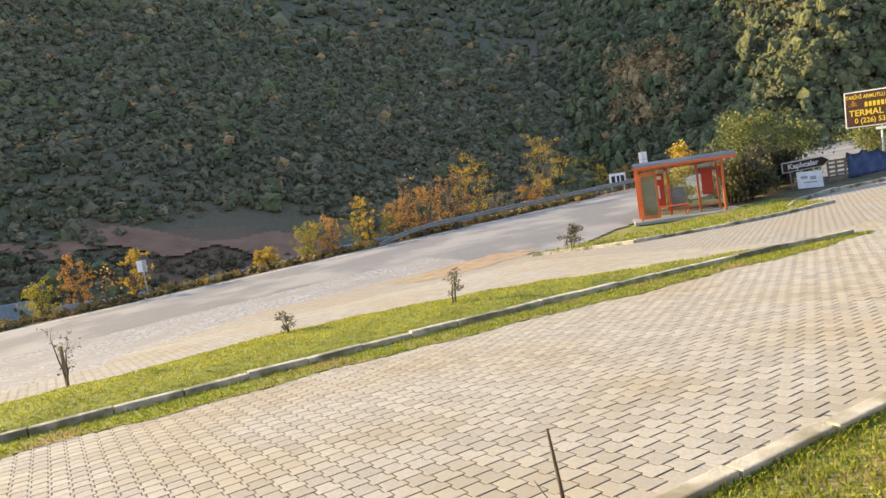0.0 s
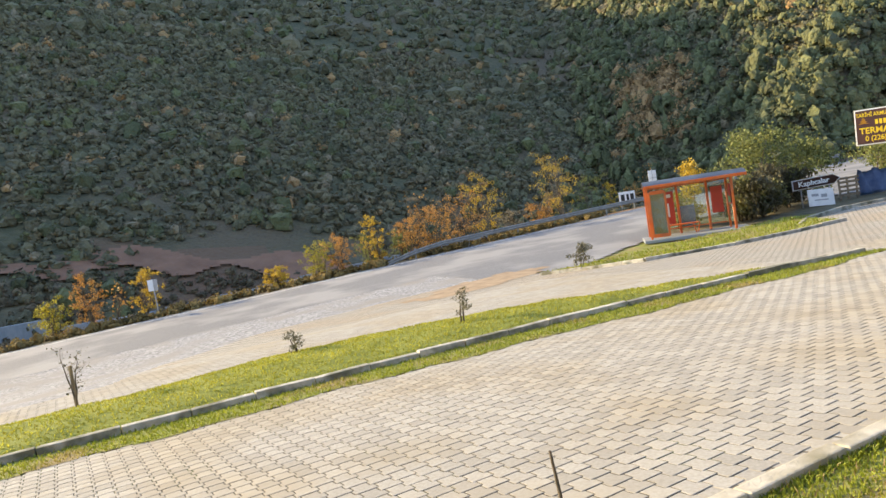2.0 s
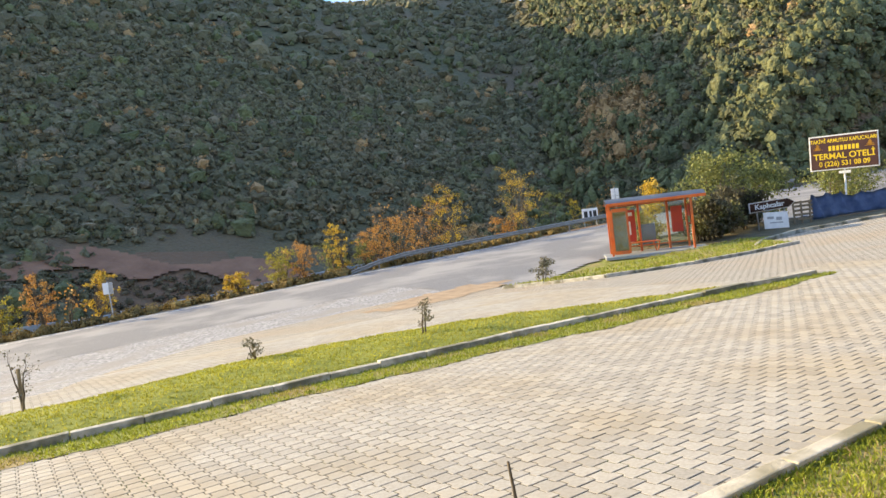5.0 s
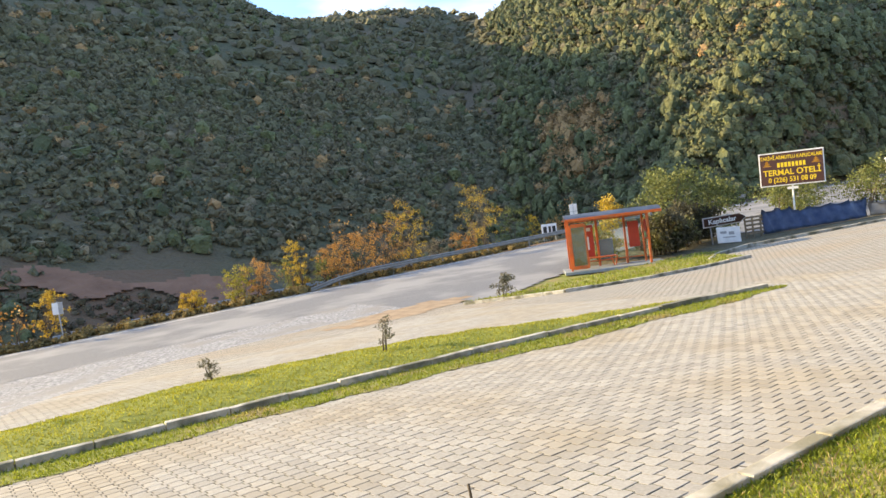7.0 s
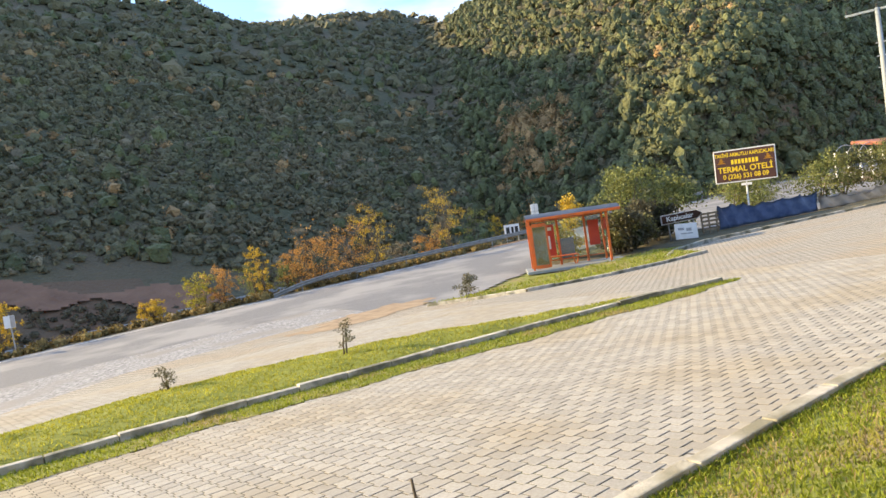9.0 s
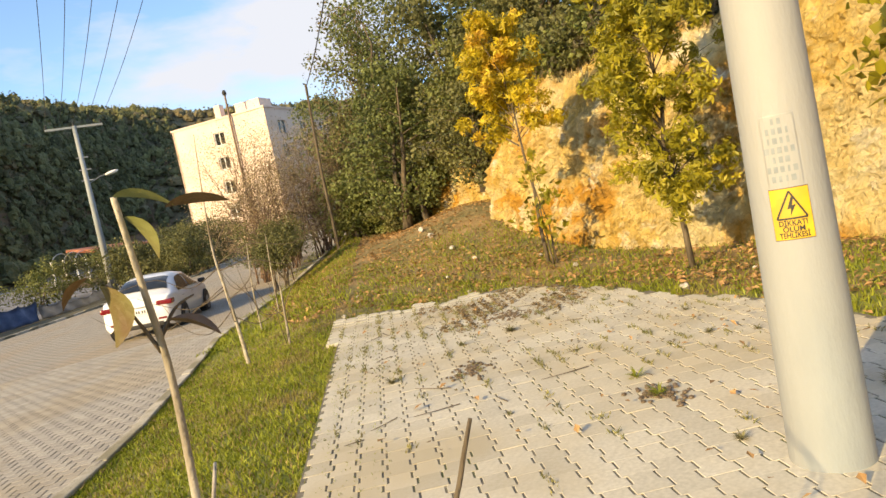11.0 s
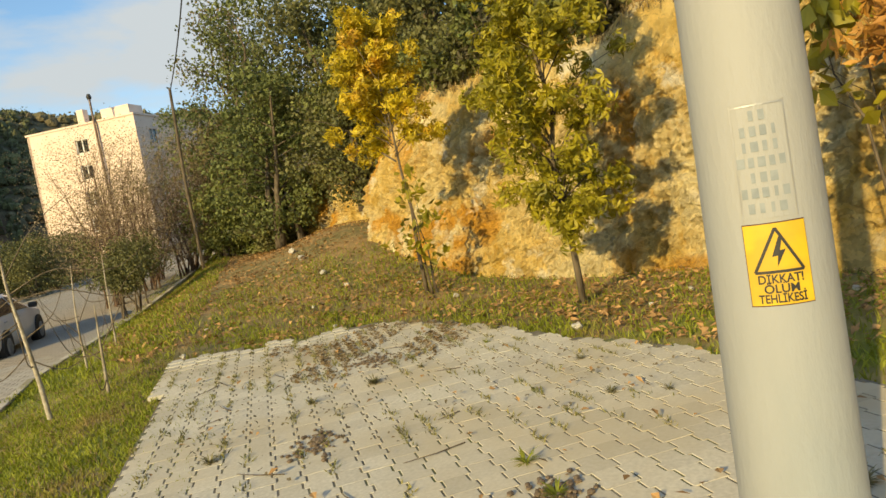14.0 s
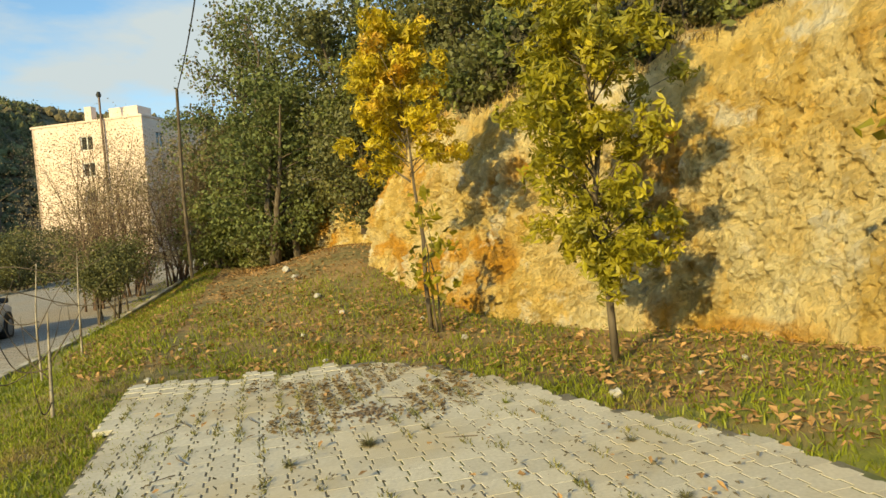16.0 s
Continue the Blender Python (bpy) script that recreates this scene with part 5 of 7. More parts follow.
bar("kiosk_panel", sh, -0.2, D / 2 + 0.25, 0.75, 0.75, 0.05, 1.0, M_BLUE, 0.01, "blue sheet behind the glass")
bar("bench_seat", sh, -0.55, 0.25, 0.47, 1.5, 0.34, 0.05, M_ORANGEPAINT, 0.012, "orange slatted bench seat")
for x in (-1.2, 0.1):
    for s in (-1, 1):
        bar("bench_leg", sh, x + 0.1 * s, 0.25 + 0.12 * s, 0.22, 0.05, 0.05, 0.46, M_ORANGEPAINT, 0.006, "", Matrix.Rotation(radians(14 * s), 4, "Y"))

# ---- signs by the shelter ----
stop = empty("bus_stop_sign", pose(6.8, 38.3, float(land(6.8, 38.3)), 0, 0, 0), "small white bus stop sign on a steel post", "sign")
bm = bmesh.new()
tube(bm, [(0, 0, -0.1), (0, 0, 3.0)], 0.03, 8)
part("post", bm, M_STEEL, stop)
bar("plate", stop, 0, -0.04, 2.55, 0.42, 0.03, 0.8, M_WHITE, 0.008)
bar("plate_line", stop, 0, -0.057, 2.55, 0.02, 0.006, 0.8, M_STEEL)
bar("plate_line", stop, 0, -0.057, 2.55, 0.42, 0.006, 0.02, M_STEEL)
gs = empty("notice_board", pose(7.9, 56.6, float(land(7.9, 56.6)), 0, 0, 10), "white printed board standing by the road's bend", "sign")
for x in (-0.5, 0.5):
    bar("post", gs, x, 0.04, 0.5, 0.06, 0.06, 1.2, M_STEEL)
bar("board", gs, 0, 0, 0.98, 1.3, 0.04, 0.85, M_WHITE, 0.01)
for x, w in ((-0.35, 0.3), (0.05, 0.2), (0.4, 0.28)):
    bar("print", gs, x, -0.025, 0.95, w, 0.006, 0.5, M_BLACK)
rs = empty("road_sign", pose(-20.8, 35.7, float(land(-20.8, 35.7)), 0, 0, 20), "grey-white road sign seen on a leaning steel post", "sign")
bm = bmesh.new()
tube(bm, [(0.06, 0, -0.1), (-0.02, 0, 2.1)], 0.035, 8)
part("post", bm, M_STEEL, rs)
bar("plate", rs, -0.02, -0.05, 1.75, 0.5, 0.03, 0.62, M_WHITE, 0.01)
bar("plate_band", rs, 0.12, -0.068, 1.75, 0.2, 0.006, 0.6, M_STEEL)

arrow = empty("arrow_sign", pose(14.2, 36.3, float(land(14.2, 36.3)), 0, -2, 12), "brown arrow-shaped direction sign with white lettering", "sign")
bm = bmesh.new()
out = [(-1.25, -0.26), (0.95, -0.26), (1.3, 0.0), (0.95, 0.26), (-1.25, 0.26)]
f = bm.faces.new([bm.verts.new((x, 0, z + 1.15)) for x, z in out])
bmesh.ops.solidify(bm, geom=[f], thickness=0.05)
part("border", bm, M_WHITE, arrow, "white sign border")
bm = bmesh.new()
f = bm.faces.new([bm.verts.new((x * 0.955, -0.03, z * 0.8 + 1.15)) for x, z in out])
bmesh.ops.solidify(bm, geom=[f], thickness=0.02)
part("plate", bm, M_BROWNSIGN, arrow)
put(letters("Kaplıcalar", 0.36, M_WHITE), "lettering", arrow, -0.15, -0.06, 1.15, 1.15, "white lettering")
for x in (-0.8, 0.7):
    bar("post", arrow, x, 0.06, 0.55, 0.06, 0.06, 1.3, M_STEEL, 0.006)
nb = empty("notice_board", pose(14.1, 35.7, float(land(14.1, 35.7)), -8, 3, 10), "white weathered notice panel leaning under the arrow sign", "sign")
bar("panel", nb, 0, 0, 0.42, 1.3, 0.04, 0.82, M_WHITE, 0.01)
for x, z, w, hgt in ((-0.3, 0.55, 0.35, 0.12), (0.15, 0.5, 0.3, 0.16), (0.0, 0.3, 0.7, 0.06)):
    bar("print", nb, x, -0.024, z, w, 0.006, hgt, M_STEEL)
pal = empty("pallet_fence", pose(15.9, 36.9, float(land(15.9, 36.9)), 0, 0, 15), "weathered wooden pallet standing by the tarpaulin", "pallet")
for x in (-0.5, -0.05, 0.45):
    bar("upright", pal, x, 0, 0.55, 0.09, 0.05, 1.15, M_WOOD, 0.006, "", Matrix.Rotation(radians(4 * x), 4, "Y"))
for z in (0.2, 0.42, 0.64, 0.86, 1.05):
    bar("board", pal, 0, -0.04, z, 1.15, 0.025, 0.11, M_WOOD, 0.005)

# ---- billboard ----
bb = empty("billboard", pose(18.8, 38.3, float(land(18.8, 38.3)), 0, 1.5, -25), "dark brown billboard with yellow lettering on a white post", "billboard")
BW, BH, BZ = 3.1, 1.75, 3.30
bm = bmesh.new()
tube(bm, [(0, 0.1, -0.1), (0, 0.1, BZ - 0.4)], 0.05, 10)
part("post", bm, M_WHITE, bb)
bar("frame", bb, 0, 0.0, BZ, BW + 0.1, 0.10, BH + 0.1, M_WHITE, 0.015, "white billboard frame")
bar("board", bb, 0, -0.045, BZ, BW - 0.02, 0.03, BH - 0.02, M_BROWNSIGN)
put(letters("TARİHİ ARMUTLU KAPLICALARI", 0.27, M_YPAINT), "lettering", bb, 0, -0.065, BZ + 0.62, 0.78, "yellow lettering")
for k in range(8):
    bar("name_stroke", bb, -0.63 + 0.18 * k, -0.063, BZ + 0.22, 0.125, 0.006, 0.25, M_YPAINT, 0.0, "plain yellow stroke")
put(letters("TERMAL OTELİ", 0.44, M_YPAINT), "lettering", bb, 0, -0.065, BZ - 0.20, 0.95, "yellow lettering")
put(letters("0 (226) 531 08 09", 0.36, M_YPAINT), "lettering", bb, 0, -0.065, BZ - 0.60, 0.9, "yellow numerals")
for s in (-1, 1):
    bm = bmesh.new()
    for k in range(3):
        f = bm.faces.new([bm.verts.new((s * 1.2 + x, -0.065, BZ + 0.18 + 0.1 * k + z)) for x, z in ((-0.24 + 0.07 * k, 0), (0.24 - 0.07 * k, 0), (0, 0.12))])
    bmesh.ops.solidify(bm, geom=bm.faces[:], thickness=0.004)
    part("ornament", bm, M_ORGOLD, bb, "small golden ornament")
bar("small_plate", bb, 0, 0.0, BZ - BH / 2 - 0.2, 0.55, 0.03, 0.14, M_WHITE, 0.005)


# ---- tarpaulin and shade net along the far kerb ----
def drape(name, pts, height, material, label, seed):
    rng = random.Random(seed)
    bm = bmesh.new()
    rows = []
    cols = 42
    line = [grounded(x, y) for x, y in pts]
    for i in range(cols + 1):
        q = i / cols * (len(line) - 1)
        k = min(int(q), len(line) - 2)
        p = line[k].lerp(line[k + 1], q - k)
        sag = 0.16 * abs(math.sin(i * 0.45)) + 0.05 * rng.random()
        hgt = height(i / cols) - sag
        rows.append([bm.verts.new(p + Vector((0.07 * math.sin(i * 1.7 + j), 0.09 * math.sin(i * 1.1 + j * 0.8), max(0.02, hgt) * j / 6))) for j in range(7)])
    for a, b in zip(rows, rows[1:]):
        for j in range(6):
            bm.faces.new((a[j], b[j], b[j + 1], a[j + 1]))
    bmesh.ops.solidify(bm, geom=bm.faces[:], thickness=0.012)
    ob = part(name, bm, material, None, smooth=True)
    return tagged(ob, label, "fence")


drape("tarpaulin_fence", [(16.6, 37.4), (18.4, 37.9), (20.6, 38.0), (22.6, 38.1)], lambda q: 1.35 if q < 0.35 else 1.15, M_BLUE, "crumpled blue tarpaulin fence beneath the billboard", 1)
drape("shade_net", [(22.8, 38.2), (25.6, 38.6), (28.2, 39.8), (29.8, 41.6)], lambda q: 0.55 + 1.0 * abs(q - 0.35), M_GREYNET, "sagging grey shade net along the kerb", 2)

# ---- guard rail ----
rail = empty("guard_rail", Matrix(), "long galvanised guard rail along the road's far edge", "guard rail")
bm = bmesh.new()
prev = None
for u in np.arange(16.4, 64, 2.0):
    ring = []
    for dv, dz in ((0, 0.78), (-0.045, 0.72), (0, 0.64), (-0.045, 0.56), (0, 0.48), (0.03, 0.48), (0.03, 0.78)):
        p = place(u, 40.55 + dv)
        drop = -0.55 * max(0, 1 - (u - 16.4) / 3.0)
        ring.append(bm.verts.new((p.x, p.y, p.z + dz + drop)))
    if prev:
        for k in range(len(ring)):
            bm.faces.new((prev[k], prev[(k + 1) % 7], ring[(k + 1) % 7], ring[k]))
    prev = ring
part("beam", bm, M_RAIL, rail)
for u in np.arange(18.4, 63, 4.0):
    p = place(u, 40.68)
    bar("post", rail, p.x, p.y, p.z + 0.25, 0.1, 0.1, 0.9, M_RAIL)
# low concrete wall along the stream in the gully
bm = bmesh.new()
for k in range(16):
    u = -22 + 3.4 * k
    p = place(u, 52.0 + 0.8 * math.sin(k * 0.6))
    box(bm, p.x, p.y, p.z + 0.45, 3.3, 0.35, 1.1, 0.03, Matrix.Rotation(math.atan2(EU.y, EU.x) + 0.04 * math.sin(k), 4, "Z"))
tagged(part("stream_wall", bm, M_CONC), "low pale concrete wall along the stream", "wall", kind="structure")

# ---- overhead line ----
lp = empty("utility_pole", pose(29.8, 41.5, float(land(29.8, 41.5)), 0, 0, 0), "tall pale concrete utility pole with crossarm and street light", "utility pole", "utility poles")
bm = bmesh.new()
tube(bm, [(0, 0, -0.2), (0, 0, 5.5), (0, 0, 11.2)], [0.24, 0.18, 0.13], 14)
part("pole", bm, M_CONC, lp, smooth=True)
arm_dir = Matrix.Rotation(radians(-36), 4, "Z")
bar("crossarm", lp, 0, 0, 11.1, 3.4, 0.14, 0.14, M_CONC, 0.02, "", arm_dir)
for x in (-1.6, 0.0, 1.6):
    q = arm_dir @ Vector((x, 0, 11.3))
    bm = bmesh.new()
    tube(bm, [(q.x, q.y, 11.16), (q.x, q.y, 11.24), (q.x, q.y, 11.3), (q.x, q.y, 11.42)], [0.03, 0.08, 0.05, 0.07], 8)
    part("insulator", bm, M_BLACK, lp)
for z in (7.6, 8.3, 9.1):
    bar("step_bracket", lp, 0, -0.1, z, 0.7, 0.06, 0.06, M_STEEL, 0.0, "", arm_dir)
bm = bmesh.new()
tube(bm, [(0.1, -0.1, 7.4), (0.7, -0.4, 7.75), (1.05, -0.6, 7.85)], 0.03, 6)
part("lamp_arm", bm, M_STEEL, lp)
bm = bmesh.new()
bmesh.ops.create_uvsphere(bm, u_segments=14, v_segments=8, radius=0.5)
bmesh.ops.transform(bm, matrix=pose(1.35, -0.78, 7.9, 0, -14, -30) @ Matrix.Diagonal((0.9, 0.36, 0.24, 1)), verts=bm.verts[:])
part("lamp_head", bm, M_WHITE, lp, "white street light head", True)

cp = empty("utility_pole", pose(3.84, 0.23, 0, 0, 0, 0), "thick pale round concrete utility pole with a yellow warning plate", "utility pole", "utility poles")
bm = bmesh.new()
PR = lambda z: 0.179 - 0.0135 * z
tube(bm, [(0, 0, z) for z in (-0.2, 0.0, 1.0, 2.0, 4.0, 7.0, 11.5)], [PR(z) for z in (0, 0, 1.0, 2.0, 4.0, 6.0, 7.0)], 40)
part("pole", bm, M_CONC, cp, "", True)
bar("crossarm", cp, 0, 0, 11.1, 3.4, 0.14, 0.14, M_CONC, 0.02, "", arm_dir)


def wrapped(name, parent, z, hgt, width, az, material, lift, label=""):
    """A thin plate bent round the pole."""
    bm = bmesh.new()
    cols = []
    for i in range(11):
        row = []
        for zz in (z, z + hgt):
            r = PR(zz) + lift
            a = az + (i / 10 - 0.5) * width / PR(z)
            row.append(bm.verts.new((r * math.cos(a), r * math.sin(a), zz)))
        cols.append(row)
    for a, b in zip(cols, cols[1:]):
        bm.faces.new((a[0], b[0], b[1], a[1]))
    return part(name, bm, material, parent, label, True)


def wrapped_shape(name, parent, zc, az, pts, material, lift):
    """A flat outline (x right, z up) bent round the pole."""
    bm = bmesh.new()
    if len(pts) == 4:
        p, q, r2, s2 = pts
        near = [(p[0] + (q[0] - p[0]) * k / 8, p[1] + (q[1] - p[1]) * k / 8) for k in range(9)]
        off = [(s2[0] + (r2[0] - s2[0]) * k / 8, s2[1] + (r2[1] - s2[1]) * k / 8) for k in range(9)]
        strips = [[a, b2, c2, d2] for a, b2, c2, d2 in zip(near, near[1:], off[1:], off)]
    else:
        strips = [pts]
    for st in strips:
        vs = []
        for x, z in st:
            r = PR(zc + z) + lift
            a = az + x / PR(zc)
            vs.append(bm.verts.new((r * math.cos(a), r * math.sin(a), zc + z)))
        bm.faces.new(vs)
    return part(name, bm, material, parent)


def wrapped_letters(text, size, parent, zc, az, lift, material, squeeze=1.0):
    me = letters(text, size, material, "lettering", 0.0008)
    for v in me.vertices:
        x, z, d = v.co.x * squeeze, v.co.z, -v.co.y
        r = PR(zc + z) + lift + d
        a = az + x / PR(zc)
        v.co = (r * math.cos(a), r * math.sin(a), zc + z)
    return mesh_part("lettering", me, parent, "black lettering")


AZ = math.atan2(0.1 - 0.23, 0.85 - 3.84) - 0.02
SZ = 1.055
plate = wrapped("warning_plate", cp, SZ, 0.215, 0.152, AZ, M_PLATEPAINT, 0.004, "yellow danger plate with black symbol")
wrapped("plate_edge", plate, SZ - 0.003, 0.221, 0.157, AZ, M_BROWNSIGN, 0.002)
T0 = SZ + 0.088
for a, b in (((-0.058, 0.0), (0.058, 0.0)), ((0.058, 0.0), (0.0, 0.115)), ((0.0, 0.115), (-0.058, 0.0))):
    dx, dz = b[0] - a[0], b[1] - a[1]
    ln = math.hypot(dx, dz)
    nx, nz = -dz / ln * 0.0038, dx / ln * 0.0038
    wrapped_shape("triangle_edge", plate, T0, AZ, [(a[0] - nx, a[1] - nz), (b[0] - nx, b[1] - nz), (b[0] + nx, b[1] + nz), (a[0] + nx, a[1] + nz)], M_BLACK, 0.0055)
wrapped_shape("lightning", plate, T0, AZ, [(0.006, 0.092), (0.014, 0.088), (0.006, 0.055), (0.02, 0.058), (-0.004, 0.012), (0.0, 0.042), (-0.014, 0.040)], M_BLACK, 0.0055)
for text, dz, sq in (("DİKKAT!", 0.068, 0.85), ("ÖLÜM", 0.042, 0.95), ("TEHLİKESİ", 0.016, 0.75)):
    wrapped_letters(text, 0.032, plate, SZ + dz, AZ, 0.0055, M_BLACK, sq)
mark = wrapped("cast_mark", cp, 1.285, 0.30, 0.135, AZ - 0.02, M_CONC, 0.0015, "rectangular maker's mark cast in the concrete")
for x, z, w, hgt in ((0, 0.294, 0.135, 0.004), (-0.066, 0.15, 0.004, 0.30), (0.066, 0.15, 0.003, 0.30)):
    wrapped_shape("cast_line", mark, 1.285, AZ - 0.02, [(x - w / 2, z - hgt / 2), (x + w / 2, z - hgt / 2), (x + w / 2, z + hgt / 2), (x - w / 2, z + hgt / 2)], M_STEEL, 0.0035)
_cast = random.Random(3)
for row, count in enumerate((2, 4, 4, 5, 3, 5, 4)):
    for k in range(count):
        x, z = (k - (count - 1) / 2) * 0.025 - 0.004, 0.268 - 0.040 * row
        w, hgt = _cast.uniform(0.008, 0.02), 0.026
        wrapped_shape("cast_stroke", mark, 1.285, AZ - 0.02, [(x - w / 2, z - hgt / 2), (x + w / 2, z - hgt / 2), (x + w / 2, z + hgt / 2), (x - w / 2, z + hgt / 2)], M_CAST, 0.004)

a0, b0 = lp.matrix_world.translation, cp.matrix_world.translation
for i, x in enumerate((-1.6, -0.8, 0.0, 0.8, 1.6)):
    p, q = a0 + arm_dir @ Vector((x, 0, 11.4)), b0 + arm_dir @ Vector((x, 0, 11.25))
    bm = bmesh.new()
    tube(bm, [p.lerp(q, s) - Vector((0, 0, 1.0 * math.sin(math.pi * s))) for s in np.linspace(0, 1, 15)], 0.012, 5)
    tagged(part("overhead_wire", bm, M_BLACK), "thin black overhead wire between the utility poles", "wire", "overhead wires")
wp = Vector((21.3, 16.1, float(land(21.3, 16.1))))
bm = bmesh.new()
tube(bm, [(0, 0, -0.2), (-0.05, 0, 3.0), (0.0, -0.1, 6.2)], [0.06, 0.055, 0.045], 8)
wpo = tagged(part("wooden_pole", bm, M_BARK), "thin dark wooden pole standing among the bushes", "utility pole")
wpo.location = wp
bm = bmesh.new()
p, q = wp + Vector((0, -0.1, 6.1)), b0 + Vector((0, 0, 8.6))
tube(bm, [p.lerp(q, s) - Vector((0, 0, 0.9 * math.sin(math.pi * s))) for s in np.linspace(0, 1, 13)], 0.016, 5)
tagged(part("overhead_wire", bm, M_BLACK), "black cable from the wooden pole to the concrete pole", "wire", "overhead wires")

# ---- apartment building ----
A, B = Vector((58.5, 64.9)), Vector((60.2, 52.0))
fa = (B - A).normalized()
bd = Vector((-fa.y, fa.x))
if bd.x < 0:
    bd = -bd
WL, DL = (B - A).length, 20.0
bld = empty("apartment_building", Matrix(((fa.x, bd.x, 0, A.x), (fa.y, bd.y, 0, A.y), (0, 0, 1, -1.0), (0, 0, 0, 1))), "cream-pink four-storey apartment block with small windows", "building")
BT = 16.0


def punched(bm, length, height, holes, depth=0.25):
    """A wall in the xz plane with rectangular holes (x0, x1, z0, z1), its reveals going back by depth."""
    xs = sorted({0.0, length, *[h[0] for h in holes], *[h[1] for h in holes]})
    zs = sorted({0.0, height, *[h[2] for h in holes], *[h[3] for h in holes]})
    grid = {(x, z): bm.verts.new((x, 0, z)) for x in xs for z in zs}
    for x0, x1 in zip(xs, xs[1:]):
        for z0, z1 in zip(zs, zs[1:]):
            if not any(h[0] <= x0 and x1 <= h[1] and h[2] <= z0 and z1 <= h[3] for h in holes):
                bm.faces.new((grid[x0, z0], grid[x1, z0], grid[x1, z1], grid[x0, z1]))
    for x0, x1, z0, z1 in holes:
        f = [grid[x, z] for x, z in ((x0, z0), (x1, z0), (x1, z1), (x0, z1))]
        g = [bm.verts.new((x, depth, z)) for x, z in ((x0, z0), (x1, z0), (x1, z1), (x0, z1))]
        for k in range(4):
            bm.faces.new((f[k], g[k], g[(k + 1) % 4], f[(k + 1) % 4]))
    return bm


holes = [(5.65, 7.15, z, z + 1.5) for z in (4.8, 7.6, 10.4, 13.15)]
part("wall", punched(bmesh.new(), WL, BT, holes), M_CREAM, bld)
for h in holes:
    w = bar("window", bld, (h[0] + h[1]) / 2, 0.22, (h[2] + h[3]) / 2, h[1] - h[0], 0.04, h[3] - h[2], M_DARKGLASS)
    for x in (h[0] + 0.05, (h[0] + h[1]) / 2, h[1] - 0.05):
        bar("frame", w, x, 0.17, (h[2] + h[3]) / 2, 0.1, 0.07, h[3] - h[2], M_WHITE)
    for z in (h[2] + 0.05, h[3] - 0.05):
        bar("frame", w, (h[0] + h[1]) / 2, 0.16, z, h[1] - h[0], 0.07, 0.1, M_WHITE)
holes2 = [(x, x + 1.6, z, z + 1.5) for x in (2.2, 6.8, 11.4, 15.8) for z in (4.8, 7.6, 10.4, 13.15)]
side = part("wall", punched(bmesh.new(), DL, BT, holes2), M_CREAM, bld)
side.matrix_local = Matrix.Translation((WL, 0, 0)) @ Matrix.Rotation(radians(90), 4, "Z")
for h in holes2:
    w = bar("window", bld, WL - 0.22, (h[0] + h[1]) / 2, (h[2] + h[3]) / 2, 0.04, h[1] - h[0], h[3] - h[2], M_DARKGLASS)
    for y in (h[0] + 0.05, (h[0] + h[1]) / 2, h[1] - 0.05):
        bar("frame", w, WL - 0.17, y, (h[2] + h[3]) / 2, 0.07, 0.1, h[3] - h[2], M_WHITE)
bar("wall", bld, 0.15, DL / 2, BT / 2, 0.3, DL, BT - 0.02, M_CREAM)
bar("wall", bld, WL / 2, DL - 0.15, BT / 2, WL - 0.7, 0.3, BT - 0.02, M_CREAM)
bar("roof", bld, WL / 2, DL / 2, BT + 0.1, WL + 0.2, DL + 0.2, 0.2, M_CREAM)
bar("chimney", bld, 6.6, 0.8, BT + 0.9, 0.8, 0.8, 1.6, M_CREAM, 0.03)
bar("chimney", bld, 9.6, 3.2, BT + 0.9, 3.4, 2.4, 1.4, M_CREAM, 0.03)
bm = bmesh.new()
tube(bm, [(8.6, -0.28, 0.2), (8.6, -0.28, BT + 2.4)], 0.11, 10)
flue = part("flue", bm, M_BROWNSIGN, bld, "rust-brown metal flue")
bm = bmesh.new()
tube(bm, [(8.6, -0.28, BT + 2.35), (8.6, -0.28, BT + 2.6), (8.6, -0.28, BT + 2.9)], [0.2, 0.26, 0.14], 10)
part("cap", bm, M_BLACK, flue)

# ---- arched pergola behind the hedge ----
pg = empty("pergola", pose(40.5, 58.5, float(land(40.5, 58.5)), 0, 0, 34), "long low pergola with arched steel hoops and a red tiled roof", "pergola")
for k in range(3):
    bm = bmesh.new()
    tube(bm, [(-6 + 2.2 * k + 1.9 * math.cos(a), 0, 1.9 + 0.9 * math.sin(a)) for a in np.linspace(0, math.pi, 11)], 0.04, 6)
    part("hoop", bm, M_STEEL, pg)
for x in (-8, -5.8, -3.6, -1.4, 1, 4, 7, 10):
    bar("post", pg, x, 0, 1.1, 0.12, 0.12, 2.3, M_WHITE)
bar("roof", pg, 6.5, 0, 2.75, 16, 3.0, 0.3, M_ROOFTILE, 0.08, "terracotta tiled roof", Matrix.Rotation(radians(10), 4, "X"))


# ---- parked car ----
def loft(bm, sections, close=True):
    """A skin over rings of equal length."""
    rings = [[bm.verts.new(p) for p in s] for s in sections]
    for a, b in zip(rings, rings[1:]):
        for k in range(len(a) - 1):
            bm.faces.new((a[k], a[k + 1], b[k + 1], b[k]))
    if close:
        bm.faces.new(rings[0])
        bm.faces.new(rings[-1][::-1])
    return bm


car_at = grounded(13.55, 16.65, 0.03)
car = empty("car", pose(car_at.x, car_at.y, car_at.z, 2, -1, 36), "white four-door saloon car parked on the paving", "car")
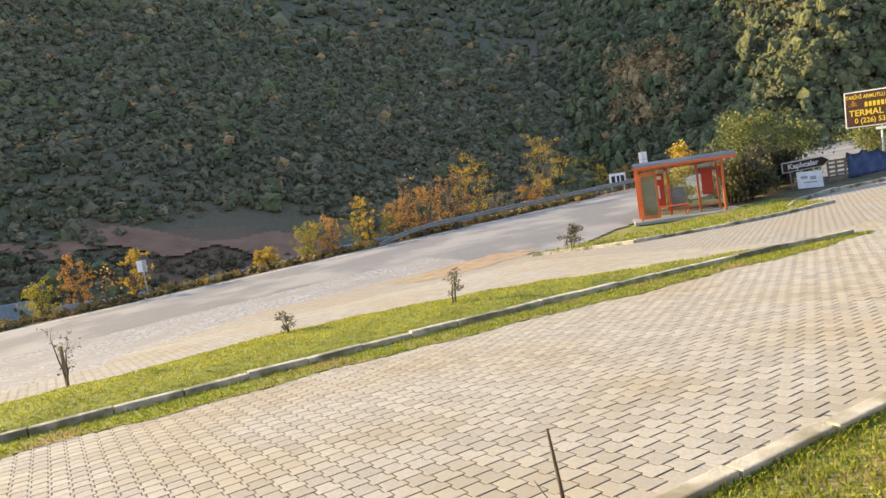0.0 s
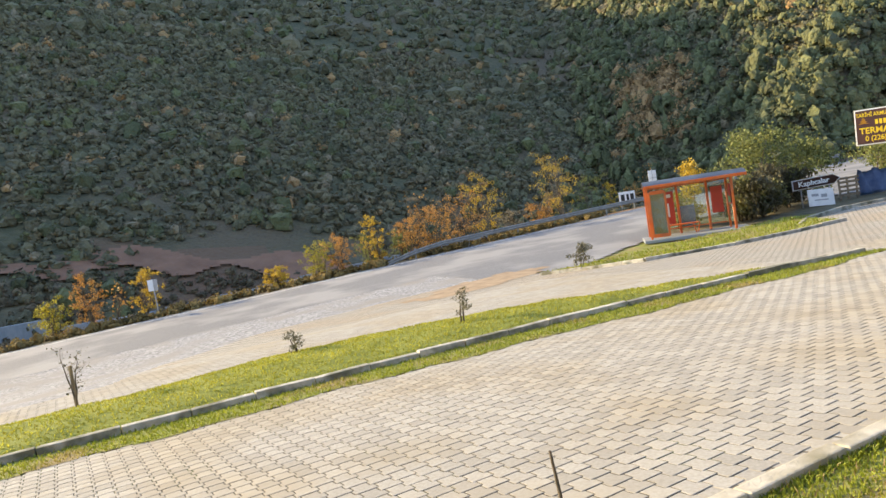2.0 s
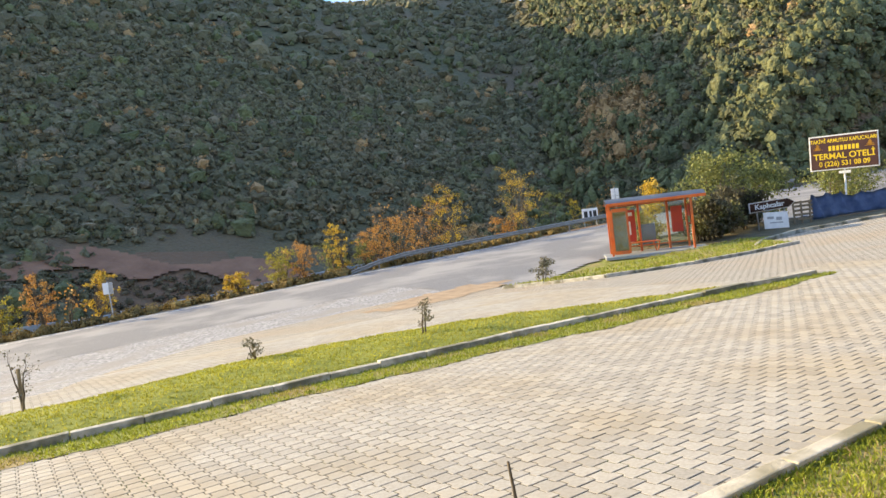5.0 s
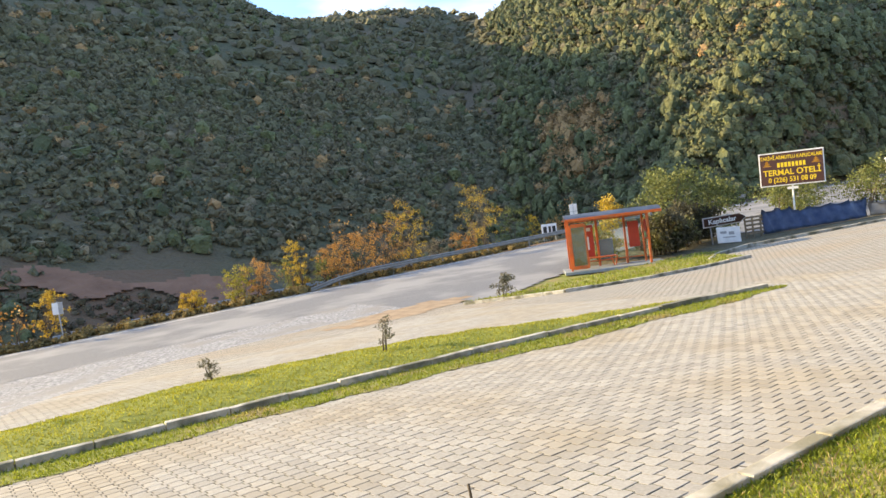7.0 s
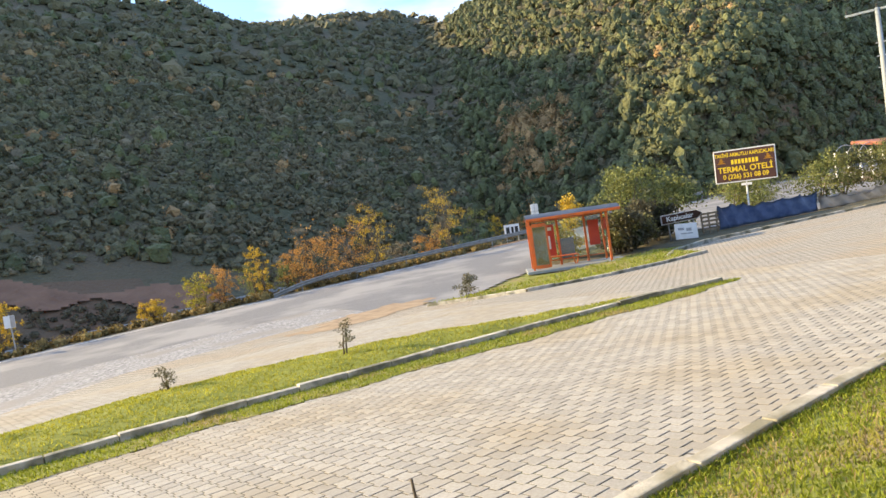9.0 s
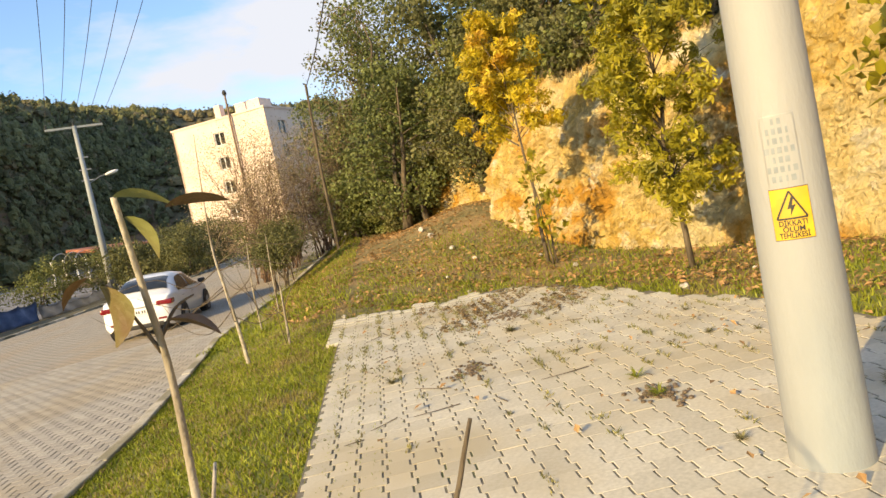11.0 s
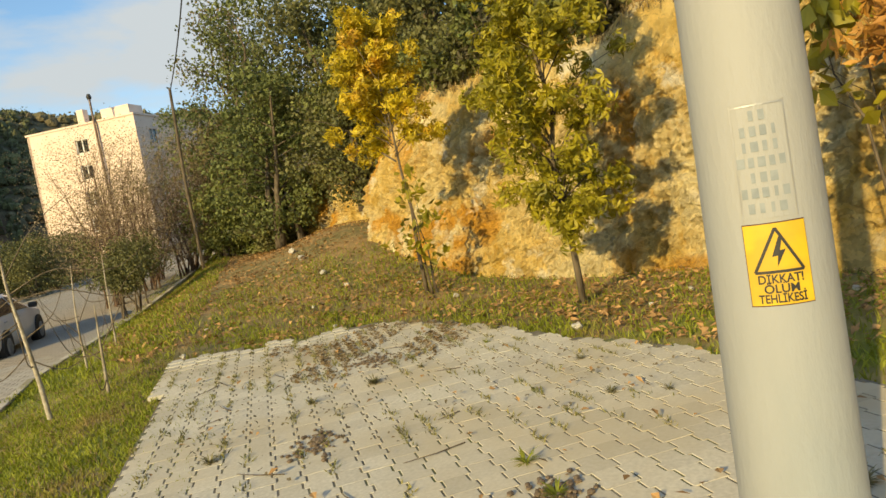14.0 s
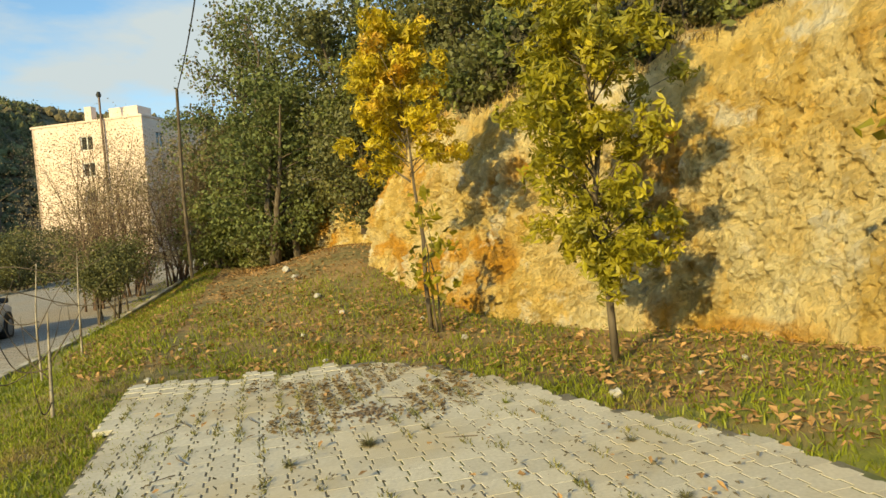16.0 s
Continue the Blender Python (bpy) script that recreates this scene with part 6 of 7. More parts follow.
# x forward, rear bumper at -2.3; each station: x, half width, sill, waist, half roof, roof
STN = [(-2.31, 0.70, 0.36, 0.86, 0.60, 0.90), (-2.25, 0.82, 0.28, 0.97, 0.74, 1.02), (-2.05, 0.86, 0.24, 0.99, 0.76, 1.06), (-1.70, 0.89, 0.22, 0.98, 0.70, 1.12),
       (-1.30, 0.90, 0.22, 0.97, 0.60, 1.34), (-0.85, 0.91, 0.22, 0.96, 0.58, 1.45), (-0.2, 0.91, 0.22, 0.95, 0.58, 1.48), (0.35, 0.91, 0.22, 0.94, 0.57, 1.42),
       (0.85, 0.90, 0.22, 0.93, 0.62, 1.18), (1.20, 0.90, 0.22, 0.92, 0.72, 0.98), (1.75, 0.88, 0.23, 0.84, 0.70, 0.90), (2.10, 0.80, 0.28, 0.70, 0.62, 0.76), (2.28, 0.60, 0.36, 0.58, 0.5, 0.62)]
secs = []
for x, w, s, wa, r, t in STN:
    half = [(w * 0.90, s), (w, s + 0.14), (w * 1.0, (s + wa) / 2), (w * 0.985, wa - 0.06), (w * 0.95, wa), ((w * 0.95 + r) / 2 + 0.02, (wa + t) / 2), (r, t - 0.04), (r * 0.7, t), (0, t + 0.01)]
    secs.append([(x, y, z) for y, z in half] + [(x, -y, z) for y, z in half[-2::-1]])
body_bm = loft(bmesh.new(), secs)
bmesh.ops.recalc_face_normals(body_bm, faces=body_bm.faces[:])
body = part("body", body_bm, M_CARPAINT, car, "white painted body", True)


def at_station(x):
    xs = [s[0] for s in STN]
    return [float(np.interp(x, xs, [s[k] for s in STN])) for k in range(1, 6)]


def glass_patch(name, rows):
    bm = bmesh.new()
    grid = [[bm.verts.new(p) for p in r] for r in rows]
    for a, c in zip(grid, grid[1:]):
        for k in range(len(a) - 1):
            bm.faces.new((a[k], a[k + 1], c[k + 1], c[k]))
    bmesh.ops.recalc_face_normals(bm, faces=bm.faces[:])
    return part(name, bm, M_DARKGLASS, car, "dark tinted glass", True)


for name, x0, x1 in (("rear_window", -1.64, -0.98), ("windscreen", 1.12, 0.48)):
    rows = []
    for x in np.linspace(x0, x1, 6):
        w, s, wa, r, t = at_station(x)
        rows.append([(x + (-0.012 if x < 0 else 0.012), q * r, t + 0.018 - 0.04 * max(0, abs(q) - 0.7) / 0.3) for q in np.linspace(-0.95, 0.95, 9)])
    glass_patch(name, rows)
for s in (1, -1):
    for x0, x1, top0, top1 in ((-1.38, -0.28, 0.35, 0.86), (-0.20, 0.86, 0.86, 0.30)):
        rows = []
        for x in np.linspace(x0, x1, 8):
            w, sl, wa, r, t = at_station(x)
            q1 = float(np.interp(x, (x0, (x0 + x1) / 2, x1), (top0, 0.86, top1)))
            row = []
            for q in np.linspace(0.10, q1, 5):
                y = (w * 0.95) * (1 - q) + r * q + 0.02 * math.sin(math.pi * q)
                row.append((x, s * (y + 0.014), wa * (1 - q) + (t - 0.04) * q + 0.004))
            rows.append(row)
        glass_patch("side_window", rows)
for s in (1, -1):
    tl = part("tail_lamp", box(bmesh.new(), -2.16, 0.67 * s, 0.85, 0.33, 0.40, 0.13, 0.045), M_REDLAMP, car, "red wraparound tail lamp")
    part("reflector", box(bmesh.new(), -2.30, 0.58 * s, 0.47, 0.05, 0.20, 0.05, 0.01), M_REDLAMP, car)
    part("headlamp", box(bmesh.new(), 2.02, 0.62 * s, 0.70, 0.26, 0.34, 0.12, 0.04), M_STEEL, car)
    part("mirror", box(bmesh.new(), 0.72, 1.0 * s, 1.02, 0.14, 0.2, 0.13, 0.04), M_BLACK if s < 0 else M_CARPAINT, car)
    for x in (-0.1, -1.1):
        part("door_handle", box(bmesh.new(), x - 0.15, 0.915 * s, 0.86, 0.16, 0.03, 0.03, 0.008), M_STEEL, car)
    for x in (-1.38, 1.32):
        bm = bmesh.new()
        tube(bm, [(x, 0.80 * s, 0.33), (x, 0.935 * s, 0.33)], 0.37, 24)
        part("wheel_arch", bm, M_BLACK, car)
        bm = bmesh.new()
        tube(bm, [(x, (0.72 + d) * s, 0.31) for d in (0, 0.02, 0.20, 0.225)], [0.28, 0.315, 0.315, 0.28], 28)
        ty = part("tyre", bm, M_BLACK, car, "", True)
        bm = bmesh.new()
        tube(bm, [(x, 0.93 * s, 0.31), (x, 0.952 * s, 0.31)], [0.21, 0.19], 20)
        for k in range(5):
            a = 2 * math.pi * k / 5
            box(bm, x + 0.10 * math.cos(a), 0.953 * s, 0.31 + 0.10 * math.sin(a), 0.17, 0.02, 0.045, 0.0, Matrix.Rotation(-a, 4, "Y"))
        part("rim", bm, M_STEEL, ty)
part("number_plate", box(bmesh.new(), -2.322, 0.0, 0.70, 0.02, 0.52, 0.12, 0.004), M_WHITE, car, "white number plate")
for k in range(7):
    part("plate_stroke", box(bmesh.new(), -2.334, -0.19 + 0.06 * k + (0.02 if k > 1 else 0), 0.70, 0.004, 0.03, 0.07), M_BLACK, car)
part("trim_strip", box(bmesh.new(), -2.315, 0.0, 0.815, 0.03, 0.8, 0.035, 0.006), M_STEEL, car, "chrome trim strip")
part("rear_diffuser", box(bmesh.new(), -2.24, 0.0, 0.34, 0.16, 1.2, 0.12, 0.03), M_BLACK, car)


# ---- grass, litter, stones ----
PW, PL = 0.165, 0.2


def blades(name, label, material, x, y, z, height, seed, width=0.008):
    rng = np.random.default_rng(seed)
    n = len(x)
    a = rng.uniform(0, 2 * np.pi, n)
    hgt = height * rng.uniform(0.45, 1.3, n)
    lean = rng.normal(0, 0.45, (n, 2)) * hgt[:, None]
    dx, dy = np.cos(a) * width, np.sin(a) * width
    base = np.stack([x, y, z], -1)
    side = np.stack([dx, dy, np.zeros(n)], -1)
    mid = base + np.stack([lean[:, 0] * 0.35, lean[:, 1] * 0.35, hgt * 0.6], -1)
    tip = base + np.stack([lean[:, 0], lean[:, 1], hgt], -1)
    v = np.stack([base - side, base + side, mid + side * 0.7, tip, mid - side * 0.7], 1).reshape(-1, 3)
    f = np.arange(5 * n).reshape(n, 5)
    return tagged(mesh_part(name, np_mesh(name, v, f, material)), label, "grass", kind="stuff")


rng = np.random.default_rng(41)


def scatter(n, u0, u1, v0, v1, dens=0.0):
    u, v = rng.uniform(u0, u1, n), rng.uniform(v0, v1, n)
    x, y = EU.x * u + NV.x * v, EU.y * u + NV.y * v
    if dens:
        patch = np.array([noise.noise((a * 1.3, b * 1.3, 0.3)) for a, b in zip(x, y)])
        ok = patch > rng.uniform(-0.9, 0.35, n) * dens
        u, v, x, y = u[ok], v[ok], x[ok], y[ok]
    return u, v, x, y, land(x, y)


u, v, x, y, z = scatter(48000, -2.0, 13.0, 0.6, 2.78)
ok = (v > pad_side(u) - 0.03) & (rng.uniform(0, 1, len(u)) > 0.6 * step(9.5, 11.5, u))
u, v, x, y, z = u[ok], v[ok], x[ok], y[ok], z[ok]
blades("bank_grass", "short bright green grass on the bank beside the pad", M_GRASS, x, y, z - 0.03, 0.038, 42, 0.007)
u = rng.uniform(-3, 14, 9000)
v = edge_v(u) - 0.07 - np.abs(rng.normal(0, 0.06, 9000))
x, y = EU.x * u + NV.x * v, EU.y * u + NV.y * v
blades("edging_grass", "grass tufts crowding over the concrete edging", M_GRASS, x, y, land(x, y) - 0.03, 0.04, 57, 0.006)
u, v, x, y, z = scatter(9000, 0.5, 13.0, 0.5, 2.8, 1.0)
blades("bank_grass", "dry straw grass patches on the bank", M_DRYGRASS, x, y, z - 0.03, 0.05, 43, 0.005)
u, v, x, y, z = scatter(12000, 12.0, 34.0, 0.6, 3.2, 0.9)
blades("lane_grass", "short grass along the lane's edge", M_GRASS, x, y, z - 0.03, 0.10, 44, 0.012)
u, v, x, y, z = scatter(60000, -9.4, 14.4, 9.0, 14.7)
ok = in_strip(u, v)
blades("strip_grass", "lush bright green grass on the raised strip", M_LUSH, x[ok], y[ok], z[ok] + strip_lift(u, v)[ok] - 0.01, 0.042, 45, 0.012)
u, v, x, y, z = scatter(46000, -9.4, 14.6, 7.9, 10.5)
kn = np.interp(u, [p[0] for p in STRIP_NEAR], [p[1] for p in STRIP_NEAR])
ok = (v < kn - 0.05) & (v > kn - verge_width(u))
blades("verge_grass", "ragged weeds in front of the kerb", M_GRASS, x[ok], y[ok], z[ok] + 0.02, 0.055, 46, 0.010)
u, v, x, y, z = scatter(12000, 15.0, 27.5, 15.8, 24.5, 0.8)
kn = np.interp(u, (14.9, 15.7, 16.7, 19.4, 22, 24.1, 26.5, 28), (21.8, 20.3, 18.1, 16.6, 16.2, 15.8, 18.8, 19.2))
ok = (v > kn + 0.1) & (v < np.interp(u, (14.5, 17, 20, 23, 28), (21.9, 21.6, 21.6, 21.5, 20.6)))
blades("island_grass", "patchy grass round the bus shelter", M_GRASS, x[ok], y[ok], z[ok] + 0.07, 0.11, 47, 0.018)
# grass and weeds between the pad and the cliff
u, v, x, y, z = scatter(46000, 1.0, 17.0, -8.0, 0.5, 0.9)
ok = (u > pad_far(v) + 0.05)
blades("cliff_foot_grass", "sparse green grass between the pad and the cliff", M_GRASS, x[ok], y[ok], z[ok] - 0.03, 0.07, 48, 0.008)
tuf = []
for k in range(330):
    cu, cv = rng.uniform(-1.5, 10.8) if k < 90 else rng.triangular(4.5, 9.6, 10.9), rng.uniform(-4.5, 0.5)
    cv = round(cv / PW) * PW + 0.5 * PW
    if cu < pad_far(cv):
        tuf.append(np.stack([rng.normal(cu, 0.07, 26), rng.normal(cv, 0.018 + 0.02 * (k % 5 == 0), 26)], -1))
tuf = np.concatenate(tuf)
x, y = EU.x * tuf[:, 0] + NV.x * tuf[:, 1], EU.y * tuf[:, 0] + NV.y * tuf[:, 1]
blades("joint_weeds", "small weeds growing in the pad's joints", mat("dusty weeds", (0.11, 0.12, 0.035), (0.22, 0.20, 0.07), 4.0, 0.8, island=0.3), x, y, land(x, y) + 0.005, 0.045, 49, 0.007)
u = rng.uniform(1.0, 10.5, 4200)
v = pad_side(u) - np.abs(rng.normal(0, 0.07, 4200)) - PW * rng.integers(0, 4, 4200)
x, y = EU.x * u + NV.x * v, EU.y * u + NV.y * v
blades("joint_grass", "thin grass growing in joints along the pad's edge", M_GRASS, x, y, land(x, y) + 0.0, 0.035, 50, 0.005)


def litter(name, label, n, u0, u1, v0, v1, size, seed, test, material=None, lift=0.02):
    rng = np.random.default_rng(seed)
    u, v = rng.uniform(u0, u1, n), rng.uniform(v0, v1, n)
    x, y = EU.x * u + NV.x * v, EU.y * u + NV.y * v
    patch = np.array([noise.noise((a * 0.9, b * 0.9, 4.3)) for a, b in zip(x, y)])
    ok = test(u, v) & (patch > rng.uniform(-0.8, 0.4, n))
    u, v, x, y = u[ok], v[ok], x[ok], y[ok]
    m = len(u)
    a = rng.uniform(0, 2 * np.pi, m)
    s = size * rng.uniform(0.5, 1.4, m)
    d = np.stack([np.cos(a), np.sin(a), rng.normal(0, 0.3, m)], -1) * s[:, None]
    e = np.stack([-np.sin(a), np.cos(a), rng.normal(0, 0.35, m)], -1) * s[:, None] * 0.6
    c = np.stack([x, y, land(x, y) + lift + rng.uniform(0, 0.03, m)], -1)
    up = np.array([0, 0, 1.0]) * s[:, None] * 0.22
    vv = np.stack([c - d, c - d * 0.2 + e + up, c + d, c - d * 0.2 - e + up], 1).reshape(-1, 3)
    return tagged(mesh_part(name, np_mesh(name, vv, np.arange(4 * m).reshape(m, 4), material or M_FALLEN)), label, "leaves", kind="stuff")


litter("fallen_leaves", "brown and orange fallen leaves strewn before the cliff", 36000, 6.0, 28.0, -7.0, 2.7, 0.036, 51, lambda u, v: (u > pad_far(v) + np.where(v < -2.6, 1.5, 0.5) + 0.4 * np.sin(v * 3.0)) & (v < np.interp(u, (10, 12, 16), (0.5, 1.6, 2.7))), lift=-0.01)
litter("fallen_leaves", "scattered brown leaves in the grass behind the pad", 2200, 4.0, 13.0, -7.0, 0.6, 0.04, 54, lambda u, v: u > pad_far(v) - 0.1, lift=0.0)
u, v, x, y, z = scatter(30000, 3.0, 13.0, -7.0, 0.6, 0.7)
ok = (u > pad_far(v) + 0.02) & (u < pad_far(v) + 1.5)
blades("pad_edge_weeds", "ragged green weeds along the pad's far edge", M_GRASS, x[ok], y[ok], z[ok] - 0.03, 0.075, 55, 0.007)
pick = rng.integers(0, nc, 3000)
row = rng.integers(FACE - 4, FACE + 4, 3000)
p = verts[row, pick]
blades("cliff_top_grass", "dry and green grass hanging over the cliff's edge", M_DRYGRASS, p[:, 0] + rng.normal(0, 0.05, 3000), p[:, 1] + rng.normal(0, 0.05, 3000), p[:, 2] - 0.05, 0.15, 56, 0.012)
litter("fallen_leaves", "scattered dry leaves on the paved pad", 500, 0.0, 11.0, -5.5, 0.4, 0.028, 52, lambda u, v: u < pad_far(v), lift=0.045)
litter("dried_clods", "dark trodden dung and earth crumbs on the pad", 1300, 5.6, 10.9, -3.4, 0.2, 0.016, 53, lambda u, v: u < pad_far(v), mat("dark earth crumbs", (0.08, 0.065, 0.035), (0.16, 0.13, 0.08), 20.0, 0.95), lift=0.042)


litter("joint_soil", "brown trodden soil and straw caught in the pad's joints", 15000, 7.6, 10.6, -2.7, -0.4, 0.021, 58, lambda u, v: (u < pad_far(v)) & (np.abs((v / PW + 0.5) % 1.0 - 0.5) < 0.30) & (np.sin(u * 4.1 + 1.3 * np.sin(v * 3.7)) + np.sin(v * 5.3 + u * 2.3) + 1.3 - 2.2 * (np.abs(u - 9.1) / 1.5) ** 2 - 2.2 * (np.abs(v + 1.55) / 1.15) ** 2 > 0.0), mat("trodden soil", (0.12, 0.085, 0.04), (0.22, 0.155, 0.075), 14.0, 0.95), lift=0.016)


def rock(name, label, at, size, seed, material=None):
    bm = bmesh.new()
    bmesh.ops.create_icosphere(bm, subdivisions=2, radius=1.0)
    for vtx in bm.verts:
        vtx.co *= 0.75 + 0.5 * noise.noise(vtx.co * 1.3 + Vector((seed * 3.1, 0, 0)))
        vtx.co = Vector((vtx.co.x * size, vtx.co.y * size * 0.8, vtx.co.z * size * 0.6))
    ob = part(name, bm, material or M_STONE)
    ob.location = Vector(at) + Vector((0, 0, size * 0.25))
    return tagged(ob, label, "stone", "loose stones")


for i, (x, y, s) in enumerate(((8.25, 1.55, 0.09), (8.7, 6.6, 0.06), (9.6, 4.9, 0.05), (12.4, 6.1, 0.08), (10.8, 3.6, 0.07), (13.6, 7.2, 0.10), (11.0, 6.0, 0.05), (9.6, 0.5, 0.05), (8.7, -0.9, 0.06), (10.2, 7.4, 0.05), (15.2, 8.6, 0.12), (16.2, 9.4, 0.14), (12.0, 4.6, 0.06), (9.0, 0.9, 0.04))):
    rock("stone", "small pale stone lying at the cliff's foot", grounded(x, y), s, i)
for i, (u, v, s) in enumerate(((8.2, -1.4, 0.14), (4.6, -1.7, 0.10), (6.2, -0.7, 0.12))):
    bm = bmesh.new()
    rg = random.Random(i)
    for k in range(90):
        p = place(u + rg.gauss(0, s), v + rg.gauss(0, s * 0.7), 0.036)
        bmesh.ops.create_icosphere(bm, subdivisions=1, radius=rg.uniform(0.008, 0.022), matrix=Matrix.Translation(p) @ Matrix.Diagonal((1.4, 1, 0.5, 1)))
    tagged(part("dried_dung", bm, mat("dry brown dung %d" % i, (0.10, 0.07, 0.045), (0.20, 0.15, 0.10), 30.0, 0.95)), "dry brown dung crumbled on the paving blocks", "dung", kind="stuff")



def weed(at, size, n, seed, material, label):
    """A rosette of narrow pointed leaves, the middle ones upright."""
    rg = random.Random(seed)
    root = empty("pad_weed", Matrix.Translation(at), label, "weed", "weeds on the pad")
    bm = bmesh.new()
    for k in range(n):
        a, up = rg.uniform(0, 2 * math.pi), rg.uniform(0.15, 1.3)
        d = Vector((math.cos(a), math.sin(a), 0))
        w = Vector((-d.y, d.x, 0)) * size * rg.uniform(0.035, 0.075)
        ln = size * rg.uniform(0.6, 1.1)
        mid, tip = d * ln * 0.5 + Vector((0, 0, ln * up * 0.5)), d * ln + Vector((0, 0, ln * (up * 0.75 - 0.1)))
        v = [bm.verts.new(p) for p in (w * 0.3, -w * 0.3, mid - w, tip, mid + w)]
        bm.faces.new((v[0], v[1], v[2], v[4]))
        bm.faces.new((v[4], v[2], v[3]))
    part("leaves", bm, material, root)
    return root


WEEDS = [(4.73, 1.17, 0.13, 22, 1), (6.2, 1.05, 0.09, 30, 0), (6.18, 0.69, 0.07, 24, 0), (6.84, 3.07, 0.12, 50, 0), (7.91, 2.38, 0.08, 20, 1), (7.23, 2.8, 0.07, 24, 0), (4.79, -0.09, 0.11, 36, 0), (4.45, -0.35, 0.1, 34, 0), (4.23, -0.17, 0.08, 26, 0), (6.41, 3.42, 0.09, 30, 0), (7.06, 1.37, 0.08, 26, 0), (4.04, 0.63, 0.08, 26, 0), (4.46, 2.09, 0.06, 16, 0), (5.12, 1.4, 0.13, 18, 1), (5.29, 3.56, 0.1, 40, 0), (3.17, 1.48, 0.06, 16, 1)]
M_WEED = mat("dusty dark weed leaves", (0.12, 0.12, 0.05), (0.23, 0.21, 0.10), 14.0, 0.7, island=0.3, translucent=0.25)
for i, (x, y, sz, n, green) in enumerate(WEEDS):
    weed(grounded(x, y, 0.024), sz * 0.72, n * 2, 60 + i, M_GRASS if green else M_WEED, "fresh green weed standing between the paving blocks" if green else "dusty flattened weed between the paving blocks")

for i in range(26):
    rg = random.Random(900 + i)
    u0, v0, a, ln = rg.uniform(5.0, 10.2), rg.uniform(-2.8, 0.3), rg.uniform(0, math.pi), rg.uniform(0.06, 0.2)
    p = place(u0, v0, 0.034)
    bm = bmesh.new()
    d = Vector((math.cos(a), math.sin(a), 0)) * ln
    tube(bm, [(-d.x, -d.y, 0), (-d.y * 0.15, d.x * 0.15, 0.006), (d.x, d.y, 0.002)], [0.004, 0.0035, 0.002], 5)
    tw = part("dead_twig", bm, M_BARK)
    tw.location = p
    tagged(tw, "short dead brown twig lying on the paving blocks", "twig", "dead twigs")

# ---- paving blocks ----


def block_mesh(name, material, centres, turn, skirt, heights, gap=(0.010, 0.013), bev=0.003, cross=1.0, lie=False):
    """Zigzag-sided interlocking blocks with bevelled tops, joined."""
    a = 0.014
    w, l = PW - gap[0], PL - gap[1]

    def outline(shrink):
        ww, ll = w / 2 - shrink, l / 2 - shrink * cross
        s = (-1.0, -0.10, 0.10, 1.0)
        off = (a, a, -a, -a)
        return np.array([(ww + o, q * ll) for q, o in zip(s, off)] + [(-ww - o, q * ll) for q, o in zip(s[::-1], off[::-1])])
    top, rim = outline(bev), outline(0.0)
    c, s = math.cos(turn), math.sin(turn)
    rot = np.array([[c, s], [-s, c]])
    top, rim = top @ rot, rim @ rot
    layers = [(top, 0.0), (rim, -bev * 0.8)] + ([(rim, -0.04)] if skirt else [])
    n = len(centres)
    vs = []
    for ring, dz in layers:
        p = np.zeros((n, 8, 3))
        p[:, :, :2] = centres[:, None, :] + ring[None]
        p[:, :, 2] = heights[:, None] + dz
        if lie:
            p[:, :, 2] += land(p[:, :, 0], p[:, :, 1]) - land(centres[:, 0], centres[:, 1])[:, None]
        vs.append(p)
    vs = np.concatenate(vs, 1)
    per = vs.shape[1]
    faces = []
    base = (np.arange(n) * per)[:, None]
    faces += [base + np.array([0, 1, 6, 7]), base + np.array([1, 2, 5, 6]), base + np.array([2, 3, 4, 5])]
    for lay in range(len(layers) - 1):
        for k in range(8):
            q = (k + 1) % 8
            faces.append(base + np.array([lay * 8 + k, lay * 8 + 8 + k, lay * 8 + 8 + q, lay * 8 + q]))
    return np_mesh(name, vs.reshape(-1, 3), np.concatenate(faces), material)


def grid_centres(turn, x0, x1, y0, y1):
    """Block centres in columns that run along the turned y axis."""
    ax = np.array([math.cos(turn), math.sin(turn)])
    ay = np.array([-math.sin(turn), math.cos(turn)])
    i, j = np.meshgrid(np.arange(round(x0 / PW), round(x1 / PW)), np.arange(round(y0 / PL), round(y1 / PL)))
    i, j = i.ravel(), j.ravel()
    return i[:, None] * PW * ax + (j + 0.5 * (i % 2))[:, None] * PL * ay


rng = np.random.default_rng(61)
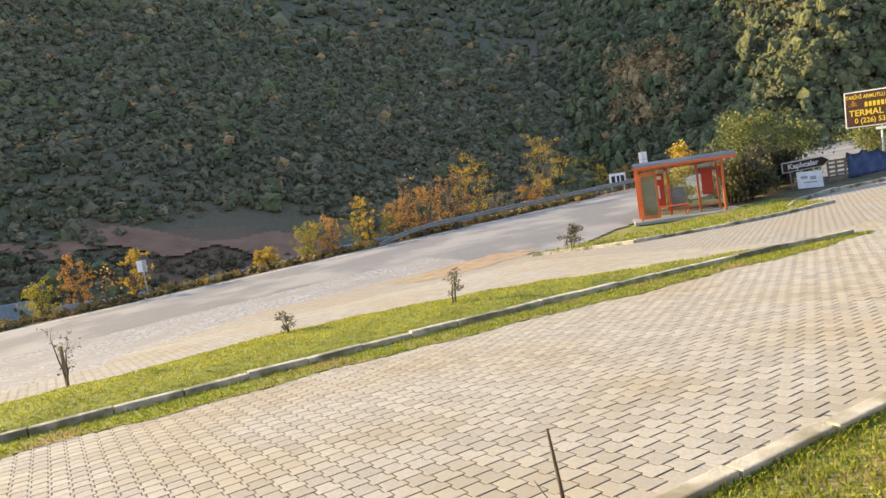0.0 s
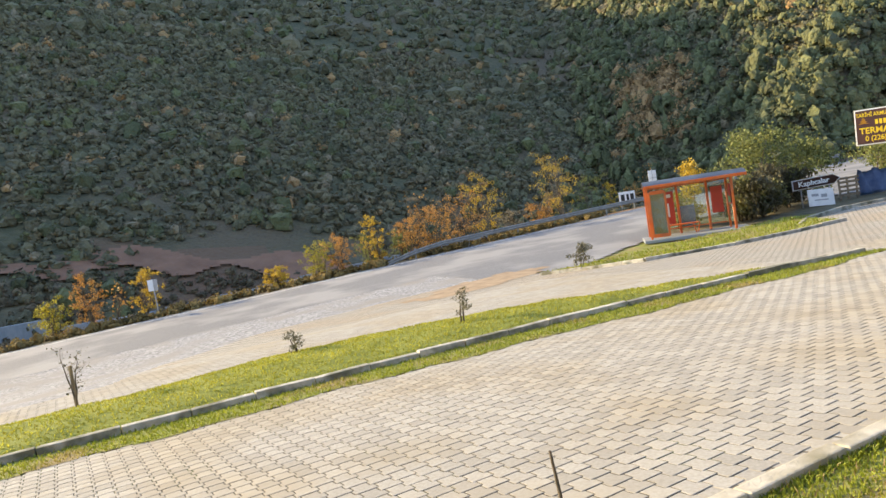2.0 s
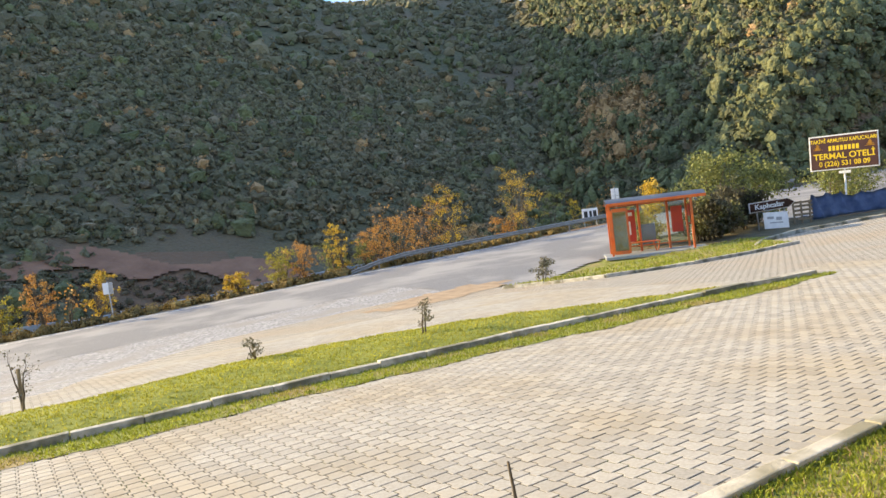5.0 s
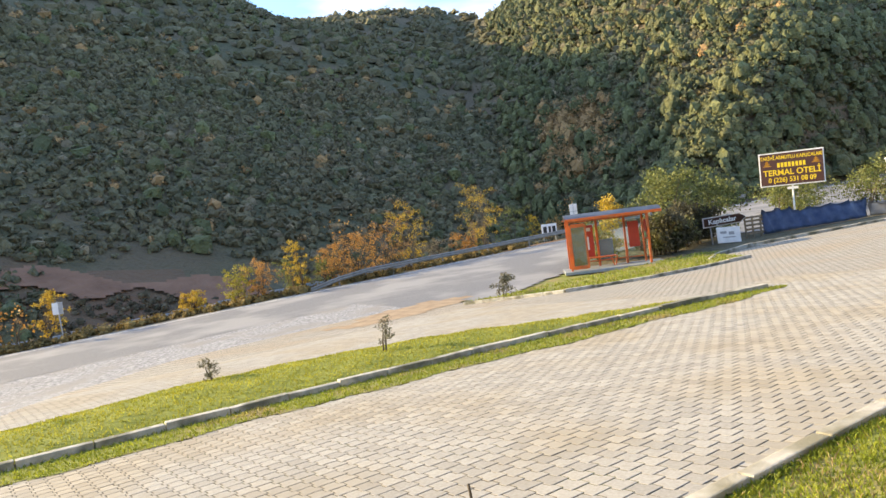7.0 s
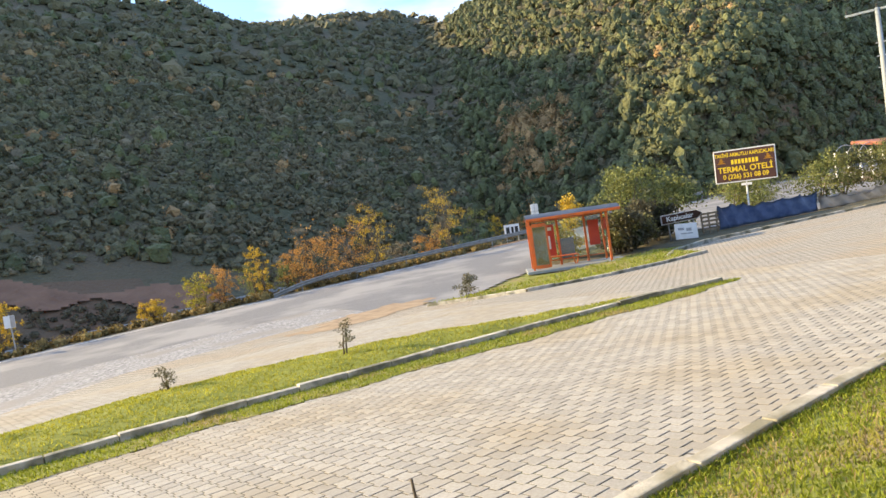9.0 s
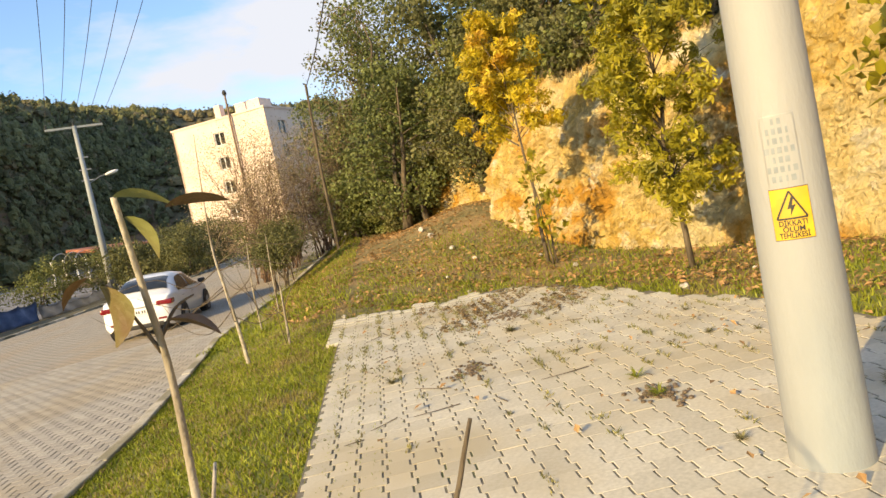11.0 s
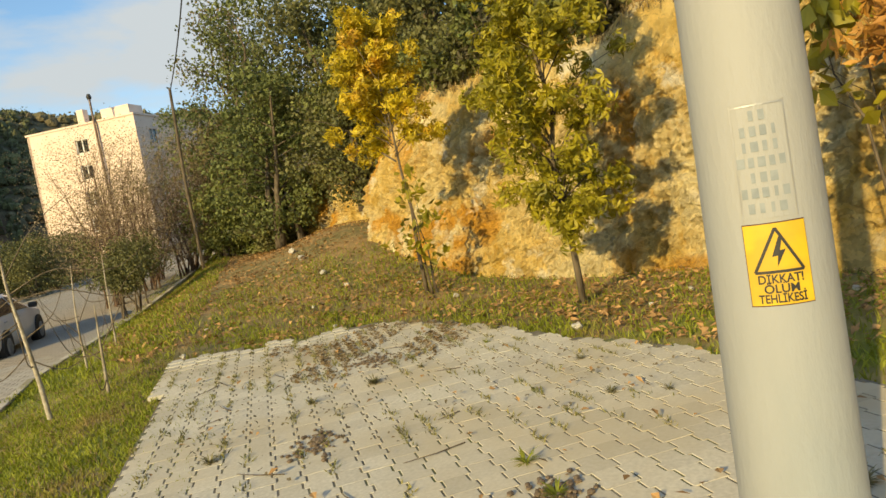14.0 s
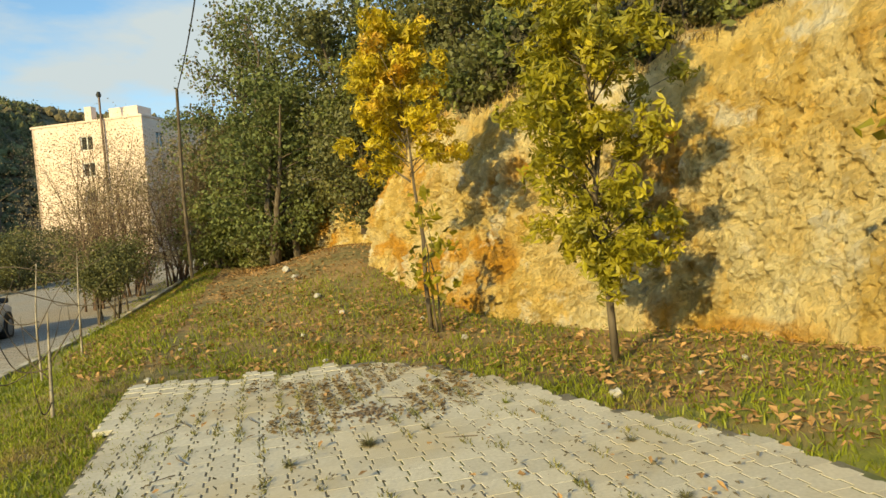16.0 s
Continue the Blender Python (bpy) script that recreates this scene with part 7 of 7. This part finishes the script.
# forecourt blocks
turn = radians(37)
c = grid_centres(turn, -8, 22, -9, 16)
u, v = to_uv(c[:, 0], c[:, 1])
kn = np.interp(u, [p[0] for p in STRIP_NEAR], [p[1] for p in STRIP_NEAR])
ok = (u > NEAR_U[0] + 0.4) & (u < NEAR_U[1] - 0.3) & (v > edge_v(u) + 0.03) & (v < np.where(u < 14.5, kn - verge_width(u) + 0.05, NEAR_V[1] - 0.3))
c = c[ok]
hz = land(c[:, 0], c[:, 1]) + 0.03 + rng.normal(0, 0.0007, len(c))
tagged(mesh_part("forecourt_blocks", block_mesh("forecourt_blocks", M_PAVERS, c, turn, False, hz, lie=True)), "pale grey zigzag paving blocks of the forecourt", "paving", kind="stuff")
c = grid_centres(turn, -2, 24, -3, 24)
u, v = to_uv(c[:, 0], c[:, 1])
c = c[far_strip(u, v, 0.12)]
hz = land(c[:, 0], c[:, 1]) + 0.03 + rng.normal(0, 0.0007, len(c))
tagged(mesh_part("forecourt_blocks", block_mesh("forecourt_blocks", M_PAVERS, c, turn, False, hz, lie=True)), "pale grey zigzag paving blocks behind the lawn strip", "paving", kind="stuff")
# pad blocks: the nearest as pieces, the rest joined
turn = math.atan2(EU.y, EU.x) - math.pi / 2
c = grid_centres(turn, -1.2, 8.5, -8, 11.6)
u, v = to_uv(c[:, 0], c[:, 1])
ok = (u < pad_far(v) + 0.12 * np.sin(v * 9)) & (v < pad_side(u) - 0.06) & (v > -8.5) & (u > -6) & ((u > 2.4) | (v < -0.5))
c, u, v = c[ok], u[ok], v[ok]
near = (u > 4.6) & (u < 8.2) & (v > -2.1)
pick = np.flatnonzero(near)[:290]
rest = np.ones(len(c), bool)
rest[pick] = False
hz = land(c[:, 0], c[:, 1]) + 0.028 + rng.normal(0, 0.0009, len(c))
tagged(mesh_part("pad_blocks", block_mesh("pad_blocks", M_PADPAVERS, c[rest], turn, True, hz[rest], (0.013, 0.001), 0.002, 0.0), pad_bed), "", "", kind="stuff")
one = block_mesh("paving_block", M_PADPAVER, np.zeros((1, 2)), turn, True, np.zeros(1), (0.013, 0.001), 0.002, 0.0)
for k in pick:
    ob = new("paving_block", one)
    ob.parent = pad_bed
    ob.location = (c[k, 0], c[k, 1], hz[k])
